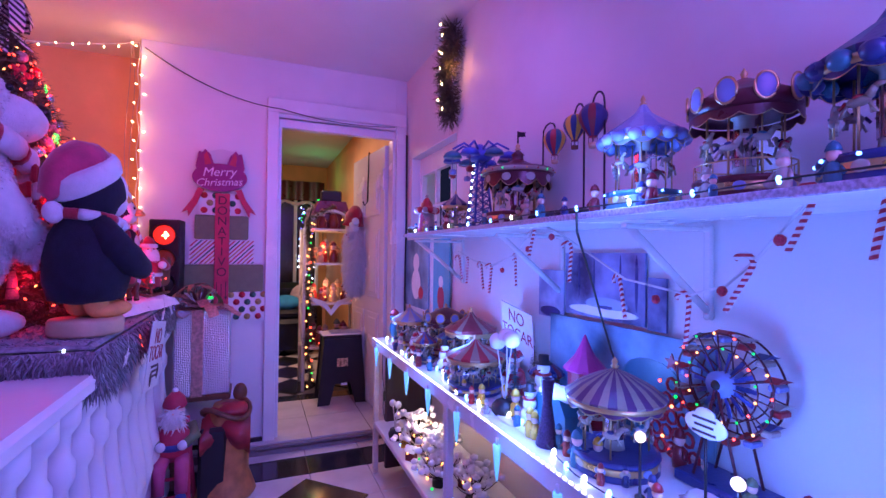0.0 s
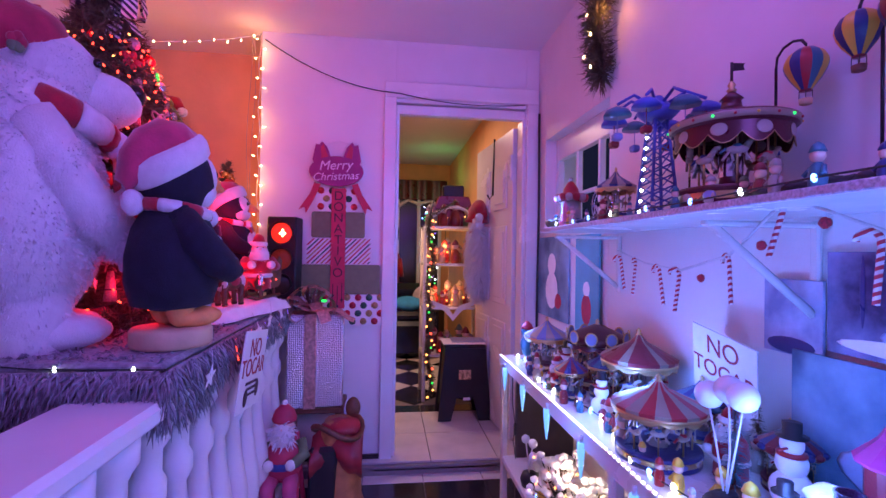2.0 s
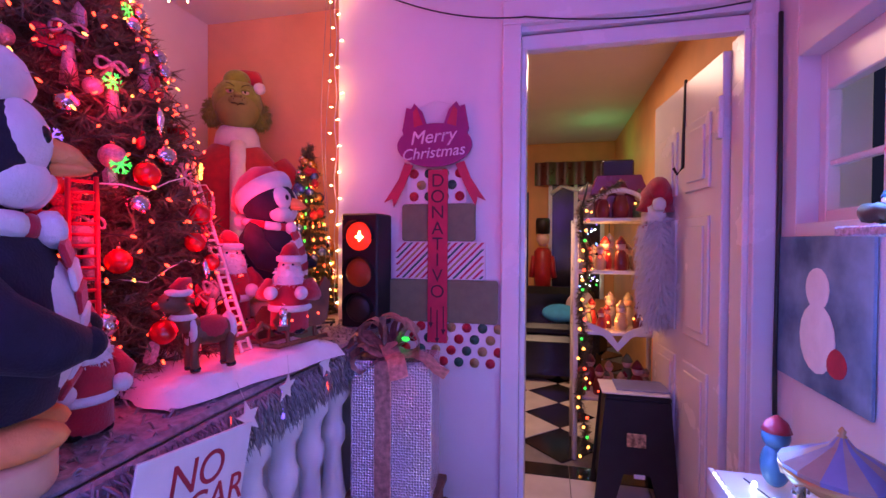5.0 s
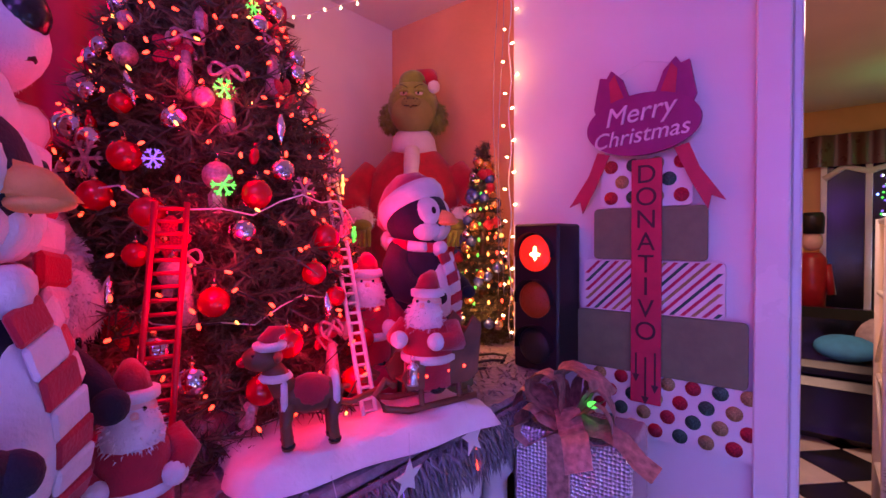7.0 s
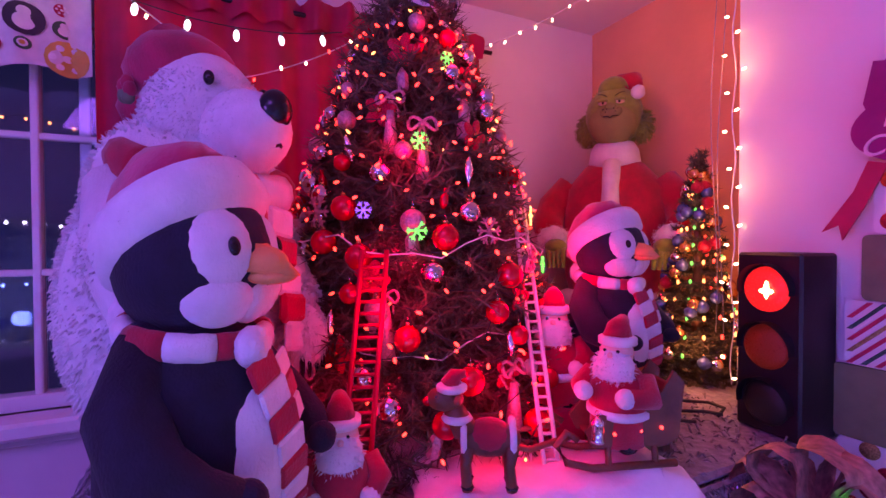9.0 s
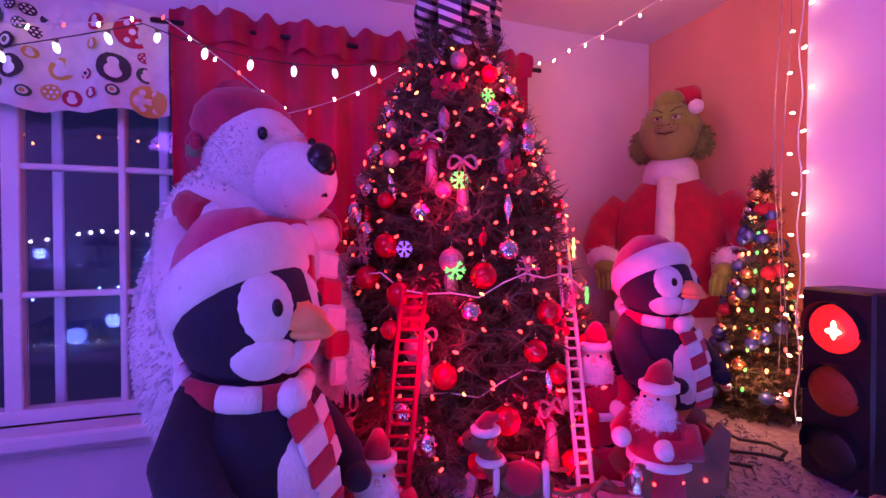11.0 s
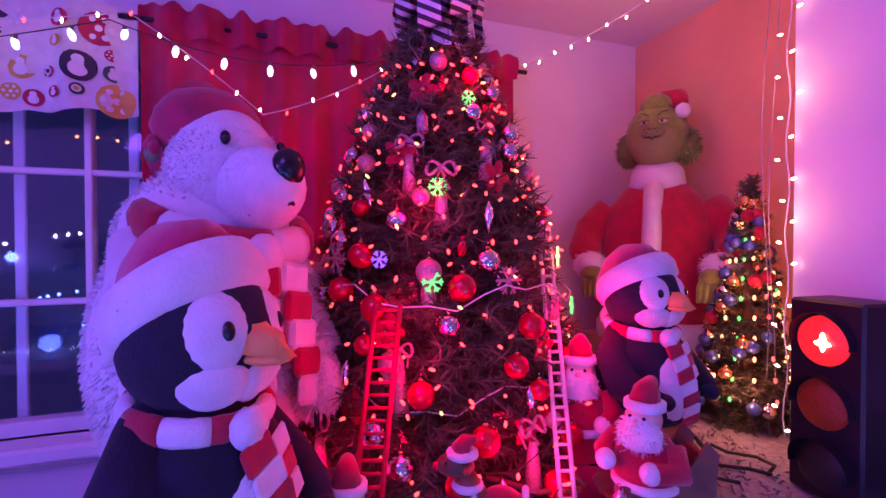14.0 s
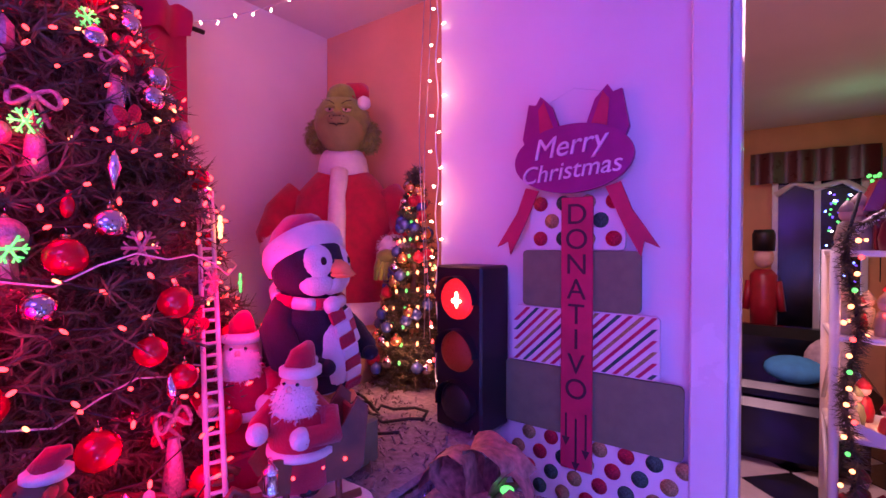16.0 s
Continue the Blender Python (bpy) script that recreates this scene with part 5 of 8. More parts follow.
for y in (-0.06, 0.06):
    part("print", B().ell((0.0032, y, -0.075), (0.001, 0.022, 0.028), segs=12, rings=8), DARKLET, note)
star = [(math.cos(radians(90 + 36 * i)) * (0.036 if i % 2 == 0 else 0.016), math.sin(radians(90 + 36 * i)) * (0.036 if i % 2 == 0 else 0.016)) for i in range(10)]
for y, z, a in ((1.70, 0.91, 10), (2.16, 0.95, -15), (2.30, 0.97, 8), (2.49, 0.975, -10)):
    st = thing("star_tag", "white star-shaped cut-out hanging on the grey fringe", "star", pose(-0.302, y, z, a, 0, 90), group="stars on the fringe")
    part("star", B().prism(star[::-1], -0.001, 0.001), CARDW, st)
    part("thread", B().tube([(0, 0, 0.036), (0.004, 0.012, 0.075)], 0.0008, 0, 4), WIREW, st)

# santa toy in its chair and boot-shaped basket, below the gift
toy = thing("santa_chair", "red plastic toy ladder-chair for the sitting elf", "chair", at(-0.275, 2.47, 0.0))
for s in (-1, 1):
    part("leg", B().tube([(s * 0.075, -0.11, 0), (s * 0.05, 0.02, 0.46)], 0.011, 0, 8), CRIM, toy)
    part("leg", B().tube([(s * 0.075, 0.13, 0), (s * 0.05, 0.03, 0.40)], 0.011, 0, 8), CRIM, toy)
for i in range(5):
    part("rung", B().tube([(-0.073 + 0.004 * i, -0.10 + 0.022 * i, 0.05 + 0.075 * i), (0.073 - 0.004 * i, -0.10 + 0.022 * i, 0.05 + 0.075 * i)], 0.008, 0, 6), CRIM, toy)
b = B()
b.lathe([(0.05, 0), (0.075, 0.03), (0.075, 0.12), (0.045, 0.17)], (0, 0.0, 0.28), 18, 0)
b.lathe([(0.077, 0), (0.077, 0.03)], (0, 0, 0.33), 18, 3)
b.ell((0, -0.01, 0.49), (0.045, 0.045, 0.05), 2).ell((0, -0.045, 0.465), (0.05, 0.03, 0.05), 1, None, 14, 10, 0.15)
b.fur((0, -0.045, 0.465), (0.05, 0.03, 0.05), 200, 0.03, 1, 0.004, seed=5)
b.ell((0, -0.058, 0.495), 0.010, 2, None, 8, 6)
b.lathe([(0.048, 0), (0.052, 0.01), (0.04, 0.045), (0.015, 0.07)], (0, 0, 0.515), 18, 0).ell((0, 0, 0.59), 0.014, 1, None, 8, 6)
for s in (-1, 1):
    b.tube([(s * 0.065, 0, 0.43), (s * 0.09, -0.03, 0.38), (s * 0.05, -0.08, 0.36)], [0.028, 0.026, 0.02], 4, 10).ell((s * 0.045, -0.085, 0.36), 0.022, 1, None, 10, 8)
    b.tube([(s * 0.035, -0.02, 0.29), (s * 0.045, -0.10, 0.27), (s * 0.045, -0.115, 0.16)], [0.032, 0.030, 0.026], 5, 10).ell((s * 0.045, -0.14, 0.14), (0.026, 0.045, 0.026), 3, None, 12, 8)
thing("elf_figure", "bearded elf figure in red hat sitting on a red chair", "elf figure", at(-0.275, 2.47, 0.0), b, [CRIM, FURW, SKIN, material("blue_felt", (0.05, 0.09, 0.30), 0.8), OLIVE, material("pink_felt", (0.55, 0.08, 0.20), 0.8)])
sad = thing("boot_basket", "brown leather boot-shaped basket with a red saddle flap", "basket", at(-0.06, 2.60, 0.0))
LEATH = material("tan_leather", (0.42, 0.17, 0.06), 0.45, vary=0.3, scale=15, bump=0.3)
part("body", B().lathe([(0.13, 0), (0.145, 0.02), (0.135, 0.05), (0.11, 0.12), (0.10, 0.30), (0.085, 0.42), (0.06, 0.47)], segs=24), LEATH, sad)
part("front", B().box((-0.055, -0.09, 0.20), (0.13, 0.04, 0.36), 0, 0.018), MATTEK, sad)
part("flap", B().sheet([[(-0.11 + 0.22 * i / 8, -0.02 - 0.10 * math.sin(math.pi * j / 8) - 0.02 * math.cos(i), 0.46 - 0.026 * j - 0.05 * abs(i - 4) / 4 + 0.01 * math.sin(i * 2)) for i in range(9)] for j in range(9)], 0, 0.004).ell((0.02, -0.02, 0.44), (0.09, 0.07, 0.04), segs=14, rings=8, rough=0.25), material("red_leather", (0.30, 0.02, 0.03), 0.4, vary=0.3, scale=12, bump=0.2), sad)
part("rim", B().tube([(0.11 * math.cos(i * 0.3), -0.03 + 0.09 * math.sin(i * 0.3), 0.44 + 0.03 * math.sin(i * 0.6)) for i in range(21)], 0.012, 0, 8, closed=True), WOOD, sad)
part("knob", B().ell((0.06, 0.06, 0.50), (0.035, 0.03, 0.05)), WOOD, sad)

# ---- strings of lights ----
def light_string(name, label, path, n, mats, size=0.006, wire=None, drop=0.012, both=False, cap=None, wr=0.0018):
    path = [Vector(p) for p in path]
    t = thing(name, label, "string lights")
    part("wire", B().tube(path, wr, 0, 5), wire or WIREW, t)
    ln = [0]
    for a, c in zip(path, path[1:]):
        ln.append(ln[-1] + (c - a).length)
    ms = [B().ell((0, 0, 0), (size, size, size * 1.9), segs=8, rings=6).mesh("bulb", q) for q in mats]
    for i in range(n):
        d = ln[-1] * (i + 0.5) / n
        k = max(j for j in range(len(ln) - 1) if ln[j] <= d)
        p = path[k].lerp(path[k + 1], (d - ln[k]) / max(1e-6, ln[k + 1] - ln[k]))
        s = (1 if i % 2 else -1) if both else 0
        q = p + Vector((s * drop * 1.5 * rng.uniform(0.5, 1.2), -0.004 * abs(s), -drop * (0.4 if s else rng.uniform(-0.6, 1.3) if drop < 0.02 else 1)))
        if cap:
            part("socket", B().tube([p, p.lerp(q, 0.55)], size * 0.6, 0, 6), cap, t)
        o = new("bulb", ms[i % len(ms)])
        o.parent = t
        o.matrix_basis = Matrix.Translation(q) @ (pose(0, 0, 0, 0, 78 * s, 0) if s else pose(0, 0, 0, rng.uniform(-20, 20), rng.uniform(-20, 20), 0))
    return t


def sag(a, c, s, n=14):
    a, c = Vector(a), Vector(c)
    return [a.lerp(c, i / n) - Vector((0, 0, s * 4 * (i / n) * (1 - i / n))) for i in range(n + 1)]


G_STAR = glowing("warm_white_bulb", (1.0, 0.66, 0.34), 14)
light_string("column_lights", "warm string lights hanging down the wall's edge", [(-0.577 + 0.006 * math.sin(i * 1.3), 3.098, 2.46 - 0.049 * i) for i in range(30)], 26, [G_STAR], 0.0036, drop=0.016, both=True)
light_string("alcove_lights", "warm string lights slung across the alcove", sag((-0.575, 3.09, 2.45), (-1.40, 2.76, 2.26), 0.05) , 13, [G_STAR], 0.0038)
light_string("curtain_lights", "warm string lights looped along the red curtain", sag((-1.36, 2.30, 2.24), (-1.36, 1.80, 1.97), 0.03) + sag((-1.36, 1.80, 1.97), (-1.38, 1.42, 2.25), -0.01) + sag((-1.38, 1.42, 2.25), (-1.38, 0.50, 2.20), 0.06), 22, [G_STAR, G_STAR, G_RED], 0.0042)
G_C7 = glowing("cool_white_bulb", (0.72, 0.92, 1.0), 3.0)
light_string("bulb_string", "string of fat cool white bulbs under the curtain top", sag((-1.36, 2.16, 2.19), (-1.36, 1.38, 2.21), 0.06) + sag((-1.36, 1.38, 2.21), (-1.36, 0.3, 1.90), 0.02), 14, [G_C7], 0.0095, WIRE, 0.026, cap=OLIVE)
thing("wall_wire", "dark thin wire drooping along the white wall", "wire", None, B().tube(sag((-0.55, 3.10, 2.43), (0.20, 3.075, 2.16), 0.06) + sag((0.20, 3.07, 2.16), (0.95, 3.07, 2.13), 0.03), 0.003, 0, 5), WIRE)

# ---- curtains ----
VAL = material("valance_cloth", (0.72, 0.68, 0.64), 0.8, vary=0.08, scale=30, bump=0.2, fine=300)
val = thing("valance", "white valance printed with red, green and yellow Christmas motifs", "curtain")
fold = lambda y: 0.018 * math.sin(y * 26) + 0.008 * math.sin(y * 61 + 1)
ys = [0.37 + i * 0.02 for i in range(54)]
part("cloth", B().sheet([[(-1.44 + fold(y) * (0.4 + 0.6 * k / 6), y, 2.29 - 0.057 * k + 0.006 * math.sin(y * 40 + k) - (0.01 * math.sin(y * 13) if k == 6 else 0)) for y in ys] for k in range(7)], 0, 0.003), VAL, val)
inks = [material("ink_red", (0.50, 0.03, 0.06), 0.8), material("ink_black", (0.05, 0.04, 0.05), 0.8), material("ink_green", (0.06, 0.13, 0.06), 0.8), material("ink_yellow", (0.65, 0.42, 0.08), 0.8), material("ink_pale", (0.8, 0.78, 0.75), 0.8)]
rd = random.Random(8)
done = []
for i in range(1100):
    y, z, r = rd.uniform(0.42, 1.38), rd.uniform(1.975, 2.25), rd.choice((0.018, 0.026, 0.036, 0.046, 0.052))
    if any((y - a) ** 2 + (z - c) ** 2 < (r + q + 0.002) ** 2 for a, c, q in done):
        continue
    done.append((y, z, r))
    b = B()
    ink = len(done) % 4
    n = 16
    def motif(rad, ang0, m_i, lift, cy=0, cz=0):
        pts = [(-1.44 + fold(y + cy + rad * math.cos(a)) + lift, y + cy + rad * math.cos(a), z + cz + rad * math.sin(a)) for a in (ang0 + 2 * math.pi * j / n for j in range(n))]
        b.add([(-1.44 + fold(y + cy) + lift, y + cy, z + cz)] + pts, [(0, j + 1, (j + 1) % n + 1) for j in range(n)], m_i)
    motif(r, 0, ink, 0.006)
    if len(done) % 3 == 0:
        motif(r * 0.62, 0, 4, 0.009)
        motif(r * 0.35, 0, (ink + 1) % 4, 0.012)
    elif len(done) % 3 == 1:
        for a in range(6):
            motif(r * 0.17, 0, 4, 0.009, r * 0.6 * math.cos(a * 1.047), r * 0.6 * math.sin(a * 1.047))
        motif(r * 0.2, 0, 4, 0.009)
    else:
        motif(r * 0.5, 0, 4, 0.009, 0, -r * 0.2)
        motif(r * 0.32, 0, 4, 0.010, 0, r * 0.4)
    part("print", b, inks, val)
cur = thing("red_curtain", "sheer red curtain with a ruffled top behind the tall tree", "curtain")
RC = material("red_sheer", (0.42, 0.01, 0.05), 0.7, vary=0.25, scale=8, bump=0.15, sheen=0.3)
ys = [1.435 + i * 0.0113 for i in range(118)]
cf = lambda y: 0.020 * math.sin(y * 55) + 0.010 * math.sin(y * 23 + 2)
part("cloth", B().sheet([[(-1.45 + cf(y) * (0.5 + 0.05 * k), y, 2.28 - 0.074 * k) for y in ys] for k in range(19)], 0, 0.003), RC, cur)
part("ruffle", B().sheet([[(-1.425 + cf(y) * 1.2 + 0.01 * math.sin(k), y, 2.310 - 0.025 * k + 0.008 * math.sin(y * 95) * (k == 0) + 0.005 * math.sin(y * 70 + k)) for y in ys] for k in range(5)], 0, 0.004), RC, cur)
part("rod", B().tube([(-1.44, 1.38, 2.26), (-1.44, 2.82, 2.26)], 0.009, 0, 8), MATTEK, cur)

# extra strands, loops and cables by the alcove
light_string("rug_lights", "cool white lights half sunk in the grey cover", [(-1.42 + 0.09 * i, 1.552 + 0.012 * math.sin(i * 1.9), 0.972 + 0.006 * math.sin(i)) for i in range(13)], 7, [G_WHITE], 0.0035, WIRE, 0.0)
light_string("rug_lights", "cool white lights trailing below the grey fringe", [(-1.40 + 0.1 * i, 1.515, 0.86 + 0.03 * math.sin(i * 1.3)) for i in range(10)], 5, [G_WHITE], 0.0032, WIRE, 0.0)
for k in range(2):
    thing("loose_wire", "white wire loop hanging down the wall's edge", "wire", None, B().tube([(-0.605 - 0.02 * k + 0.012 * math.sin(i * 0.7 + k), 3.085, 2.45 - 0.115 * i) for i in range(12)], 0.0012, 0, 5), WIREC)
for k in range(3):
    thing("cable", "dark cable lying across the grey cover", "cable", None, B().tube([(-0.52 - 0.03 * i + 0.03 * math.sin(i * 1.4 + k), 2.95 - 0.05 * k + 0.035 * math.sin(i * 0.9 + 2 * k), 0.992 + 0.02 * abs(math.sin(i * 1.1 + k))) for i in range(11)], 0.0045, 0, 6), WIRE)
for y, mt in ((2.12, G_RED), (2.30, G_VIO), (2.52, G_RED), (2.70, G_VIO), (1.95, G_RED)):
    thing("fringe_light", "tiny coloured light hanging in the grey fringe", "light", at(-0.312, y, 0.90), B().ell((0, 0, 0), (0.005, 0.005, 0.008), segs=6, rings=5).tube([(0, 0, 0.006), (-0.01, 0.01, 0.06)], 0.001, 0, 4), mt, group="lights in the fringe")

# ---- display table and shelf ----
TT = 0.76
tab = thing("display_table", "long white display table with a lower shelf and slim posts", "table")
part("tabletop", B().box((0.875, 1.0, TT - 0.012), (0.35, 3.16, 0.024), 0, 0.004), GLOSSW, tab)
part("edge", B().box((0.695, 1.0, TT - 0.022), (0.012, 3.16, 0.05), 0, 0.003), GLOSSW, tab)
part("lower_shelf", B().box((0.865, 1.0, 0.28), (0.33, 3.1, 0.03), 0, 0.004), GLOSSW, tab)
for y in (2.555, 1.50, 0.50, -0.5):
    part("post", B().box((0.712, y, (TT - 0.04) / 2), (0.028, 0.034, TT - 0.05), 0, 0.004), material("cream_metal", (0.70, 0.66, 0.52), 0.4) if y > 2.5 else GLOSSW, tab)
thing("cabinet", "dark low cabinet end below the display table", "cabinet", None, B().box((0.90, 2.53, 0.36), (0.28, 0.03, 0.66), 0, 0.004), material("dark_board", (0.05, 0.035, 0.04), 0.5))
ICEG = material("pale_glitter", (0.50, 0.46, 0.60), 0.45, metal=0.3, vary=0.35, scale=150, bump=0.6, fine=400)
shelf = thing("wall_shelf", "long white wall shelf with metal brackets above the table", "shelf")
part("board", B().box((0.905, 0.50, 1.337), (0.29, 3.42, 0.016), 0, 0.003), GLOSSW, shelf)
part("edging", B().box((0.757, 0.50, 1.337), (0.006, 3.42, 0.015), 0, 0.002), ICEG, shelf, "pale glittered edging")
for y in (2.12, 1.30, 0.75, 0.10):
    part("bracket", B().box((1.043, y, 1.21), (0.014, 0.022, 0.22)).box((0.91, y, 1.310), (0.25, 0.022, 0.012)).tube([(0.80, y, 1.31), (1.04, y, 1.12)], 0.009, 0, 6), GLOSSW, shelf)
SH = 1.346

strip = thing("led_strip", "white-blue LED strip along the table's front edge", "light strip")
part("tape", B().box((0.690, 1.0, TT + 0.004), (0.010, 3.14, 0.004), 0, 0.001), WIREW, strip)
led = B().box((0, 0, 0), (0.006, 0.008, 0.005), 0, 0.001).mesh("led", glowing("led", (1.0, 0.92, 0.80), 4))
for i in range(150):
    o = new("led", led)
    o.parent = strip
    o.matrix_basis = Matrix.Translation((0.689, -0.52 + i * 0.0205, TT + 0.008))

CREAM, NAVY, TEAL, MAROON = material("cream_enamel", (0.38, 0.34, 0.29), 0.35), material("navy_enamel", (0.03, 0.04, 0.16), 0.3), material("teal_enamel", (0.04, 0.15, 0.22), 0.35), material("maroon_enamel", (0.22, 0.02, 0.03), 0.3)
PALEB, BRASS, ICE = material("pale_blue_enamel", (0.20, 0.26, 0.50), 0.35), material("brass", (0.62, 0.44, 0.20), 0.3, metal=0.8), material("frosted_plastic", (0.34, 0.44, 0.66), 0.25, vary=0.1)
REDE, YELL = material("red_enamel", (0.38, 0.02, 0.03), 0.35), material("yellow_enamel", (0.72, 0.45, 0.06), 0.35)


def horse(b, m, mat=0, trim=1):
    b.ell((0, 0, 0), (0.020, 0.008, 0.009), mat, m, 10, 7).tube([(0.014, 0, 0.004), (0.024, 0, 0.018)], [0.007, 0.005], mat, 7, m).ell((0.029, 0, 0.019), (0.009, 0.004, 0.005), mat, m, 8, 6)
    for x, k in ((-0.014, -0.012), (-0.01, 0.004), (0.012, 0.012), (0.015, 0.002)):
        b.tube([(x, 0.004 * (1 if k > 0 else -1), -0.004), (x + k, 0.004 * (1 if k > 0 else -1), -0.022)], 0.0028, mat, 5, m)
    b.tube([(-0.019, 0, 0.003), (-0.030, 0, -0.006)], 0.003, trim, 5, m).ell((0, 0, 0.007), (0.009, 0.0088, 0.005), trim, m, 8, 6)


def carousel(label, m, r, h, base, roof, poles=7, style="cone", trim=None, glow=None, col=None, n=16):
    """A model carousel: base drum, turning floor, column, poles with horses, roof, finial."""
    trim = trim or BRASS
    t = thing("carousel", label, "carousel", m, group="carousels of the display")
    bh = 0.16 * h
    part("base", B().lathe([(r * 0.96, 0), (r, 0.1 * bh), (r * 0.97, 0.35 * bh), (r * 0.97, 0.75 * bh), (r * 1.02, 0.85 * bh), (r, bh), (r * 0.9, bh)], segs=32), base, t)
    part("base_band", B().lathe([(r * 0.985, 0.38 * bh), (r * 0.992, 0.42 * bh), (r * 0.992, 0.68 * bh), (r * 0.985, 0.72 * bh)], segs=32), trim, t)
    part("column", B().lathe([(r * 0.24, bh), (r * 0.2, bh * 1.6), (r * 0.2, h * 0.58), (r * 0.34, h * 0.62)], segs=12), col or CREAM, t)
    for i in range(poles):
        a = 2 * math.pi * (i + 0.3) / poles
        x, y = r * 0.76 * math.cos(a), r * 0.76 * math.sin(a)
        p = part("pole", B().tube([(x, y, bh), (x, y, h * 0.62)], r * 0.022, 0, 6), trim, t)
        hb = B()
        s = r / 0.10
        horse(hb, Matrix.Translation((x, y, bh + h * (0.20 + 0.05 * (i % 2)))) @ pose(0, 0, 0, 0, 0, math.degrees(a) + 90) @ Matrix.Scale(s * 0.98, 4))
        part("horse", hb, [CREAM if i % 3 else TAN, (REDE, NAVY, TEAL)[i % 3]], p)
    rz = h * 0.60
    # mirrors on the column and painted shields round the base
    mirror = B().box((r * 0.215, 0, h * 0.38), (0.002, r * 0.12, h * 0.26), 0, 0.0006).mesh("mirror", CHROME)
    shields = [B().ell((r * 0.995, 0, bh * 0.55), (r * 0.02, r * 0.13, bh * 0.2), 0, None, 10, 6).mesh("shield", q) for q in (CREAM, PALEB)]
    for name, count, pick in (("mirror", 8, [mirror]), ("shield", 12, shields)):
        for i in range(count):
            o = new(name, pick[i % len(pick)])
            o.parent = t
            o.matrix_basis = pose(0, 0, 0, 0, 0, 360 * i / count)
    # scalloped valance hanging from the roof's rim
    w = 96
    drop = 0.075 if style != "drum" else 0.16
    part("valance", B().sheet([[(r * 1.07 * math.cos(2 * math.pi * i / w), r * 1.07 * math.sin(2 * math.pi * i / w), rz - h * drop * k / 3 * (0.55 + 0.45 * abs(math.sin(math.pi * i * 12 / w)))) for i in range(w + 1)] for k in range(4)]), roof[0] if style != "cone" else trim, t)
    part("valance_cord", B().tube([(r * 1.075 * math.cos(2 * math.pi * i / w), r * 1.075 * math.sin(2 * math.pi * i / w), rz - h * drop * (0.55 + 0.45 * abs(math.sin(math.pi * i * 12 / w)))) for i in range(w)], r * 0.012, 0, 4, closed=True), trim, t)
    if style == "drum":
        part("roof_panel", B().lathe([(r * 1.06, rz - 0.01 * h), (r * 1.14, rz), (r * 1.16, rz + 0.06 * h), (r * 1.08, rz + 0.075 * h), (r * 0.62, rz + 0.11 * h), (r * 0.28, rz + 0.17 * h), (r * 0.2, rz + 0.18 * h), (r * 0.17, rz + 0.24 * h), (r * 0.22, rz + 0.25 * h), (r * 0.05, rz + 0.31 * h)], segs=40), roof[0], t)
        part("roof_rim", B().lathe([(r * 1.145, rz + 0.008 * h), (r * 1.168, rz + 0.012 * h), (r * 1.178, rz + 0.05 * h), (r * 1.16, rz + 0.056 * h)], segs=40, cap=False), TAN, t)
        for i in range(20):
            a = 2 * math.pi * i / 20
            part("light", B().ell((r * 1.178 * math.cos(a), r * 1.178 * math.sin(a), rz + 0.031 * h), r * 0.03, segs=7, rings=5), (G_GREEN, REDE, YELL, REDE)[i % 4], t)
        for i in range(9):
            a = 2 * math.pi * (i + 0.5) / 9
            part("medallion", B().ell((0, 0, 0), (r * 0.15, r * 0.02, h * 0.045), 0, None, 16, 8), CREAM, t, m=Matrix.Translation((r * 1.075 * math.cos(a), r * 1.075 * math.sin(a), rz - 0.06 * h)) @ pose(0, 0, 0, 0, 0, math.degrees(a) + 90))
    elif style in ("cone", "scallop", "dome"):
        for i in range(n):
                b = B()
                mt = roof[i % len(roof)]
                a0, a1 = 2 * math.pi * i / n, 2 * math.pi * (i + 1) / n
                ring = []
                for rr_, zz in ((1.10, -0.01), (1.15, 0.03), (0.80, 0.125), (0.40, 0.20), (0.05, 0.25)) if style == "dome" else ((1.10, 0.0), (1.13, 0.05), (0.62, 0.155), (0.25, 0.235), (0.05, 0.33)):
                    ring.append((r * rr_, rz + h * zz))
                vs = [(q * math.cos(a), q * math.sin(a), z) for q, z in ring for a in (a0, a1)]
                b.add(vs, [(2 * k, 2 * k + 1, 2 * k + 3, 2 * k + 2) for k in range(4)], 0, False)
                if style == "scallop":
                    am = (a0 + a1) / 2
                    b.ell((r * 1.10 * math.cos(am), r * 1.10 * math.sin(am), rz), (r * 0.2, r * 0.2, h * 0.05), 0, None, 8, 6)
                part("roof_panel", b, mt, t)
        part("roof_rim", B().lathe([(r * 1.04, rz - 0.035 * h), (r * 1.12, rz - 0.03 * h), (r * 1.13, rz + 0.01 * h), (r * 1.05, rz + 0.012 * h)], segs=32, cap=False), trim, t)
    else:
        part("roof_panel", B().lathe([(r * 0.98, rz), (r * 1.08, rz + 0.02 * h), (r * 1.08, rz + 0.10 * h), (r * 0.98, rz + 0.12 * h), (r * 0.55, rz + 0.20 * h), (r * 0.12, rz + 0.27 * h)], segs=32), roof[0], t)
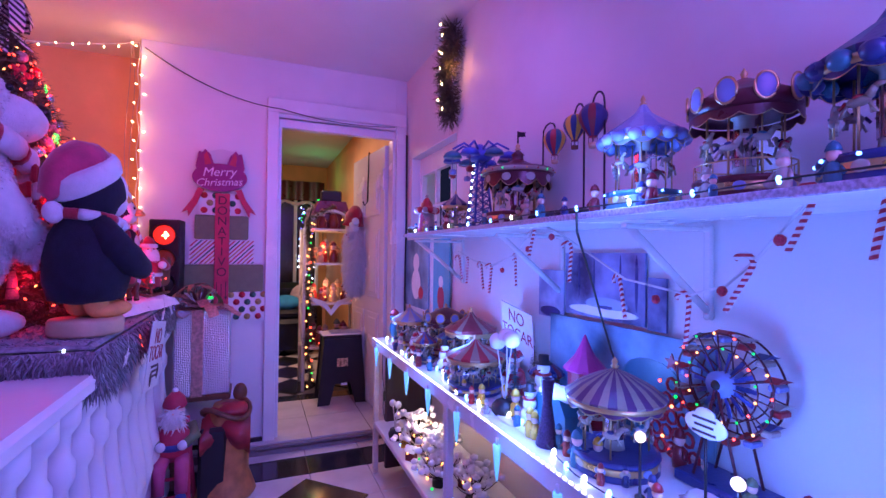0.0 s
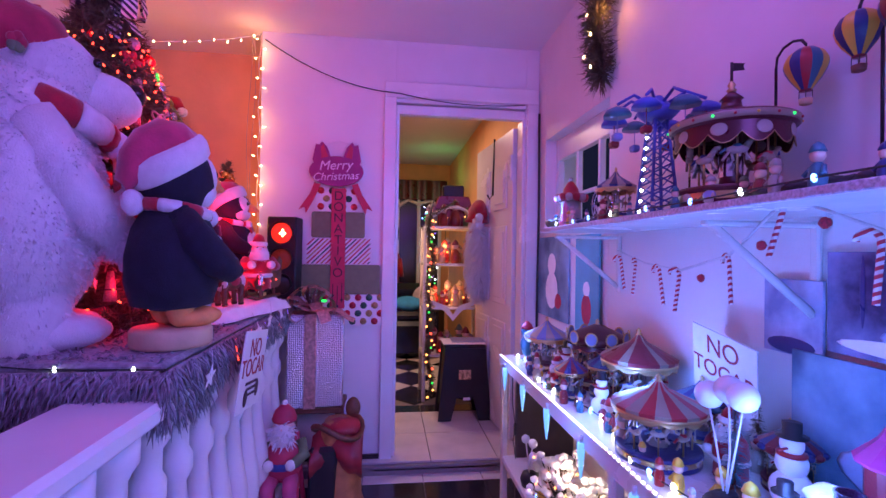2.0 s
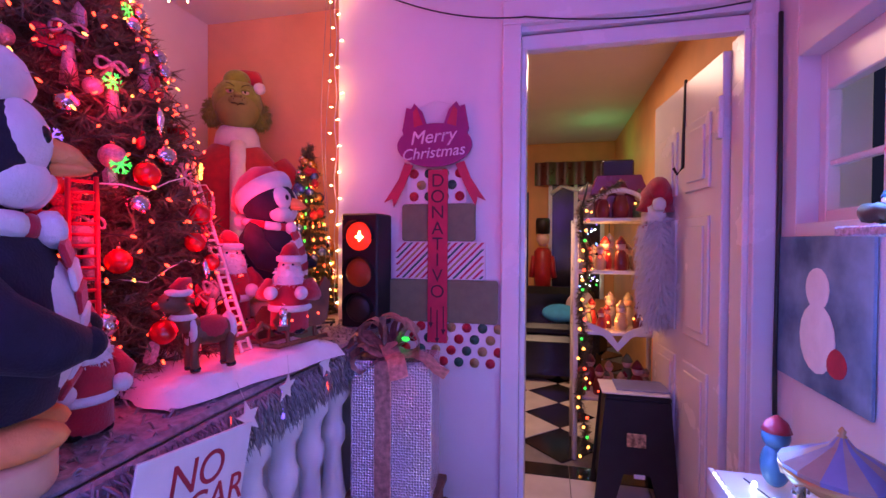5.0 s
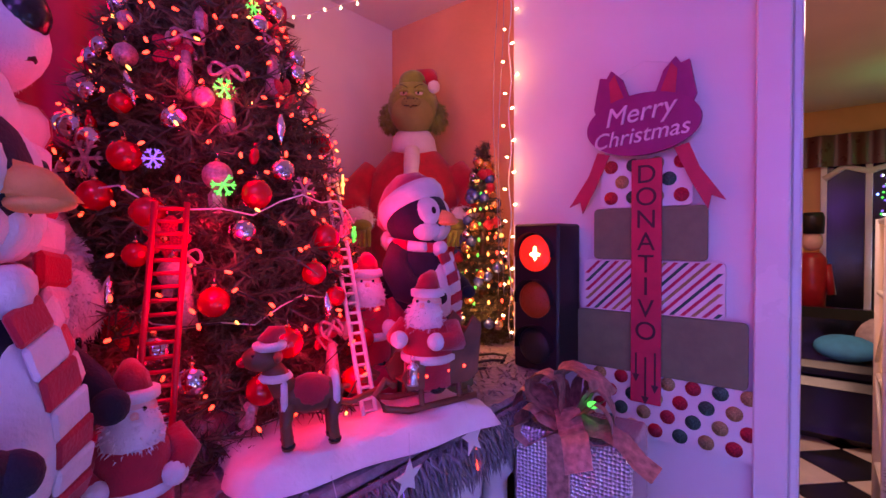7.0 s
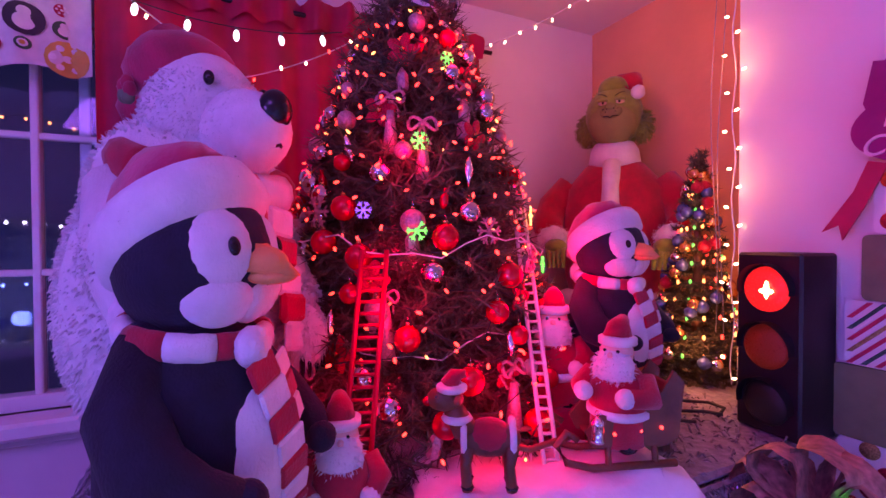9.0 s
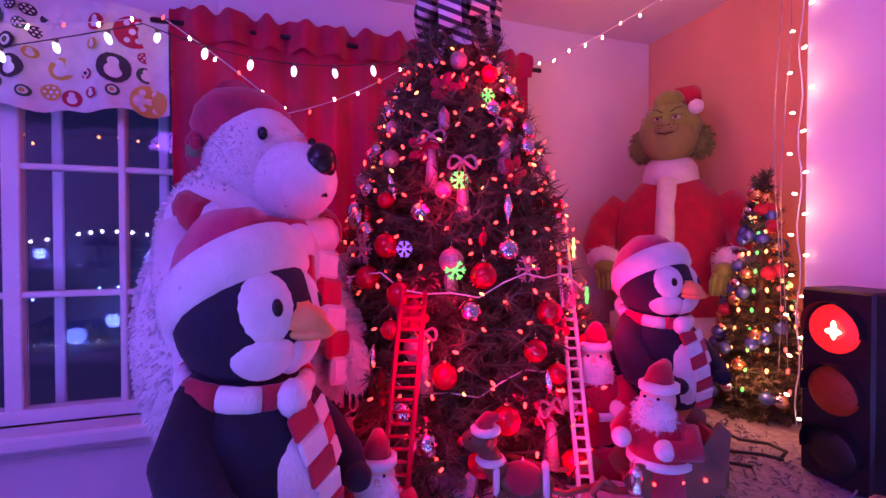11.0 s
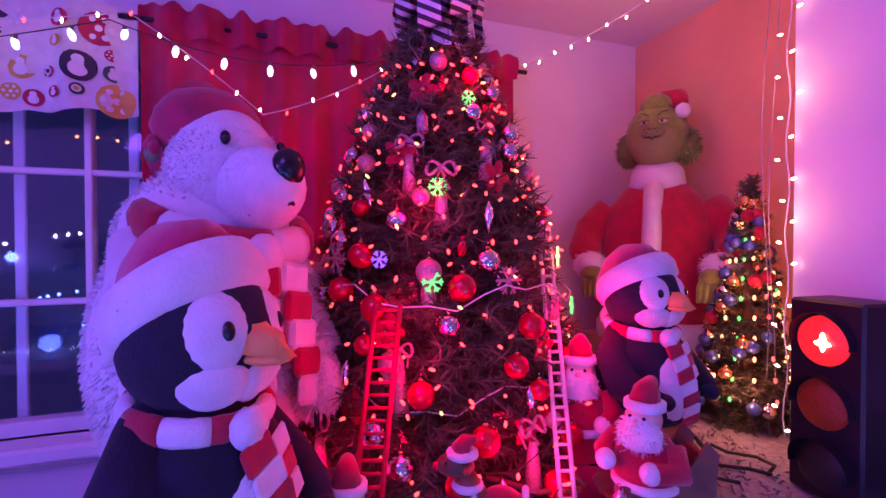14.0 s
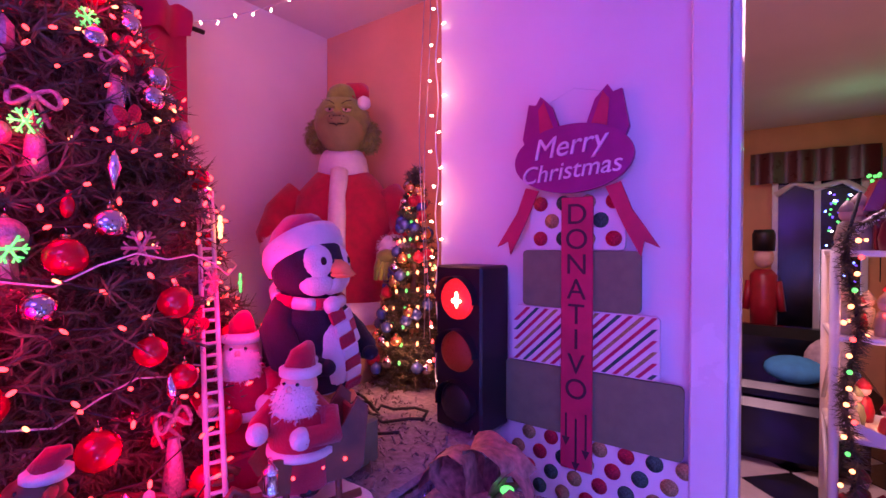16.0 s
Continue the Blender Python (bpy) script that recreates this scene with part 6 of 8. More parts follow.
        for i in range(10):
            a = 2 * math.pi * (i + 0.5) / 10
            q = part("medallion", B().ell((0, 0, 0), (r * 0.20, r * 0.035, h * 0.085), 0, None, 16, 10), roof[1], t, m=Matrix.Translation((r * 1.10 * math.cos(a), r * 1.10 * math.sin(a), rz + 0.11 * h)) @ pose(0, 0, 0, 0, 0, math.degrees(a) + 90))
            part("medallion_rim", B().tube([(r * 0.20 * math.cos(k * 0.393), 0, h * 0.085 * math.sin(k * 0.393)) for k in range(16)], r * 0.03, 0, 6, closed=True), trim, q)
        part("fence", B().tube([(r * 0.97 * math.cos(k * 0.2), r * 0.97 * math.sin(k * 0.2), bh + 0.10 * h) for k in range(32)], r * 0.018, 0, 5, closed=True), trim, t)
        for k in range(20):
            part("baluster", B().tube([(r * 0.97 * math.cos(k * 0.314), r * 0.97 * math.sin(k * 0.314), bh), (r * 0.97 * math.cos(k * 0.314), r * 0.97 * math.sin(k * 0.314), bh + 0.10 * h)], r * 0.014, 0, 4), trim, t)
    part("finial", B().lathe([(r * 0.06, 0), (r * 0.10, 0.02 * h), (r * 0.05, 0.035 * h), (r * 0.08, 0.06 * h), (0.001, 0.10 * h)], (0, 0, h * 0.90 if style not in ("gold", "dome") else h * 0.85), 10), trim, t)
    if glow:
        for i in range(10):
            a = 2 * math.pi * i / 10
            part("light", B().ell((r * 1.03 * math.cos(a), r * 1.03 * math.sin(a), bh * 0.9 if glow[1] == "base" else rz), r * 0.035, segs=6, rings=5), glow[0], t)
    return t


DARKM, TAN, PLUM = material("dark_wine_enamel", (0.09, 0.012, 0.02), 0.3), material("tan_enamel", (0.30, 0.24, 0.17), 0.4), material("plum_enamel", (0.10, 0.03, 0.10), 0.35)
# table: model carousels
carousel("small carousel with a striped blue and white roof", at(0.83, 2.32, TT), 0.085, 0.22, DARKM, [PALEB, CREAM], 7, "cone", glow=(G_WHITE, "roof"))
carousel("dark carousel with medallions round its roof on the display table", at(0.93, 2.06, TT), 0.10, 0.26, DARKM, [DARKM, PALEB], 7, "gold")
carousel("carousel with a dark red and cream tent roof on the table", at(0.93, 1.78, TT), 0.10, 0.26, DARKM, [MAROON, MAROON, TAN, MAROON], 7, "cone", n=24)
carousel("low carousel with a red and cream striped tent roof", at(0.80, 1.47, TT), 0.095, 0.20, NAVY, [REDE, TAN], 8, "cone", n=20)
carousel("carousel with a brown and cream striped parasol roof", at(0.845, 0.835, TT), 0.098, 0.265, NAVY, [PLUM, TAN], 7, "dome", n=36)
carousel("tiny dark carousel squeezed among the others", at(0.775, 1.93, TT), 0.05, 0.15, NAVY, [NAVY, MAROON], 6, "cone")
carousel("tiny plum-roofed carousel near the table's end", at(0.99, 2.30, TT), 0.06, 0.19, MAROON, [MAROON, NAVY], 6, "scallop")
carousel("dim carousel with a dark scalloped roof near the wall", at(0.98, 1.56, TT), 0.065, 0.17, NAVY, [NAVY, TEAL], 6, "scallop")
carousel("small navy carousel with a teal roof behind the tent ones", at(0.90, 1.93, TT), 0.055, 0.17, NAVY, [NAVY, TEAL], 6, "cone")
carousel("small dark red carousel by the wall behind the brush trees", at(0.985, 1.30, TT), 0.05, 0.15, DARKM, [MAROON, NAVY], 6, "scallop")
carousel("squat dark carousel beyond the parasol one", at(0.93, 0.02, TT), 0.10, 0.22, NAVY, [TEAL, NAVY], 7, "cone")
# shelf: larger model carousels
carousel("dark red carousel with a flag and coloured lights on the shelf", at(0.915, 1.385, SH), 0.108, 0.295, DARKM, [DARKM, WOOD], 8, "drum", trim=BRASS, col=DARKM)
carousel("pale blue carousel with a scalloped roof and lit base", at(0.875, 0.785, SH), 0.079, 0.265, TEAL, [PALEB, ICE], 7, "scallop", glow=(G_BLUE, "base"))
carousel("large dark carousel crowned with medallions and a brass fence", at(0.905, 0.575, SH), 0.084, 0.265, DARKM, [DARKM, PALEB], 8, "gold")
carousel("dark carousel with a plain round canopy on the shelf", at(0.91, 0.36, SH), 0.088, 0.29, NAVY, [NAVY, TEAL], 7, "scallop", glow=(G_BLUE, "base"))
carousel("small blue-roofed carousel on the shelf by the window", at(0.875, 1.83, SH), 0.056, 0.18, NAVY, [NAVY, CREAM], 6, "cone")
fl = thing("flag_finial", "small dark flag on the carousel's roof", "flag", at(0.915, 1.385, SH + 0.290))
part("staff", B().tube([(0, 0, 0), (0, 0, 0.045)], 0.003, 0, 6), MATTEK, fl)
part("flag", B().prism([(0, 0.025), (0.032, 0.030), (0.028, 0.038), (0.032, 0.045), (0, 0.043)], -0.001, 0.001), MATTEK, fl)

# red-topped kiosk, little white wheel
k = thing("toy_kiosk", "toy kiosk with a red cone roof and scalloped awning", "toy kiosk", at(0.85, 2.13, SH))
part("base", B().lathe([(0.05, 0), (0.052, 0.03), (0.045, 0.034)], segs=18), NAVY, k)
part("body", B().lathe([(0.040, 0.034), (0.036, 0.10)], segs=12), CREAM, k)
for i in range(12):
    part("awning", B().ell((0.052 * math.cos(i * 0.524), 0.052 * math.sin(i * 0.524), 0.115), (0.015, 0.015, 0.016), segs=8, rings=6), REDE if i % 2 else CREAM, k)
part("roof", B().lathe([(0.055, 0.125), (0.03, 0.135), (0.028, 0.15), (0.012, 0.175), (0.003, 0.18)], segs=18), REDE, k)
part("ball", B().ell((0, 0, 0.187), 0.009, segs=10, rings=8), CREAM, k)
thing("toy_tree", "tiny pink striped cone tree beside the kiosk", "toy tree", at(0.80, 2.06, SH), B().lathe([(0.022, 0), (0.024, 0.02), (0.016, 0.022), (0.018, 0.045), (0.010, 0.047), (0.012, 0.07), (0.001, 0.10)], segs=14), material("pink_enamel", (0.65, 0.20, 0.28), 0.4))
thing("wreath", "dark green little wreath on the shelf", "wreath", at(0.80, 2.15, SH + 0.015), B().tube([(0.03 * math.cos(i * 0.4), 0.03 * math.sin(i * 0.4), 0.006 * (i % 2)) for i in range(16)], 0.013, 0, 7, closed=True), NEEDLE)


def big_wheel(label, m, r, gondolas, mat, lights, hub, high=0):
    """A toy ferris wheel in the y-z plane, standing at z = 0."""
    t = thing("ferris_wheel", label, "ferris wheel", m)
    cz = high or r * 1.22
    for x in (-0.02, 0.02):
        part("rim", B().tube([(x, r * math.cos(i * 2 * math.pi / 36), cz + r * math.sin(i * 2 * math.pi / 36)) for i in range(36)], r * 0.022, 0, 6, closed=True), mat, t)
        part("inner_rim", B().tube([(x, r * 0.72 * math.cos(i * 2 * math.pi / 28), cz + r * 0.72 * math.sin(i * 2 * math.pi / 28)) for i in range(28)], r * 0.016, 0, 5, closed=True), mat, t)
    for i in range(gondolas):
        a = 2 * math.pi * i / gondolas + 0.15
        c, s = math.cos(a), math.sin(a)
        part("spoke", B().tube([(-0.02, 0, cz), (-0.02, r * c, cz + r * s)], r * 0.015, 0, 5).tube([(0.02, 0, cz), (0.02, r * c, cz + r * s)], r * 0.015, 0, 5), mat, t)
        g = part("gondola", B().box((0, r * c, cz + r * s - r * 0.13), (0.034, r * 0.20, r * 0.12), 0, 0.003), (PALEB, REDE, CREAM)[i % 3], t)
        part("roof", B().prism([(-0.024, 0), (0.024, 0), (0, r * 0.07)], -r * 0.12, r * 0.12, 0, Matrix.Translation((0, r * c, cz + r * s - 0.002))), (REDE, CREAM, NAVY)[i % 3], g)
    if lights:
        for i in range(30):
            a = 2 * math.pi * i / 30
            part("light", B().ell((-0.026, r * (1.0 if i % 2 else 0.72) * math.cos(a), cz + r * (1.0 if i % 2 else 0.72) * math.sin(a)), 0.0027, segs=6, rings=5), lights[i % len(lights)], t)
    part("hub", B().lathe([(r * hub, -0.03), (r * hub, 0.03)], segs=20, m=Matrix.Translation((0, 0, cz)) @ pose(0, 0, 0, 0, 90, 0)).lathe([(r * hub * 0.5, -0.036), (r * hub * 0.5, 0.036)], segs=16, m=Matrix.Translation((0, 0, cz)) @ pose(0, 0, 0, 0, 90, 0)), PALEB if lights else MATTEK, t)
    if lights:
        part("boss", B().lathe([(r * 0.06, -0.042), (r * 0.10, -0.036), (r * 0.10, 0.036)], segs=14, m=Matrix.Translation((0, 0, cz)) @ pose(0, 0, 0, 0, 90, 0)), MATTEK, t)
        for i in range(gondolas):
            a = 360 * i / gondolas
            part("blade", B().box((-0.012, r * 0.45, 0), (0.003, r * 0.40, r * 0.085), 0, 0.001), (TOWERB, NAVY)[i % 2], t, m=pose(0, 0, cz, a, 0, 0))
    for s in (-1, 1):
        for x in (-0.034, 0.034):
            part("leg", B().tube([(x, s * r * 0.55, 0), (x, 0, cz)], r * 0.03, 0, 6), mat, t)
    part("base", B().box((0, 0, 0.012), (0.10, r * 1.7, 0.024), 0, 0.004), NAVY, t)
    return t


MULTI = [G_RED, G_WARM, G_GREEN]
TOWERB = material("royal_blue_enamel", (0.05, 0.08, 0.30), 0.35)
big_wheel("big toy ferris wheel with coloured lights on its dark rim", at(0.975, 0.655, TT), 0.104, 14, DARKM, MULTI, 0.26, 0.225)
pl = thing("plaque", "white shaped plaque with unreadable writing before the big wheel", "plaque", at(0.865, 0.62, TT + 0.165))
part("board", B().ell((0, 0, 0), (0.004, 0.045, 0.024), segs=16, rings=10).ell((0, 0, 0.02), (0.004, 0.022, 0.014), segs=12, rings=8), CARDW, pl)
for i in range(3):
    part("print", B().box((-0.0042, 0, 0.013 - 0.013 * i), (0.001, 0.05 - 0.01 * (i % 2), 0.005), 0, 0.0002), DARKLET, pl)
part("stake", B().tube([(0.002, 0, -0.02), (0.002, 0, -0.165)], 0.003, 0, 5), MATTEK, pl)
big_wheel("tiny white toy ferris wheel on the shelf", at(0.90, 1.95, SH), 0.060, 8, WIREW, None, 0.15)

# swing tower
TOWER = material("blue_enamel", (0.05, 0.09, 0.42), 0.35)
tw = thing("swing_tower", "blue lattice swing tower with umbrella seats and white lamps", "swing ride", at(0.885, 1.62, SH, 0, 1.12))
for i in range(4):
    a = math.pi / 4 + i * math.pi / 2
    part("leg", B().tube([(0.05 * math.cos(a), 0.05 * math.sin(a), 0), (0.022 * math.cos(a), 0.022 * math.sin(a), 0.24)], 0.004, 0, 5), TOWER, tw)
    c = a + math.pi / 2
    for j in range(9):
        q0, q1 = 0.05 - 0.028 * j / 9, 0.05 - 0.028 * (j + 1) / 9
        z0, z1 = 0.24 * j / 9, 0.24 * (j + 1) / 9
        part("lattice", B().tube([(q0 * math.cos(a), q0 * math.sin(a), z0), (q1 * math.cos(c), q1 * math.sin(c), z1)], 0.002, 0, 4).tube([(q0 * math.cos(c), q0 * math.sin(c), z0), (q1 * math.cos(a), q1 * math.sin(a), z1)], 0.002, 0, 4), TOWER, tw)
for j in range(9):
    part("lamp", B().ell((-0.046 + 0.024 * j / 9, 0, 0.015 + 0.026 * j), (0.003, 0.006, 0.004), segs=8, rings=5), G_WHITE, tw)
part("head", B().lathe([(0.03, 0), (0.05, 0.02), (0.03, 0.035), (0.01, 0.06)], (0, 0, 0.24), 16), TOWER, tw)
for i in range(8):
    a = 2 * math.pi * i / 8
    x, y = 0.105 * math.cos(a), 0.105 * math.sin(a)
    arm = part("arm", B().tube([(0, 0, 0.27), (x * 0.6, y * 0.6, 0.30), (x, y, 0.275)], 0.004, 0, 5), TOWER, tw)
    part("canopy", B().lathe([(0.034, 0), (0.026, 0.014), (0.012, 0.022), (0.002, 0.025)], (x, y, 0.245), 14, flute=0.06, waves=8), (TEAL, TOWER)[i % 2], arm)
    part("seat", B().box((x, y, 0.195), (0.022, 0.022, 0.018), 0, 0.004).tube([(x, y, 0.20), (x, y, 0.248)], 0.0012, 0, 4), (PALEB, MAROON)[i % 2], arm)


# hanging model balloons
def balloon(label, x, y, z, r, mats, hook):
    t = thing("hot_air_balloon", label, "toy balloon", at(x, y, z), group="model balloons")
    n = 12
    prof = [(0.05, 1.0), (0.45, 0.9), (0.80, 0.62), (0.98, 0.25), (1.0, 0.0), (0.92, -0.3), (0.70, -0.72), (0.42, -1.1), (0.28, -1.3)]
    for i in range(n):
        a0, a1 = 2 * math.pi * i / n, 2 * math.pi * (i + 1) / n
        vs = [(q * r * math.cos(a), q * r * math.sin(a), w * r) for q, w in prof for a in (a0, (a0 + a1) / 2, a1)]
        part("gore", B().add(vs, [(3 * j + e, 3 * j + 3 + e, 3 * j + 4 + e, 3 * j + 1 + e) for j in range(len(prof) - 1) for e in (0, 1)], 0, True), mats[i % len(mats)], t)
    part("collar", B().lathe([(0.27 * r, -1.38 * r), (0.30 * r, -1.34 * r), (0.28 * r, -1.28 * r)], segs=12), MAROON, t)
    bk = part("basket", B().lathe([(0.24 * r, -2.1 * r), (0.30 * r, -2.06 * r), (0.33 * r, -1.78 * r), (0.28 * r, -1.78 * r)], segs=12), PINE if len(mats) > 2 else WOOD, t)
    for i in range(4):
        a = math.pi / 4 + i * math.pi / 2
        part("rope", B().tube([(0.28 * r * math.cos(a), 0.28 * r * math.sin(a), -1.35 * r), (0.29 * r * math.cos(a), 0.29 * r * math.sin(a), -1.8 * r)], 0.001, 0, 4), WIRE, bk)
    hk = thing("hook_stand", "thin dark wire stand holding up a model balloon", "stand", at(x, y, SH))
    top = z - SH + r
    pts = [(0.012, hook, 0), (0.012, hook, top - 0.01)] + [(0.012 - 0.012 * q, hook * (0.5 + 0.5 * math.cos(math.pi * q)), top + 0.03 * math.sin(math.pi * q)) for q in (0.15, 0.35, 0.55, 0.75, 0.92)] + [(0, 0, top)]
    part("rod", B().tube(pts, 0.003, 0, 6), MATTEK, hk)
    part("foot", B().lathe([(0.03, 0), (0.03, 0.005), (0.01, 0.008)], (0.012, hook, 0), 14), MATTEK, hk)


balloon("toy balloon striped green, yellow, blue and red", 0.995, 1.28, 1.635, 0.038, [TEAL, YELL, NAVY, REDE], 0.085)
balloon("toy balloon striped yellow and dark blue", 0.99, 1.17, 1.655, 0.036, [YELL, NAVY], -0.03)
balloon("toy balloon striped dark red and navy", 0.985, 1.08, 1.655, 0.043, [MAROON, NAVY, MAROON, NAVY, NAVY], -0.035)

# low scenery on the shelf: rails, tiny houses and figures
b = B()
for i in range(12):
    b.ell((0.86 + 0.03 * math.sin(i * 2.1), 0.96 + 0.02 * i, SH + 0.008), (0.04, 0.03, 0.014), 0, None, 10, 7, 0.3)
thing("toy_hill", "dark low toy hill with rails on the shelf", "toy scenery", None, b, MATTEK)


def little_figure(x, y, z, c1, c2, s=1.0):
    b = B()
    b.lathe([(0.009, 0), (0.010, 0.012), (0.008, 0.026), (0.004, 0.03)], (0, 0, 0), 10, 0).ell((0, 0, 0.037), 0.008, 1, None, 8, 6).lathe([(0.009, 0), (0.006, 0.008), (0.001, 0.012)], (0, 0, 0.042), 8, 0)
    for q in (-1, 1):
        b.tube([(0, q * 0.008, 0.025), (-0.006, q * 0.013, 0.015)], 0.003, 0, 5)
    thing("tiny_figure", "tiny painted figure standing among the models", "toy figure", at(x, y, z, 0, s), b, [c1, c2], group="tiny figures")


fr = random.Random(21)
cols = [REDE, CREAM, NAVY, TEAL, OLIVE, YELL, MAROON]
for i in range(26):
    little_figure(fr.uniform(0.78, 0.84), 0.30 + 1.95 * i / 26 + fr.uniform(-0.02, 0.02), SH, fr.choice(cols), SKIN, fr.uniform(0.7, 1.4))
for i in range(78):
    y = -0.2 + 2.6 * i / 78 + fr.uniform(-0.03, 0.03)
    little_figure(fr.uniform(0.72, 0.80) if i % 3 else fr.uniform(0.9, 1.0), y, TT, fr.choice(cols), SKIN, fr.uniform(0.8, 1.7))

# snow, tinsel trees, globes and houses on the table
b = B()
for i in range(40):
    b.ell((fr.uniform(0.73, 1.02), fr.uniform(-0.4, 2.45), TT + 0.001), (fr.uniform(0.03, 0.07), fr.uniform(0.04, 0.09), 0.008), 0, None, 12, 6, 0.3)
thing("table_snow", "patches of white cotton snow on the table", "cotton snow", None, b, SNOW, kind="stuff")


def brush_tree(x, y, z, h, mat, label):
    b = B()
    q = random.Random(int(y * 1000))
    for i in range(520):
        k = q.random()
        a = q.uniform(0, 6.283)
        r = h * 0.24 * (1 - k) + 0.004
        p = Vector((0, 0, h * (0.1 + 0.88 * k)))
        d = Vector((math.cos(a) * r, math.sin(a) * r, -0.1 * r))
        u = Vector((-math.sin(a), math.cos(a), 0)) * 0.0014
        b.add([p - u, p + u, p + d], [(0, 1, 2)], 0)
    b.lathe([(h * 0.10, 0), (h * 0.10, h * 0.05), (0.003, h * 0.06), (0.002, h)], (0, 0, 0), 8, 1)
    thing("bottle_brush_tree", label, "toy tree", at(x, y, z), b, [mat, WOOD], group="little brush trees")


TINSEL = material("teal_tinsel", (0.05, 0.22, 0.26), 0.4, vary=0.4, scale=50, bump=0)
brush_tree(0.86, 1.30, TT, 0.19, TINSEL, "teal tinsel bottle-brush tree on the table")
for y, h, x in ((2.2, 0.09, 0.76), (1.95, 0.11, 0.80), (1.83, 0.08, 0.76), (1.62, 0.10, 0.86), (0.40, 0.12, 0.80), (1.40, 0.16, 1.0), (0.15, 0.14, 0.85)):
    brush_tree(x, y, TT, h, NEEDLE, "small dark bottle-brush tree with a snowy foot")
gb = thing("globe_lamp", "cluster of three white globe balls on thin stems", "lamp", at(0.775, 1.22, TT))
part("foot", B().ell((0, 0, 0.02), (0.038, 0.038, 0.03), segs=16, rings=10, rough=0.2), MATTEK, gb)
for y, z, x in ((0.045, 0.215, 0), (0.005, 0.235, 0.01), (-0.04, 0.235, 0.0)):
    st = part("stem", B().tube([(0, 0, 0.03), (x, y * 0.5, 0.12), (x, y, z - 0.02)], 0.002, 0, 5), WIREW, gb)
    part("globe", B().ell((x, y, z), 0.026, segs=18, rings=12), material("white_globe", (0.8, 0.8, 0.82), 0.3, vary=0.02, bump=0), st)
for x, y, h in ((0.785, 0.70, 0.125), (0.785, 0.50, 0.125), (0.78, 0.33, 0.14)):
    lp = thing("toy_street_lamp", "toy street lamp with a warm glowing globe", "toy lamp", at(x, y, TT), group="toy street lamps")
    part("pole", B().lathe([(0.010, 0), (0.010, 0.008), (0.003, 0.012), (0.0025, h - 0.012)], segs=8), MATTEK, lp)
    part("globe", B().ell((0, 0, h), 0.011, segs=14, rings=9), glowing("toy_globe", (1.0, 0.75, 0.55), 1.6), lp)
for x, y, h in ((0.86, 2.18, 0.12), (0.80, 1.76, 0.11), (0.93, 1.24, 0.14), (0.80, 1.12, 0.10)):
    b = B()
    b.ell((0, 0, h * 0.25), h * 0.27, 0, None, 14, 10).ell((0, 0, h * 0.62), h * 0.2, 0, None, 12, 9).ell((0, 0, h * 0.88), h * 0.15, 0, None, 12, 9)
    b.lathe([(h * 0.2, 0), (h * 0.2, h * 0.02), (h * 0.12, h * 0.03), (h * 0.12, h * 0.2)], (0, 0, h * 0.98), 12, 1).tube([(-h * 0.15, -h * 0.08, h * 0.86), (-h * 0.3, -h * 0.1, h * 0.85)], h * 0.02, 2, 5)
    b.lathe([(h * 0.17, 0), (h * 0.19, h * 0.03), (h * 0.17, h * 0.06)], (0, 0, h * 0.72), 12, 2)
    thing("snowman_figure", "little white snowman with a dark hat and red scarf", "snowman", at(x, y, TT), b, [SNOW, MATTEK, REDE], group="snowmen on the table")
for x, y, sc in ((0.90, 1.36, 0.55), (0.76, 2.02, 0.42), (0.95, 1.02, 0.6)):
    santa("santa_figure", "small red santa figure among the models", at(x, y, TT, 180), sc)
tn = thing("toy_tent", "magenta and pale toy circus tent", "toy tent", at(0.945, 1.06, TT))
part("roof", B().lathe([(0.060, 0.16), (0.062, 0.165), (0.030, 0.20), (0.012, 0.235), (0.002, 0.26)], segs=12, smooth=False), material("magenta_enamel", (0.45, 0.03, 0.18), 0.4), tn)
part("wall", B().lathe([(0.046, 0.0), (0.048, 0.16)], segs=12, smooth=False), MAROON, tn)
arch = thing("ice_cave", "blue frosted toy ice cave with an arch", "toy cave", at(0.86, 1.06, TT))
part("cave", B().prism([(-0.075, 0), (-0.075, 0.06), (-0.05, 0.095), (0.0, 0.105), (0.05, 0.10), (0.075, 0.06), (0.075, 0), (0.028, 0), (0.028, 0.04), (0.015, 0.058), (-0.015, 0.058), (-0.028, 0.04), (-0.028, 0)], -0.04, 0.04, 0, pose(0, 0, 0, 0, 0, -90)), TEAL, arch)
part("snow_cap", B().ell((0, 0, 0.10), (0.045, 0.075, 0.018), segs=14, rings=8, rough=0.3), SNOW, arch)
mf = thing("mesh_funnel", "dark glittering mesh funnel lamp beside the parasol carousel", "lamp", at(0.765, 0.985, TT))
part("funnel", B().lathe([(0.028, 0), (0.030, 0.004), (0.020, 0.05), (0.012, 0.11), (0.018, 0.17), (0.014, 0.17), (0.010, 0.11)], segs=14), material("dark_mesh", (0.05, 0.02, 0.07), 0.35, metal=0.5, vary=0.6, scale=300, bump=0.8, fine=400), mf)
part("light", B().ell((0, 0, 0.025), 0.012, segs=10, rings=7), G_WARM, mf)
hs = thing("toy_house", "blue-roofed toy fair booth with tiny lights", "toy house", at(0.92, 0.24, TT))
part("wall", B().box((0, 0, 0.045), (0.12, 0.20, 0.09), 0, 0.004), CREAM, hs)
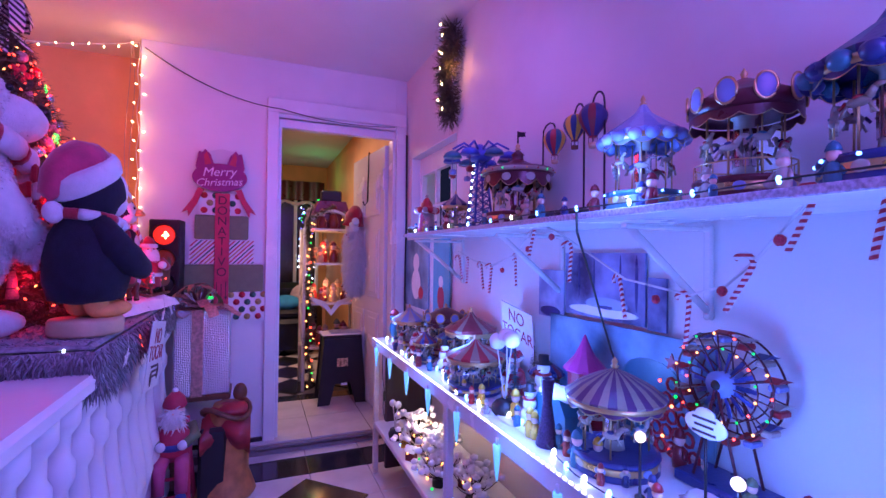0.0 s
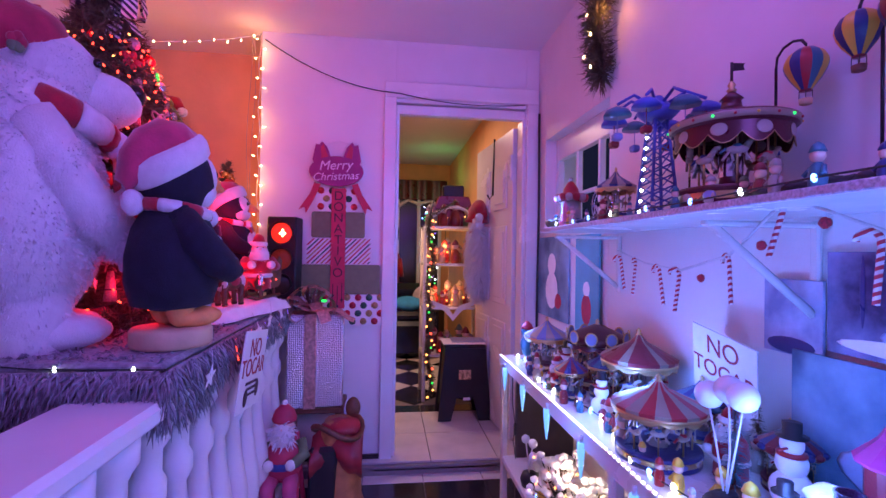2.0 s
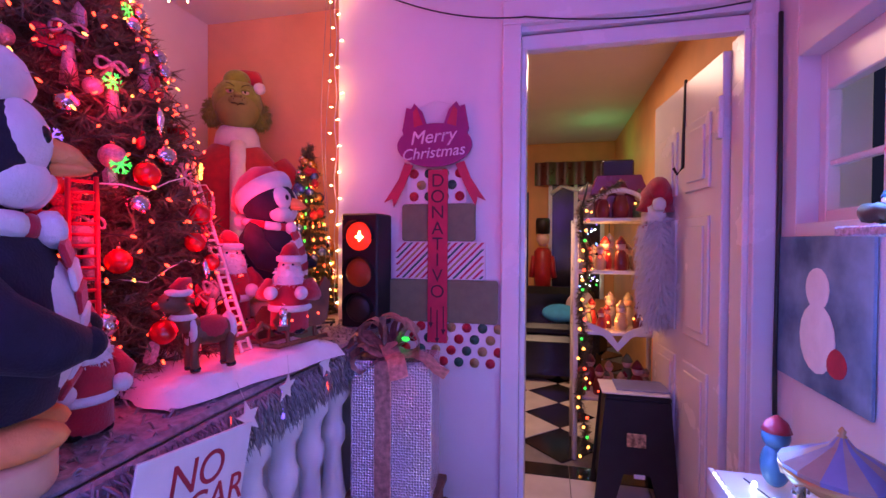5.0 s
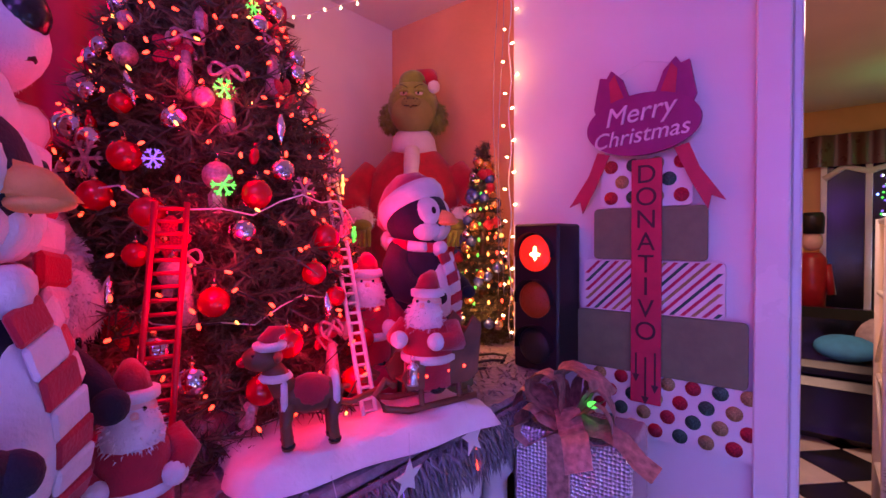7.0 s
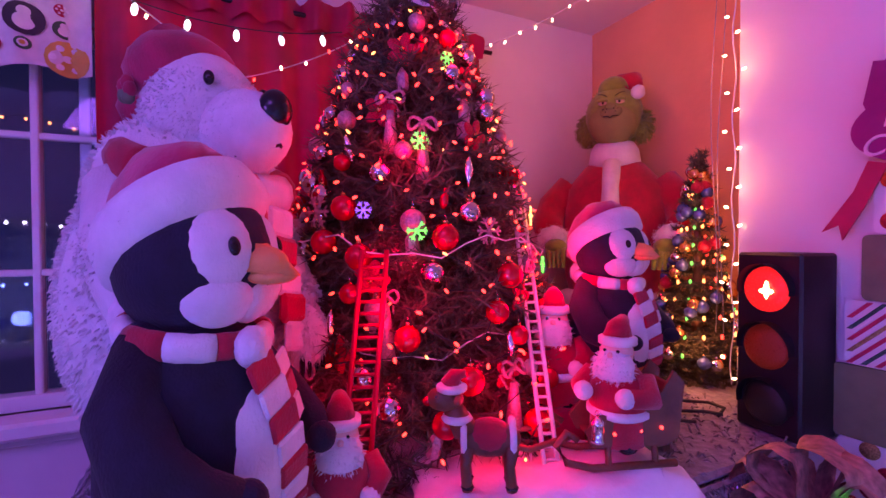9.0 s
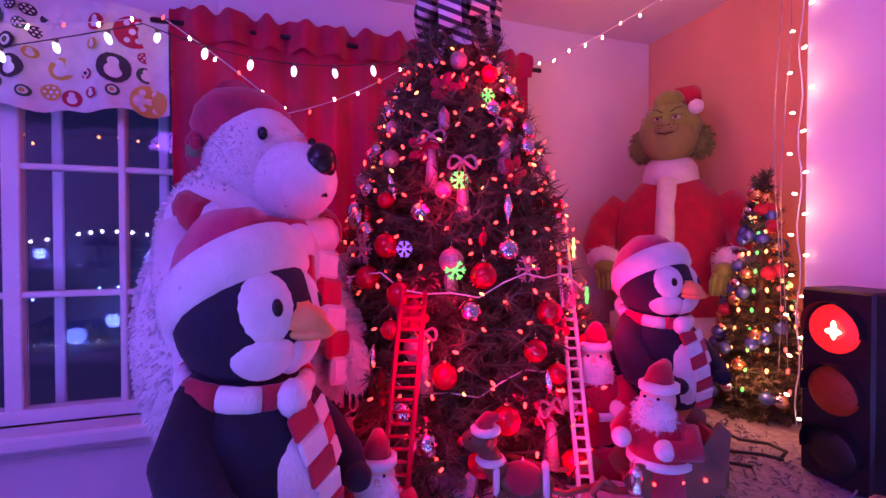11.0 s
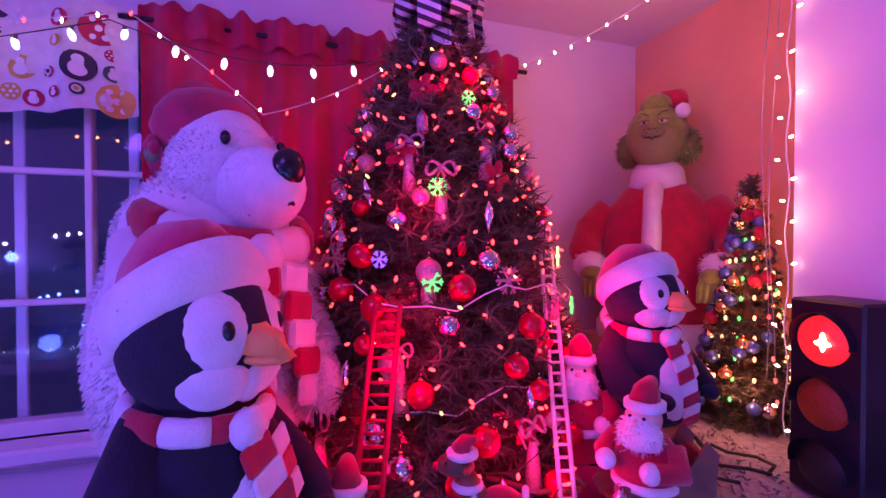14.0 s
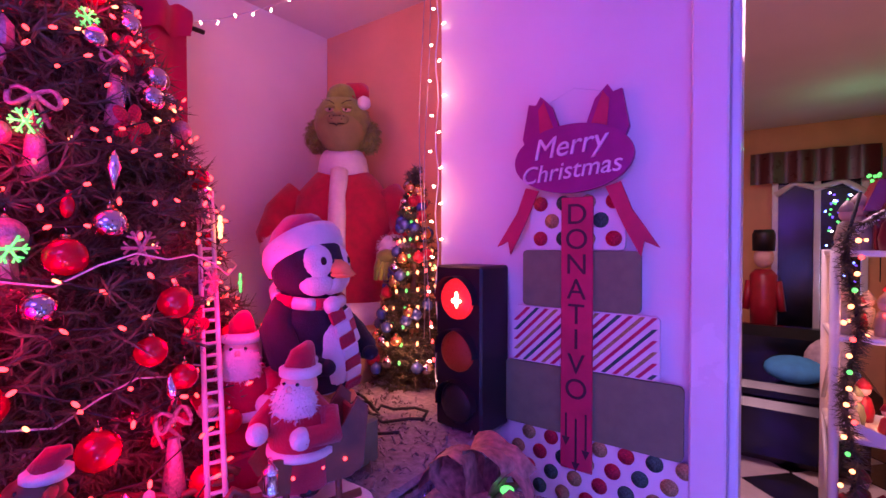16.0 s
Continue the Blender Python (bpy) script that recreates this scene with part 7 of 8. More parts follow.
part("roof", B().prism([(-0.075, 0.09), (0.075, 0.09), (0.05, 0.135), (0.0, 0.155), (-0.05, 0.135)], -0.12, 0.12), TOWER, hs)
for i in range(9):
    part("light", B().ell((-0.078, -0.11 + 0.0275 * i, 0.088), 0.004, segs=6, rings=5), G_WARM, hs)
pt_ = thing("ring_tree", "red bead-ring toy tree with small lights", "toy tree", at(0.985, 0.80, TT))
for j in range(5):
    z, n = 0.03 + 0.038 * j, 5 - j
    for i in range(n):
        y = (i - (n - 1) / 2) * 0.03
        part("ring", B().tube([(0, y + 0.014 * math.cos(k * 0.7854), z + 0.016 * math.sin(k * 0.7854)) for k in range(8)], 0.004, 0, 6, closed=True), REDE, pt_)
part("star", B().prism([(a * 0.6, c * 0.6) for a, c in star][::-1], -0.002, 0.002, 0, pose(0, 0, 0.235, 0, 0, -90)), REDE, pt_)
for i in range(7):
    part("light", B().ell((-0.006, 0.03 * math.sin(i * 2.4), 0.03 + 0.026 * i), 0.004, segs=6, rings=5), MULTI[i % 3], pt_)
# icicle lights under the table's edge
for i in range(9):
    y = 2.45 - i * 0.27
    ic = thing("icicle_light", "clear icicle light hanging under the table edge", "icicle light", at(0.684, y, TT - 0.03), group="icicle lights")
    part("icicle", B().lathe([(0.002, -0.10), (0.006, -0.07), (0.010, -0.03), (0.011, 0.0)], segs=9, flute=0.15, waves=4), material("icicle", (0.35, 0.6, 0.9), 0.15, glow=(0.1, 0.45, 1.0), power=0.9) if i == 0 else bpy.data.materials["icicle"], ic)
    part("cap", B().cyl((0, 0, 0), 0.005, 0.018, segs=8), WIREW, ic)
thing("dangling_wire", "thin dark cable looping below the table", "wire", None, B().tube([(0.70, 2.38, 0.72), (0.695, 2.36, 0.60), (0.70, 2.33, 0.52), (0.70, 2.36, 0.44), (0.70, 2.32, 0.38)], 0.002, 0, 5).box((0.70, 2.33, 0.50), (0.012, 0.014, 0.05), 0, 0.003), WIRE)

# string of white and blue lights lying on table and shelf
tb = [Vector((0.745 + 0.03 * math.sin(i * 0.9), 2.52 - i * 0.09, TT + 0.012)) for i in range(33)]
light_string("table_lights", "cool white lights lying along the table", tb, 44, [G_WHITE, G_BLUE, G_WHITE, G_BLUE], 0.0062, WIRE, 0.0)
light_string("shelf_lights", "cool white lights lying along the shelf's edge", [Vector((0.775 + 0.012 * math.sin(i), 2.18 - i * 0.105, SH + 0.012)) for i in range(30)], 20, [G_WHITE, G_BLUE, G_BLUE], 0.0040, WIRE, 0.0)
thing("power_cable", "dark cable hanging from the shelf to the table", "cable", None, B().tube([(0.752, 0.86, SH), (0.75, 0.855, 1.30), (0.80, 0.87, 1.2), (0.86, 0.90, 1.1), (0.93, 0.94, 1.0), (1.0, 0.97, 0.9)], 0.0028, 0, 6), WIRE)

# candy cane garland under the shelf
cane_m = striped("candy_stripe", [(0.55, 0.03, 0.06), (0.78, 0.74, 0.74)], (0, 0.55, 1), 62)
pts = [(0, 0, -0.13 + 0.013 * i) for i in range(9)] + [(0, 0.02 * (1 - math.cos(radians(a))), -0.013 + 0.022 * math.sin(radians(a))) for a in range(20, 200, 20)]
cm = B().tube(pts, 0.0065, 0, 8).mesh("candy_cane", cane_m)
yarn = [(0.93, 1.92, 1.26), (0.9, 1.7, 1.22), (0.9, 1.54, 1.205), (0.9, 1.37, 1.245), (0.86, 1.18, 1.35), (0.88, 1.04, 1.285), (0.90, 0.86, 1.19), (0.92, 0.70, 1.165), (0.92, 0.62, 1.19), (0.90, 0.55, 1.24), (0.86, 0.43, 1.352), (0.86, 0.34, 1.352)]
gl = thing("cane_garland", "white yarn garland strung with red and white candy canes and sweets", "garland")
part("yarn", B().tube([Vector(p) for p in yarn], 0.003, 0, 6), WIREW, gl)
for i, (x, y, z) in enumerate(((0.9, 1.75, 1.225), (0.9, 1.63, 1.215), (0.9, 1.54, 1.205), (0.9, 1.37, 1.245), (0.855, 1.18, 1.345), (0.88, 1.04, 1.28), (0.9, 0.88, 1.20), (0.92, 0.70, 1.165), (0.90, 0.55, 1.24), (0.86, 0.43, 1.35), (0.86, 0.345, 1.35), (0.91, 1.86, 1.24))):
    o = new("candy_cane", cm)
    o.parent = gl
    o.matrix_basis = Matrix.Translation((x, y, z - 0.004)) @ pose(0, 0, 0, (18, -12, 8, -6, 20, 4, -15, 5, 28, 30, 10, -10)[i], 0, 15 * (i % 3 - 1)) @ Matrix.Diagonal((0.68, 0.80, 0.80, 1))
for x, y, z in ((0.88, 1.26, 1.265), (0.87, 1.12, 1.30), (0.9, 0.77, 1.15), (0.91, 0.62, 1.18), (0.87, 0.49, 1.275), (0.9, 1.46, 1.19)):
    part("sweet", B().ell((x, y, z), (0.008, 0.010, 0.010), segs=12, rings=8, rough=0.2), GLIT_R, gl)

# pictures on and against the wall
PIC_A = material("winter_photo", (0.03, 0.04, 0.16), 0.4, vary=0.5, scale=9, bump=0.02, second=(0.30, 0.34, 0.62))
PIC_B = material("teal_photo", (0.03, 0.16, 0.30), 0.4, vary=0.4, scale=6, bump=0.02, second=(0.25, 0.45, 0.62))


def picture(label, y0, y1, z0, z1, x, mat, bits=()):
    t = thing("picture", label, "picture")
    part("print", B().box((x, (y0 + y1) / 2, (z0 + z1) / 2), (0.008, y1 - y0, z1 - z0), 0, 0.001), mat, t)
    for y, z, ry, rz, q in bits:
        part("motif", B().ell((x - 0.0045, y, z), (0.0008, ry, rz), segs=16, rings=8), q, t)
    return t


picture("dark winter street photo with snow, trunks and a bowl", 0.93, 1.27, 1.055, 1.255, 1.040, PIC_A, [(1.08, 1.10, 0.09, 0.022, ICE), (1.10, 1.078, 0.15, 0.016, SNOW), (1.20, 1.18, 0.005, 0.07, NAVY), (1.13, 1.19, 0.003, 0.06, NAVY), (1.02, 1.19, 0.004, 0.06, NAVY), (0.96, 1.17, 0.006, 0.08, NAVY), (1.08, 1.095, 0.07, 0.014, NAVY)])
picture("pale misty winter photo beside the darker one", 1.275, 1.42, 1.03, 1.195, 1.036, material("mist_photo", (0.25, 0.30, 0.55), 0.5, vary=0.3, scale=12, second=(0.5, 0.55, 0.75)), [(1.35, 1.05, 0.06, 0.018, NAVY)])
picture("wide teal seaside photo leaning on the wall", 0.72, 1.34, TT + 0.02, 1.045, 1.030, PIC_B, [(1.1, 0.85, 0.14, 0.05, ICE), (0.9, 0.92, 0.1, 0.06, TEAL)])
picture("small dark photo pinned by the cable", 0.86, 0.92, 1.05, 1.19, 1.038, PIC_A)
no = thing("notice", "white notice asking not to touch, leaning on the wall", "notice", pose(0.985, 1.49, 0.945, 0, 0, 0) @ Matrix.Scale(0.78, 4))
TIP = pose(0, 0, 0, 10, -10, 0)
part("sheet", B().box((0, 0, 0), (0.004, 0.27, 0.28), 0, 0.001, TIP), CARDW, no)
OTHER = pose(0, 0, 0, 90, 0, -90)
for text, z in (("NO", 0.085), ("TOCAR", 0.005)):
    lettering("letter", text, 0.088 if text == "NO" else 0.078, REDLET, TIP @ Matrix.Translation((-0.0028, 0, z)) @ OTHER, no, 0.0006)
picture("blue poster of a snowman by the doorway", 2.60, 3.06, 0.90, 1.34, 1.042, PIC_B, [(2.83, 1.05, 0.09, 0.10, SNOW), (2.83, 1.19, 0.06, 0.06, SNOW), (2.74, 1.0, 0.05, 0.04, CRIM)])
picture("turquoise hanging poster below the shelf", 2.26, 2.50, 0.85, 1.335, 1.035, material("turquoise_card", (0.08, 0.42, 0.55), 0.4, vary=0.2, scale=5), [(2.38, 1.0, 0.05, 0.07, CRIM), (2.38, 1.09, 0.035, 0.035, SNOW)])
pv = thing("parrot_ornament", "dark green bird ornament in a red cap on the table's end", "ornament", at(0.80, 2.50, TT))
part("body", B().ell((0, 0, 0.06), (0.03, 0.03, 0.05), segs=14, rings=10).ell((0, 0.0, 0.125), (0.028, 0.03, 0.03), segs=14, rings=10), TEAL, pv)
part("cap", B().lathe([(0.03, 0), (0.022, 0.02), (0.004, 0.035)], (0, -0.004, 0.138), 12), REDE, pv)

# white glowing branches and trees on the lower shelf
LZ = 0.296
for x, y, h in ((0.80, 2.10, 0.20), (0.83, 1.90, 0.17), (0.78, 1.75, 0.19), (0.85, 1.58, 0.15)):
    b = B()
    q = random.Random(int(y * 100))
    for i in range(60):
        p = Vector((q.gauss(0, 0.045), q.gauss(0, 0.05), h * q.uniform(0.35, 1.0)))
        b.tube([(0, 0, 0.02), tuple(p * 0.6), tuple(p)], 0.0015, 1, 4).ell(tuple(p), (0.016, 0.016, 0.012), 0, None, 7, 5, 0.3)
    b.lathe([(0.03, 0), (0.03, 0.02), (0.006, 0.025), (0.005, h * 0.5)], (0, 0, 0), 10, 1)
    thing("white_blossom_tree", "white blossom tree with tiny warm lights on the lower shelf", "toy tree", at(x, y, LZ), b, [SNOW, MATTEK], group="white blossom trees")
    for i in range(9):
        o = thing("tiny_light", "tiny warm light in a white blossom tree", "light", at(x + q.gauss(0, 0.035) - 0.02, y + q.gauss(0, 0.045), LZ + h * q.uniform(0.4, 1.0)), B().ell((0, 0, 0), 0.0045, segs=6, rings=5), G_WARM, group="lights in the blossom trees")
pm = thing("globe_lamp", "two white balls on bent stems in a dark pot", "lamp", at(0.74, 2.26, LZ))
part("pot", B().lathe([(0.03, 0), (0.036, 0.03), (0.026, 0.055)], segs=14), MATTEK, pm)
for y, z in ((0.05, 0.17), (-0.045, 0.19), (-0.05, 0.14)):
    st = part("stem", B().tube([(0, 0, 0.05), (0, y * 0.3, 0.10), (0, y, z)], 0.003, 0, 5), WIREW, pm)
    part("globe", B().ell((0, y, z), 0.018, segs=14, rings=9), bpy.data.materials["white_globe"], st)
for i in range(14):
    x, y = fr.uniform(0.73, 0.9), 1.3 + 1.1 * i / 14
    thing("tiny_house", "tiny snow-capped toy house on the lower shelf", "toy house", at(x, y, LZ, fr.uniform(-40, 40)), B().box((0, 0, 0.02), (0.035, 0.045, 0.04), 0, 0.002).prism([(-0.024, 0.04), (0.024, 0.04), (0, 0.068)], -0.028, 0.028, 1), [fr.choice(cols), SNOW], group="tiny houses")
for i in range(12):
    thing("tiny_light", "tiny coloured light on the lower shelf", "light", at(fr.uniform(0.72, 0.8), 1.35 + 0.09 * i, LZ + 0.012), B().ell((0, 0, 0), 0.006, segs=6, rings=5), (G_BLUE, G_GREEN, G_WARM)[i % 3], group="lights on the lower shelf")

# pine garland hanging from the ceiling
gp = thing("pine_garland", "thick pine garland with warm lights hanging from the ceiling", "garland")
b = B()
q = random.Random(77)
for i in range(3600):
    k = q.random()
    p = Vector((1.0 + 0.02 * math.sin(k * 9), 2.20 + 0.035 * math.sin(k * 7), 1.96 + 0.50 * k))
    d = Vector((q.uniform(-1, 0.5), q.uniform(-1, 1), q.uniform(-1.2, 0.6))).normalized()
    o = p + d * 0.055 * q.random()
    u = d.cross(Vector((q.uniform(-1, 1), q.uniform(-1, 1), 0.3))).normalized() * 0.0026
    l = q.uniform(0.036, 0.066) * (0.55 + 0.6 * math.sin(k * 21) ** 2)
    b.add([o - u, o + u, o + d * l], [(0, 1, 2)], 0)
for i in range(14):
    k = i / 14
    p = Vector((1.0 + 0.02 * math.sin(k * 9), 2.20 + 0.035 * math.sin(k * 7), 1.98 + 0.48 * k))
    d = Vector((q.uniform(-1, 0.2), q.uniform(-1, 1), q.uniform(-0.3, 0.3))).normalized() * 0.075
    for j in range(90):
        o = p + d * q.random()
        e = (d.normalized() + Vector((q.uniform(-1, 1), q.uniform(-1, 1), q.uniform(-1, 1)))).normalized() * 0.022
        u = e.cross(Vector((0.3, 0.5, 0.8))).normalized() * 0.002
        b.add([o - u, o + u, o + e], [(0, 1, 2)], 0)
part("needles", b, NEEDLE, gp)["kind"] = "stuff"
part("wire", B().tube([(1.0 + 0.02 * math.sin(k * 0.9), 2.20 + 0.035 * math.sin(k * 0.7), 1.96 + 0.052 * k) for k in range(11)], 0.006, 0, 6), WIRE, gp)
for i in range(9):
    k = (i + 0.5) / 9
    part("bulb", B().ell((0.955 - 0.012 * (i % 3), 2.20 + 0.05 * math.sin(i * 2.3), 1.98 + 0.48 * k), (0.0042, 0.0042, 0.007), segs=8, rings=6), G_STAR, gp)
lamp("garland_lamp", (0.97, 2.12, 2.20), WARM, 0.35, 0.02)
thing("door_wire", "dark cable running down beside the doorway", "cable", None, B().tube([(1.035, 3.06, 2.08), (1.036, 3.05, 1.5), (1.034, 3.06, 0.9), (1.036, 3.05, 0.4)], 0.007, 0, 6), WIRE)

# ---- next room ----
rk = thing("wicker_rack", "white wicker shelf rack filled with figures and lights", "rack")
for x in (0.45, 0.91):
    for y in (4.08, 4.40):
        part("post", B().tube([(x, y, 0.06), (x, y, 1.46)], 0.016, 0, 8), GLOSSW, rk)
for z in (0.42, 0.80, 1.15, 1.45):
    part("shelf", B().box((0.68, 4.24, z), (0.48, 0.34, 0.022), 0, 0.006), GLOSSW, rk)
    if z < 1.4:
        part("scallop", B().prism([(0.56, z + 0.20), (0.56, z + 0.05), (0.64, z + 0.02), (0.72, z - 0.02), (0.79, z - 0.10), (0.86, z - 0.02), (0.94, z + 0.02), (1.02, z + 0.05), (1.02, z + 0.08), (0.92, z + 0.05), (0.84, z + 0.02), (0.79, z - 0.05), (0.74, z + 0.02), (0.66, z + 0.05), (0.585, z + 0.08), (0.585, z + 0.20)], 4.066, 4.076, 0, Matrix.Translation((-0.11, 0, 0))), GLOSSW, rk) if abs(z - 0.80) < 0.01 else None
part("crest", B().tube([(0.45 + 0.46 * i / 12, 4.10, 1.46 + 0.16 * math.sin(math.pi * i / 12) ** 0.8) for i in range(13)], 0.014, 0, 8), GLOSSW, rk)
part("side_lattice", B().tube([(0.445, 4.08, 0.5), (0.445, 4.40, 0.8)], 0.008, 0, 6).tube([(0.445, 4.08, 1.1), (0.445, 4.40, 0.85)], 0.008, 0, 6), GLOSSW, rk)
q = random.Random(31)
for z in (0.431, 0.811, 1.161, 1.461):
    for i in range(12):
        x, y, s = 0.49 + 0.035 * i + q.uniform(-0.008, 0.008), 4.13 + 0.09 * (i % 3) + q.uniform(-0.02, 0.02), q.uniform(1.6, 3.0)
        b = B().lathe([(0.014, 0), (0.016, 0.018), (0.011, 0.04), (0.005, 0.045)], (0, 0, 0), 10, 0).ell((0, 0, 0.054), 0.011, 1, None, 9, 7).lathe([(0.013, 0), (0.008, 0.010), (0.001, 0.018)], (0, 0, 0.058), 9, 0)
        thing("ornament_figure", "small painted ornament figure on the wicker rack", "figure", at(x, y, z, 0, s), b, [q.choice([REDE, MAROON, CREAM, OLIVE, PINE]), SKIN], group="figures on the rack")
    for i in range(9):
        thing("rack_light", "tiny warm light on the wicker rack", "light", at(0.49 + 0.047 * i, 4.09 + q.uniform(0, 0.05), z + q.uniform(0.006, 0.10)), B().ell((0, 0, 0), 0.0065, segs=6, rings=5), (G_WARM, G_WARM, G_RED)[i % 3], group="lights on the rack")
thing("cottage_ornament", "dark red toy cottage on top of the rack", "toy house", at(0.69, 4.25, 1.461), B().box((0, 0, 0.07), (0.26, 0.18, 0.14), 0, 0.006).prism([(-0.16, 0.14), (0.16, 0.14), (0.12, 0.25), (-0.12, 0.25)], -0.1, 0.1, 0).box((0.0, 0, 0.30), (0.18, 0.10, 0.10), 1, 0.01), [MAROON, MATTEK])
# garland with lights down the rack
b = B()
for i in range(2600):
    k = q.random()
    p = Vector((0.49 + 0.02 * math.sin(k * 20), 4.03, 0.10 + 1.56 * k))
    if k > 0.92:
        p.x += (k - 0.92) * 2.2
    d = Vector((q.uniform(-1, 1), q.uniform(-1, 0.3), q.uniform(-1, 0.5))).normalized()
    u = d.cross(Vector((q.uniform(-1, 1), 0.2, q.uniform(-1, 1)))).normalized() * 0.003
    b.add([p - u, p + u, p + d * 0.045], [(0, 1, 2)], 0)
rg = thing("pine_garland", "pine garland with coloured lights hanging down the rack", "garland")
part("needles", b, NEEDLE, rg)["kind"] = "stuff"
part("wire", B().tube([(0.49 + 0.02 * math.sin(k * 2), 4.035, 0.10 + 0.156 * k) for k in range(11)], 0.006, 0, 6), WIRE, rg)
for i in range(26):
    part("bulb", B().ell((0.49 + q.uniform(-0.03, 0.03), 3.985, 0.12 + 0.055 * i), 0.0085, segs=6, rings=5), (G_WARM, G_WARM, G_GREEN, G_WARM, G_RED)[i % 5], rg)
# black folding stool
sto = thing("step_stool", "black plastic step stool with papers on top", "stool", at(0.71, 3.74, 0.062))
part("seat", B().box((0, 0, 0.52), (0.30, 0.24, 0.03), 0, 0.01), MATTEK, sto)
for s in (-1, 1):
    part("leg", B().prism([(-0.19, 0), (-0.10, 0), (-0.06, 0.16), (0.06, 0.16), (0.10, 0), (0.19, 0), (0.145, 0.51), (-0.145, 0.51)], s * 0.12, s * 0.105), MATTEK, sto)
    part("side", B().box((s * 0.165, 0, 0.28), (0.012, 0.21, 0.44), 0, 0.004, pose(0, 0, 0, 0, -s * 4, 0)), MATTEK, sto)
thing("picture_card", "small warm-lit card taped on the stool's front", "card", None, B().box((0.705, 3.612, 0.39), (0.085, 0.004, 0.065), 0, 0.001), material("amber_card", (0.55, 0.28, 0.10), 0.5, vary=0.7, scale=60, second=(0.9, 0.6, 0.3)))
thing("label_tag", "small pale label on the stool's front", "label", None, B().box((0.72, 3.612, 0.22), (0.05, 0.004, 0.02), 0, 0.001), CARDW)
thing("papers", "untidy flat pile of printed papers on the stool", "papers", None, B().box((0.70, 3.72, 0.605), (0.30, 0.22, 0.006), 0, 0.001, None).box((0.74, 3.74, 0.612), (0.24, 0.18, 0.004), 1, 0.001, None), [CARDW, PALEB])
# fluffy santa hanging on the open door
b = B()
b.ell((0, 0, 0.0), (0.06, 0.15, 0.34), 0, None, 18, 14)
b.fur((0, 0, 0.0), (0.06, 0.15, 0.34), 2600, 0.10, 0, 0.005, droop=1.1, seed=41)
b.ell((-0.02, 0, 0.33), (0.07, 0.14, 0.07), 0, None, 14, 10, 0.2)
b.ell((-0.055, 0, 0.245), (0.03, 0.03, 0.03), 1, None, 10, 8)
for s in (-1, 1):
    b.ell((-0.06, s * 0.04, 0.285), 0.010, 2, None, 8, 6)
b.tube([(0, 0, 0.36), (0.0, -0.02, 0.46), (-0.01, -0.10, 0.50), (-0.02, -0.16, 0.42)], [0.125, 0.10, 0.06, 0.03], 1, 14)
b.ell((-0.02, -0.165, 0.385), 0.04, 0, None, 10, 8, 0.15)
b.ell((-0.05, 0.06, 0.43), (0.04, 0.035, 0.05), 0, None, 10, 8).ell((-0.06, 0.06, 0.37), (0.04, 0.045, 0.05), 3, None, 10, 8)
thing("door_santa", "long-bearded fluffy santa head hanging on the open door", "santa hanging", at(0.815, 3.78, 1.20, 0, 0.78), b, [FURW, FELTR, BLACK, OLIVE])
thing("door_hook", "dark over-door hook above the fluffy santa", "hook", None, B().tube([(0.893, 3.60, 2.055), (0.886, 3.60, 1.80), (0.884, 3.60, 1.66), (0.862, 3.60, 1.63), (0.845, 3.60, 1.66)], 0.007, 0, 6), MATTEK)
# sofa with cushions
so = thing("sofa", "black leather sofa with blue and pale cushions", "sofa", at(0.0, 5.9, 0.062))
part("base", B().box((0, 0, 0.22), (1.5, 0.8, 0.40), 0, 0.05), BLACK, so)
part("backrest", B().box((0, 0.32, 0.55), (1.5, 0.22, 0.50), 0, 0.07), BLACK, so)
for s in (-1, 1):
    part("armrest", B().box((s * 0.70, 0, 0.42), (0.20, 0.82, 0.36), 0, 0.07), BLACK, so)
for i in (0, 1):
    part("seat_cushion", B().box((-0.3 + 0.6 * i, -0.06, 0.46), (0.58, 0.60, 0.12), 0, 0.04), BLACK, so)
thing("cushion", "bright blue cushion lying on the black sofa", "cushion", pose(0.40, 5.72, 0.66, 20, 0, 12), B().ell((0, 0, 0), (0.17, 0.13, 0.07), 0), material("blue_cloth", (0.03, 0.30, 0.55), 0.8))
thing("cushion", "pale striped cushion propped on the black sofa", "cushion", pose(0.58, 5.85, 0.72, 70, 10, -30), B().ell((0, 0, 0), (0.14, 0.15, 0.05), 0), material("pale_cloth", (0.5, 0.42, 0.42), 0.8, vary=0.3))
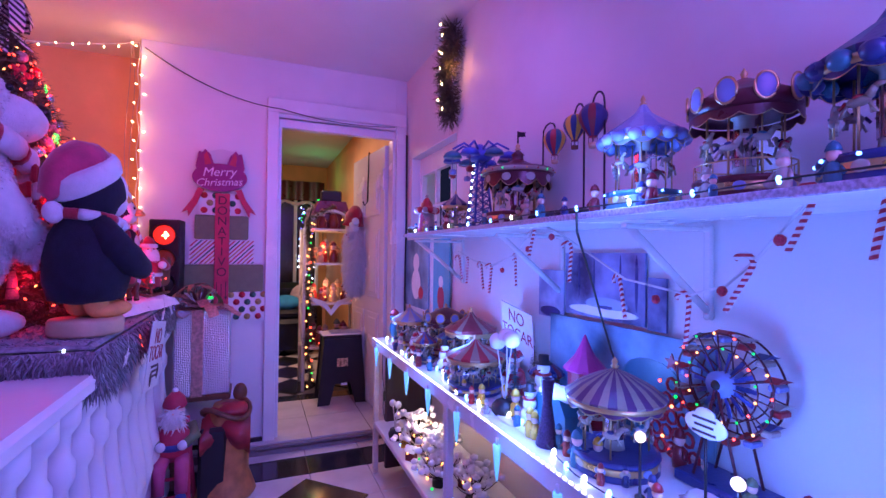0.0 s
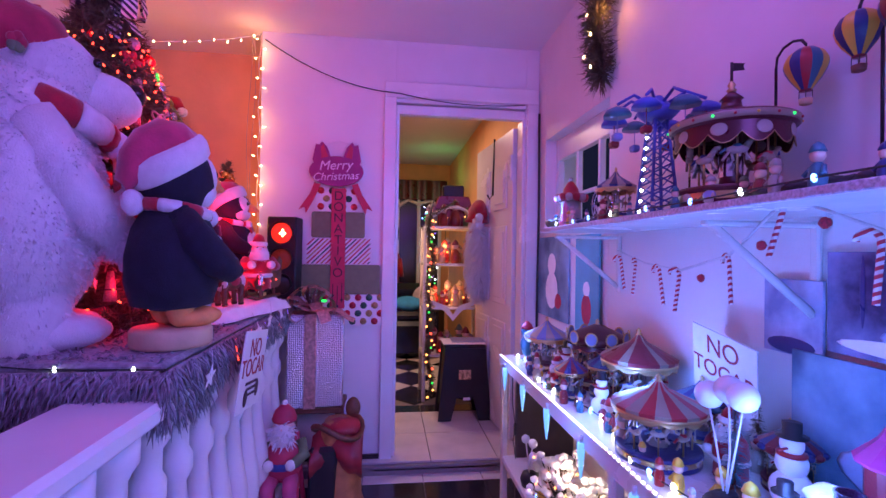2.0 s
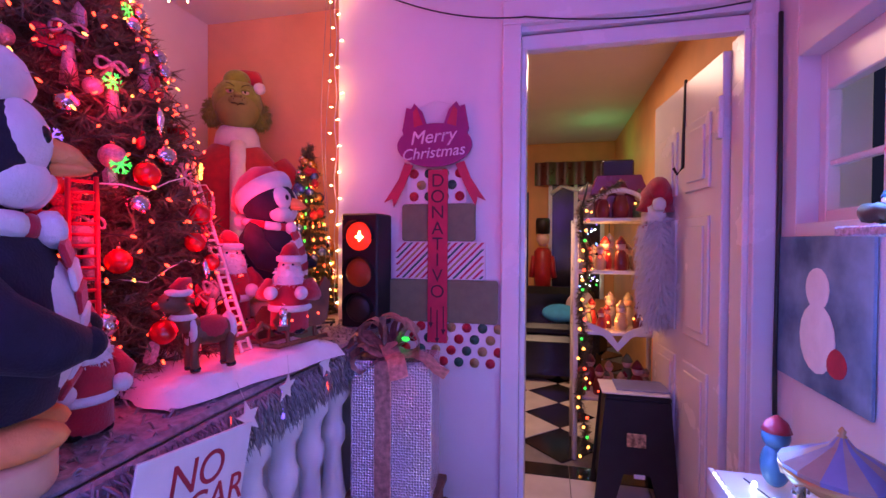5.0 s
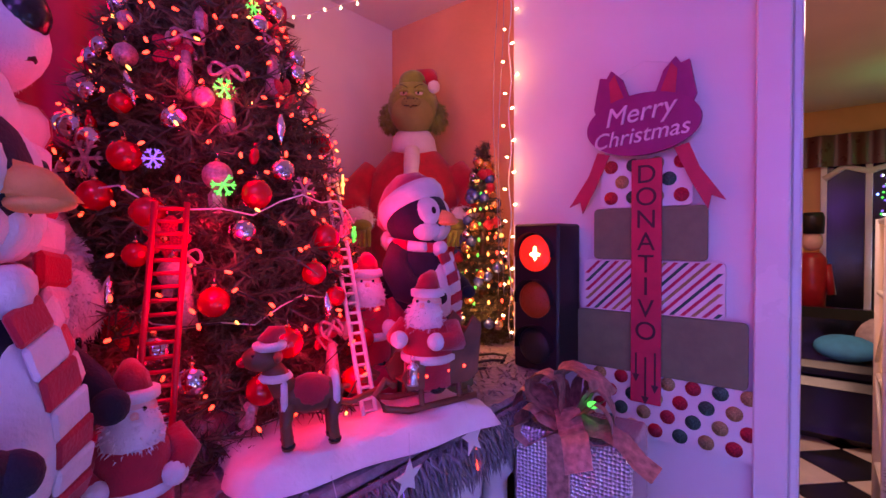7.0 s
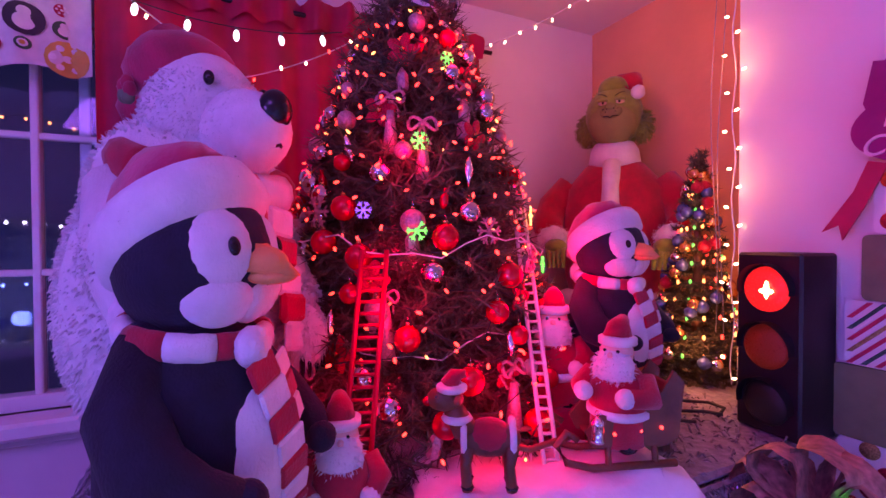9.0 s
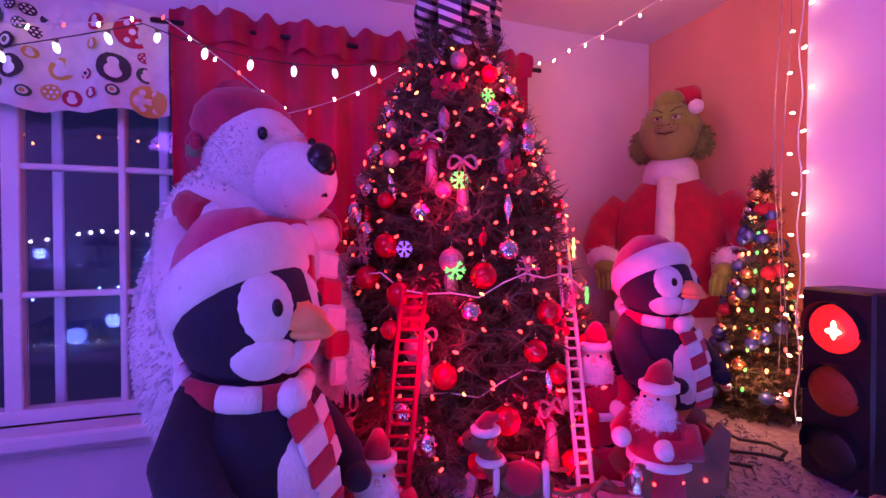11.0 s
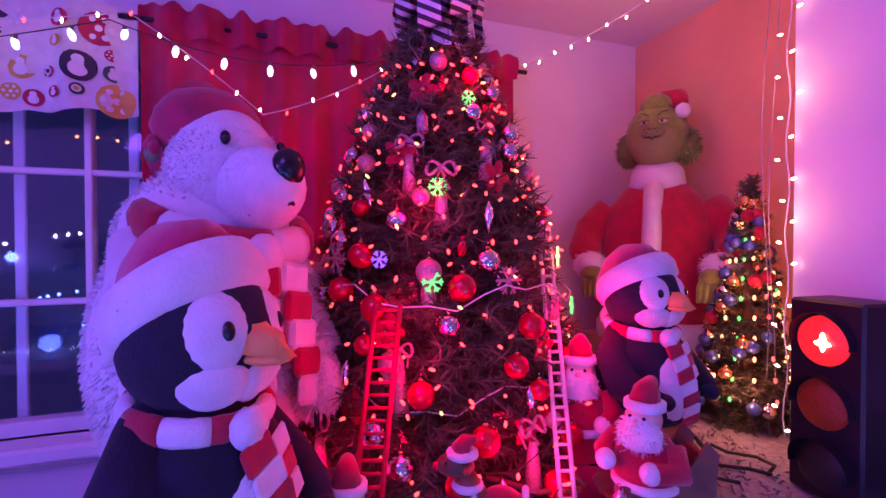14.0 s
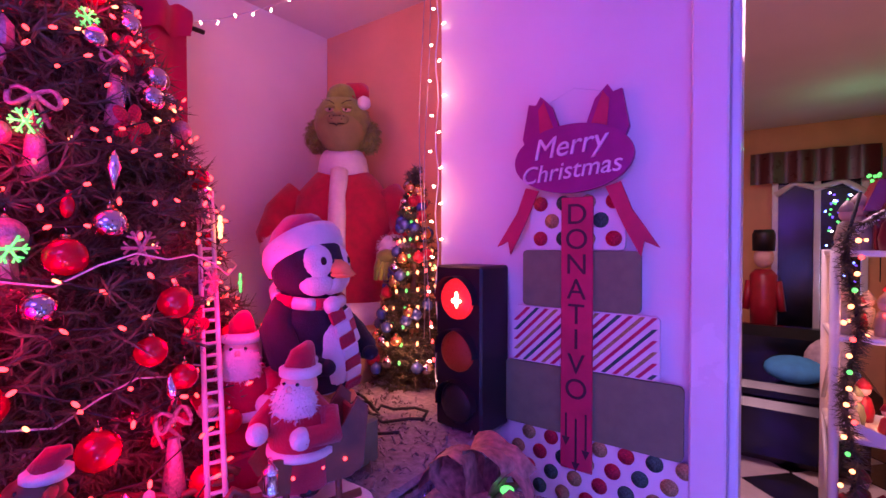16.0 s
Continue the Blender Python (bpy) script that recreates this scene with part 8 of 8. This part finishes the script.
# far window with white frame and light curtain
fw = thing("window_3", "dark far window with a white frame and hanging lights", "window", kind="structure")
part("window_frame", B().box((0.30, 7.47, 1.35), (0.05, 0.04, 1.5)).box((0.62, 7.47, 1.35), (0.05, 0.04, 1.5)).box((0.95, 7.47, 1.35), (0.05, 0.04, 1.5)).tube([(0.30, 7.46, 1.95), (0.45, 7.46, 2.06), (0.62, 7.46, 2.0), (0.8, 7.46, 2.06), (0.95, 7.46, 1.95)], 0.03, 0, 8), GLOSSW, fw)
part("pane", B().box((0.62, 7.488, 1.35), (0.66, 0.02, 1.5), 0, 0.002), BLACK, fw)
cl = thing("light_curtain", "curtain of small blue and green lights in the far window", "string lights")
part("wire", B().tube([(0.66, 7.44, 2.0), (0.92, 7.44, 2.0)], 0.003, 0, 4), WIRE, cl)
for i in range(90):
    part("bulb", B().ell((q.uniform(0.67, 0.91), 7.44, q.uniform(0.75, 1.95)), 0.011, segs=5, rings=4), (G_BLUE, G_GREEN, G_VIO, G_WHITE)[i % 4], cl)
gs = thing("green_lights", "bunch of glowing green lights by the far corner", "string lights")
part("wire", B().tube([(0.93, 6.6, 2.2), (0.93, 6.6, 1.2)], 0.004, 0, 4), WIRE, gs)
for i in range(26):
    part("bulb", B().ell((0.93 + q.uniform(-0.08, 0.08), 6.6 + q.uniform(-0.03, 0.03), q.uniform(1.55, 2.0)), 0.014, segs=5, rings=4), G_GREEN, gs)
thing("dark_valance", "dark red valance over the far window", "curtain", None, B().sheet([[(0.1 + 0.05 * i, 7.40 + 0.02 * math.sin(i * 1.4), 2.36 - 0.1 * k) for i in range(20)] for k in range(4)], 0, 0.0), DARKM)
toy_s = thing("toy_soldier", "tall red nutcracker soldier against the far wall", "nutcracker", at(0.22, 6.75, 0.062), B().box((0, 0, 0.35), (0.22, 0.22, 0.7), 1, 0.03).lathe([(0.09, 0.7), (0.10, 0.9), (0.10, 1.15), (0.06, 1.2)], segs=16, mat=0).ell((0, 0, 1.30), (0.075, 0.075, 0.09), 2).lathe([(0.08, 1.36), (0.085, 1.5), (0.07, 1.54)], segs=16, mat=1).tube([(0.1, 0, 1.1), (0.13, -0.02, 0.85)], 0.03, 0, 8).tube([(-0.1, 0, 1.1), (-0.13, -0.02, 0.85)], 0.03, 0, 8), [REDE, MATTEK, SKIN])
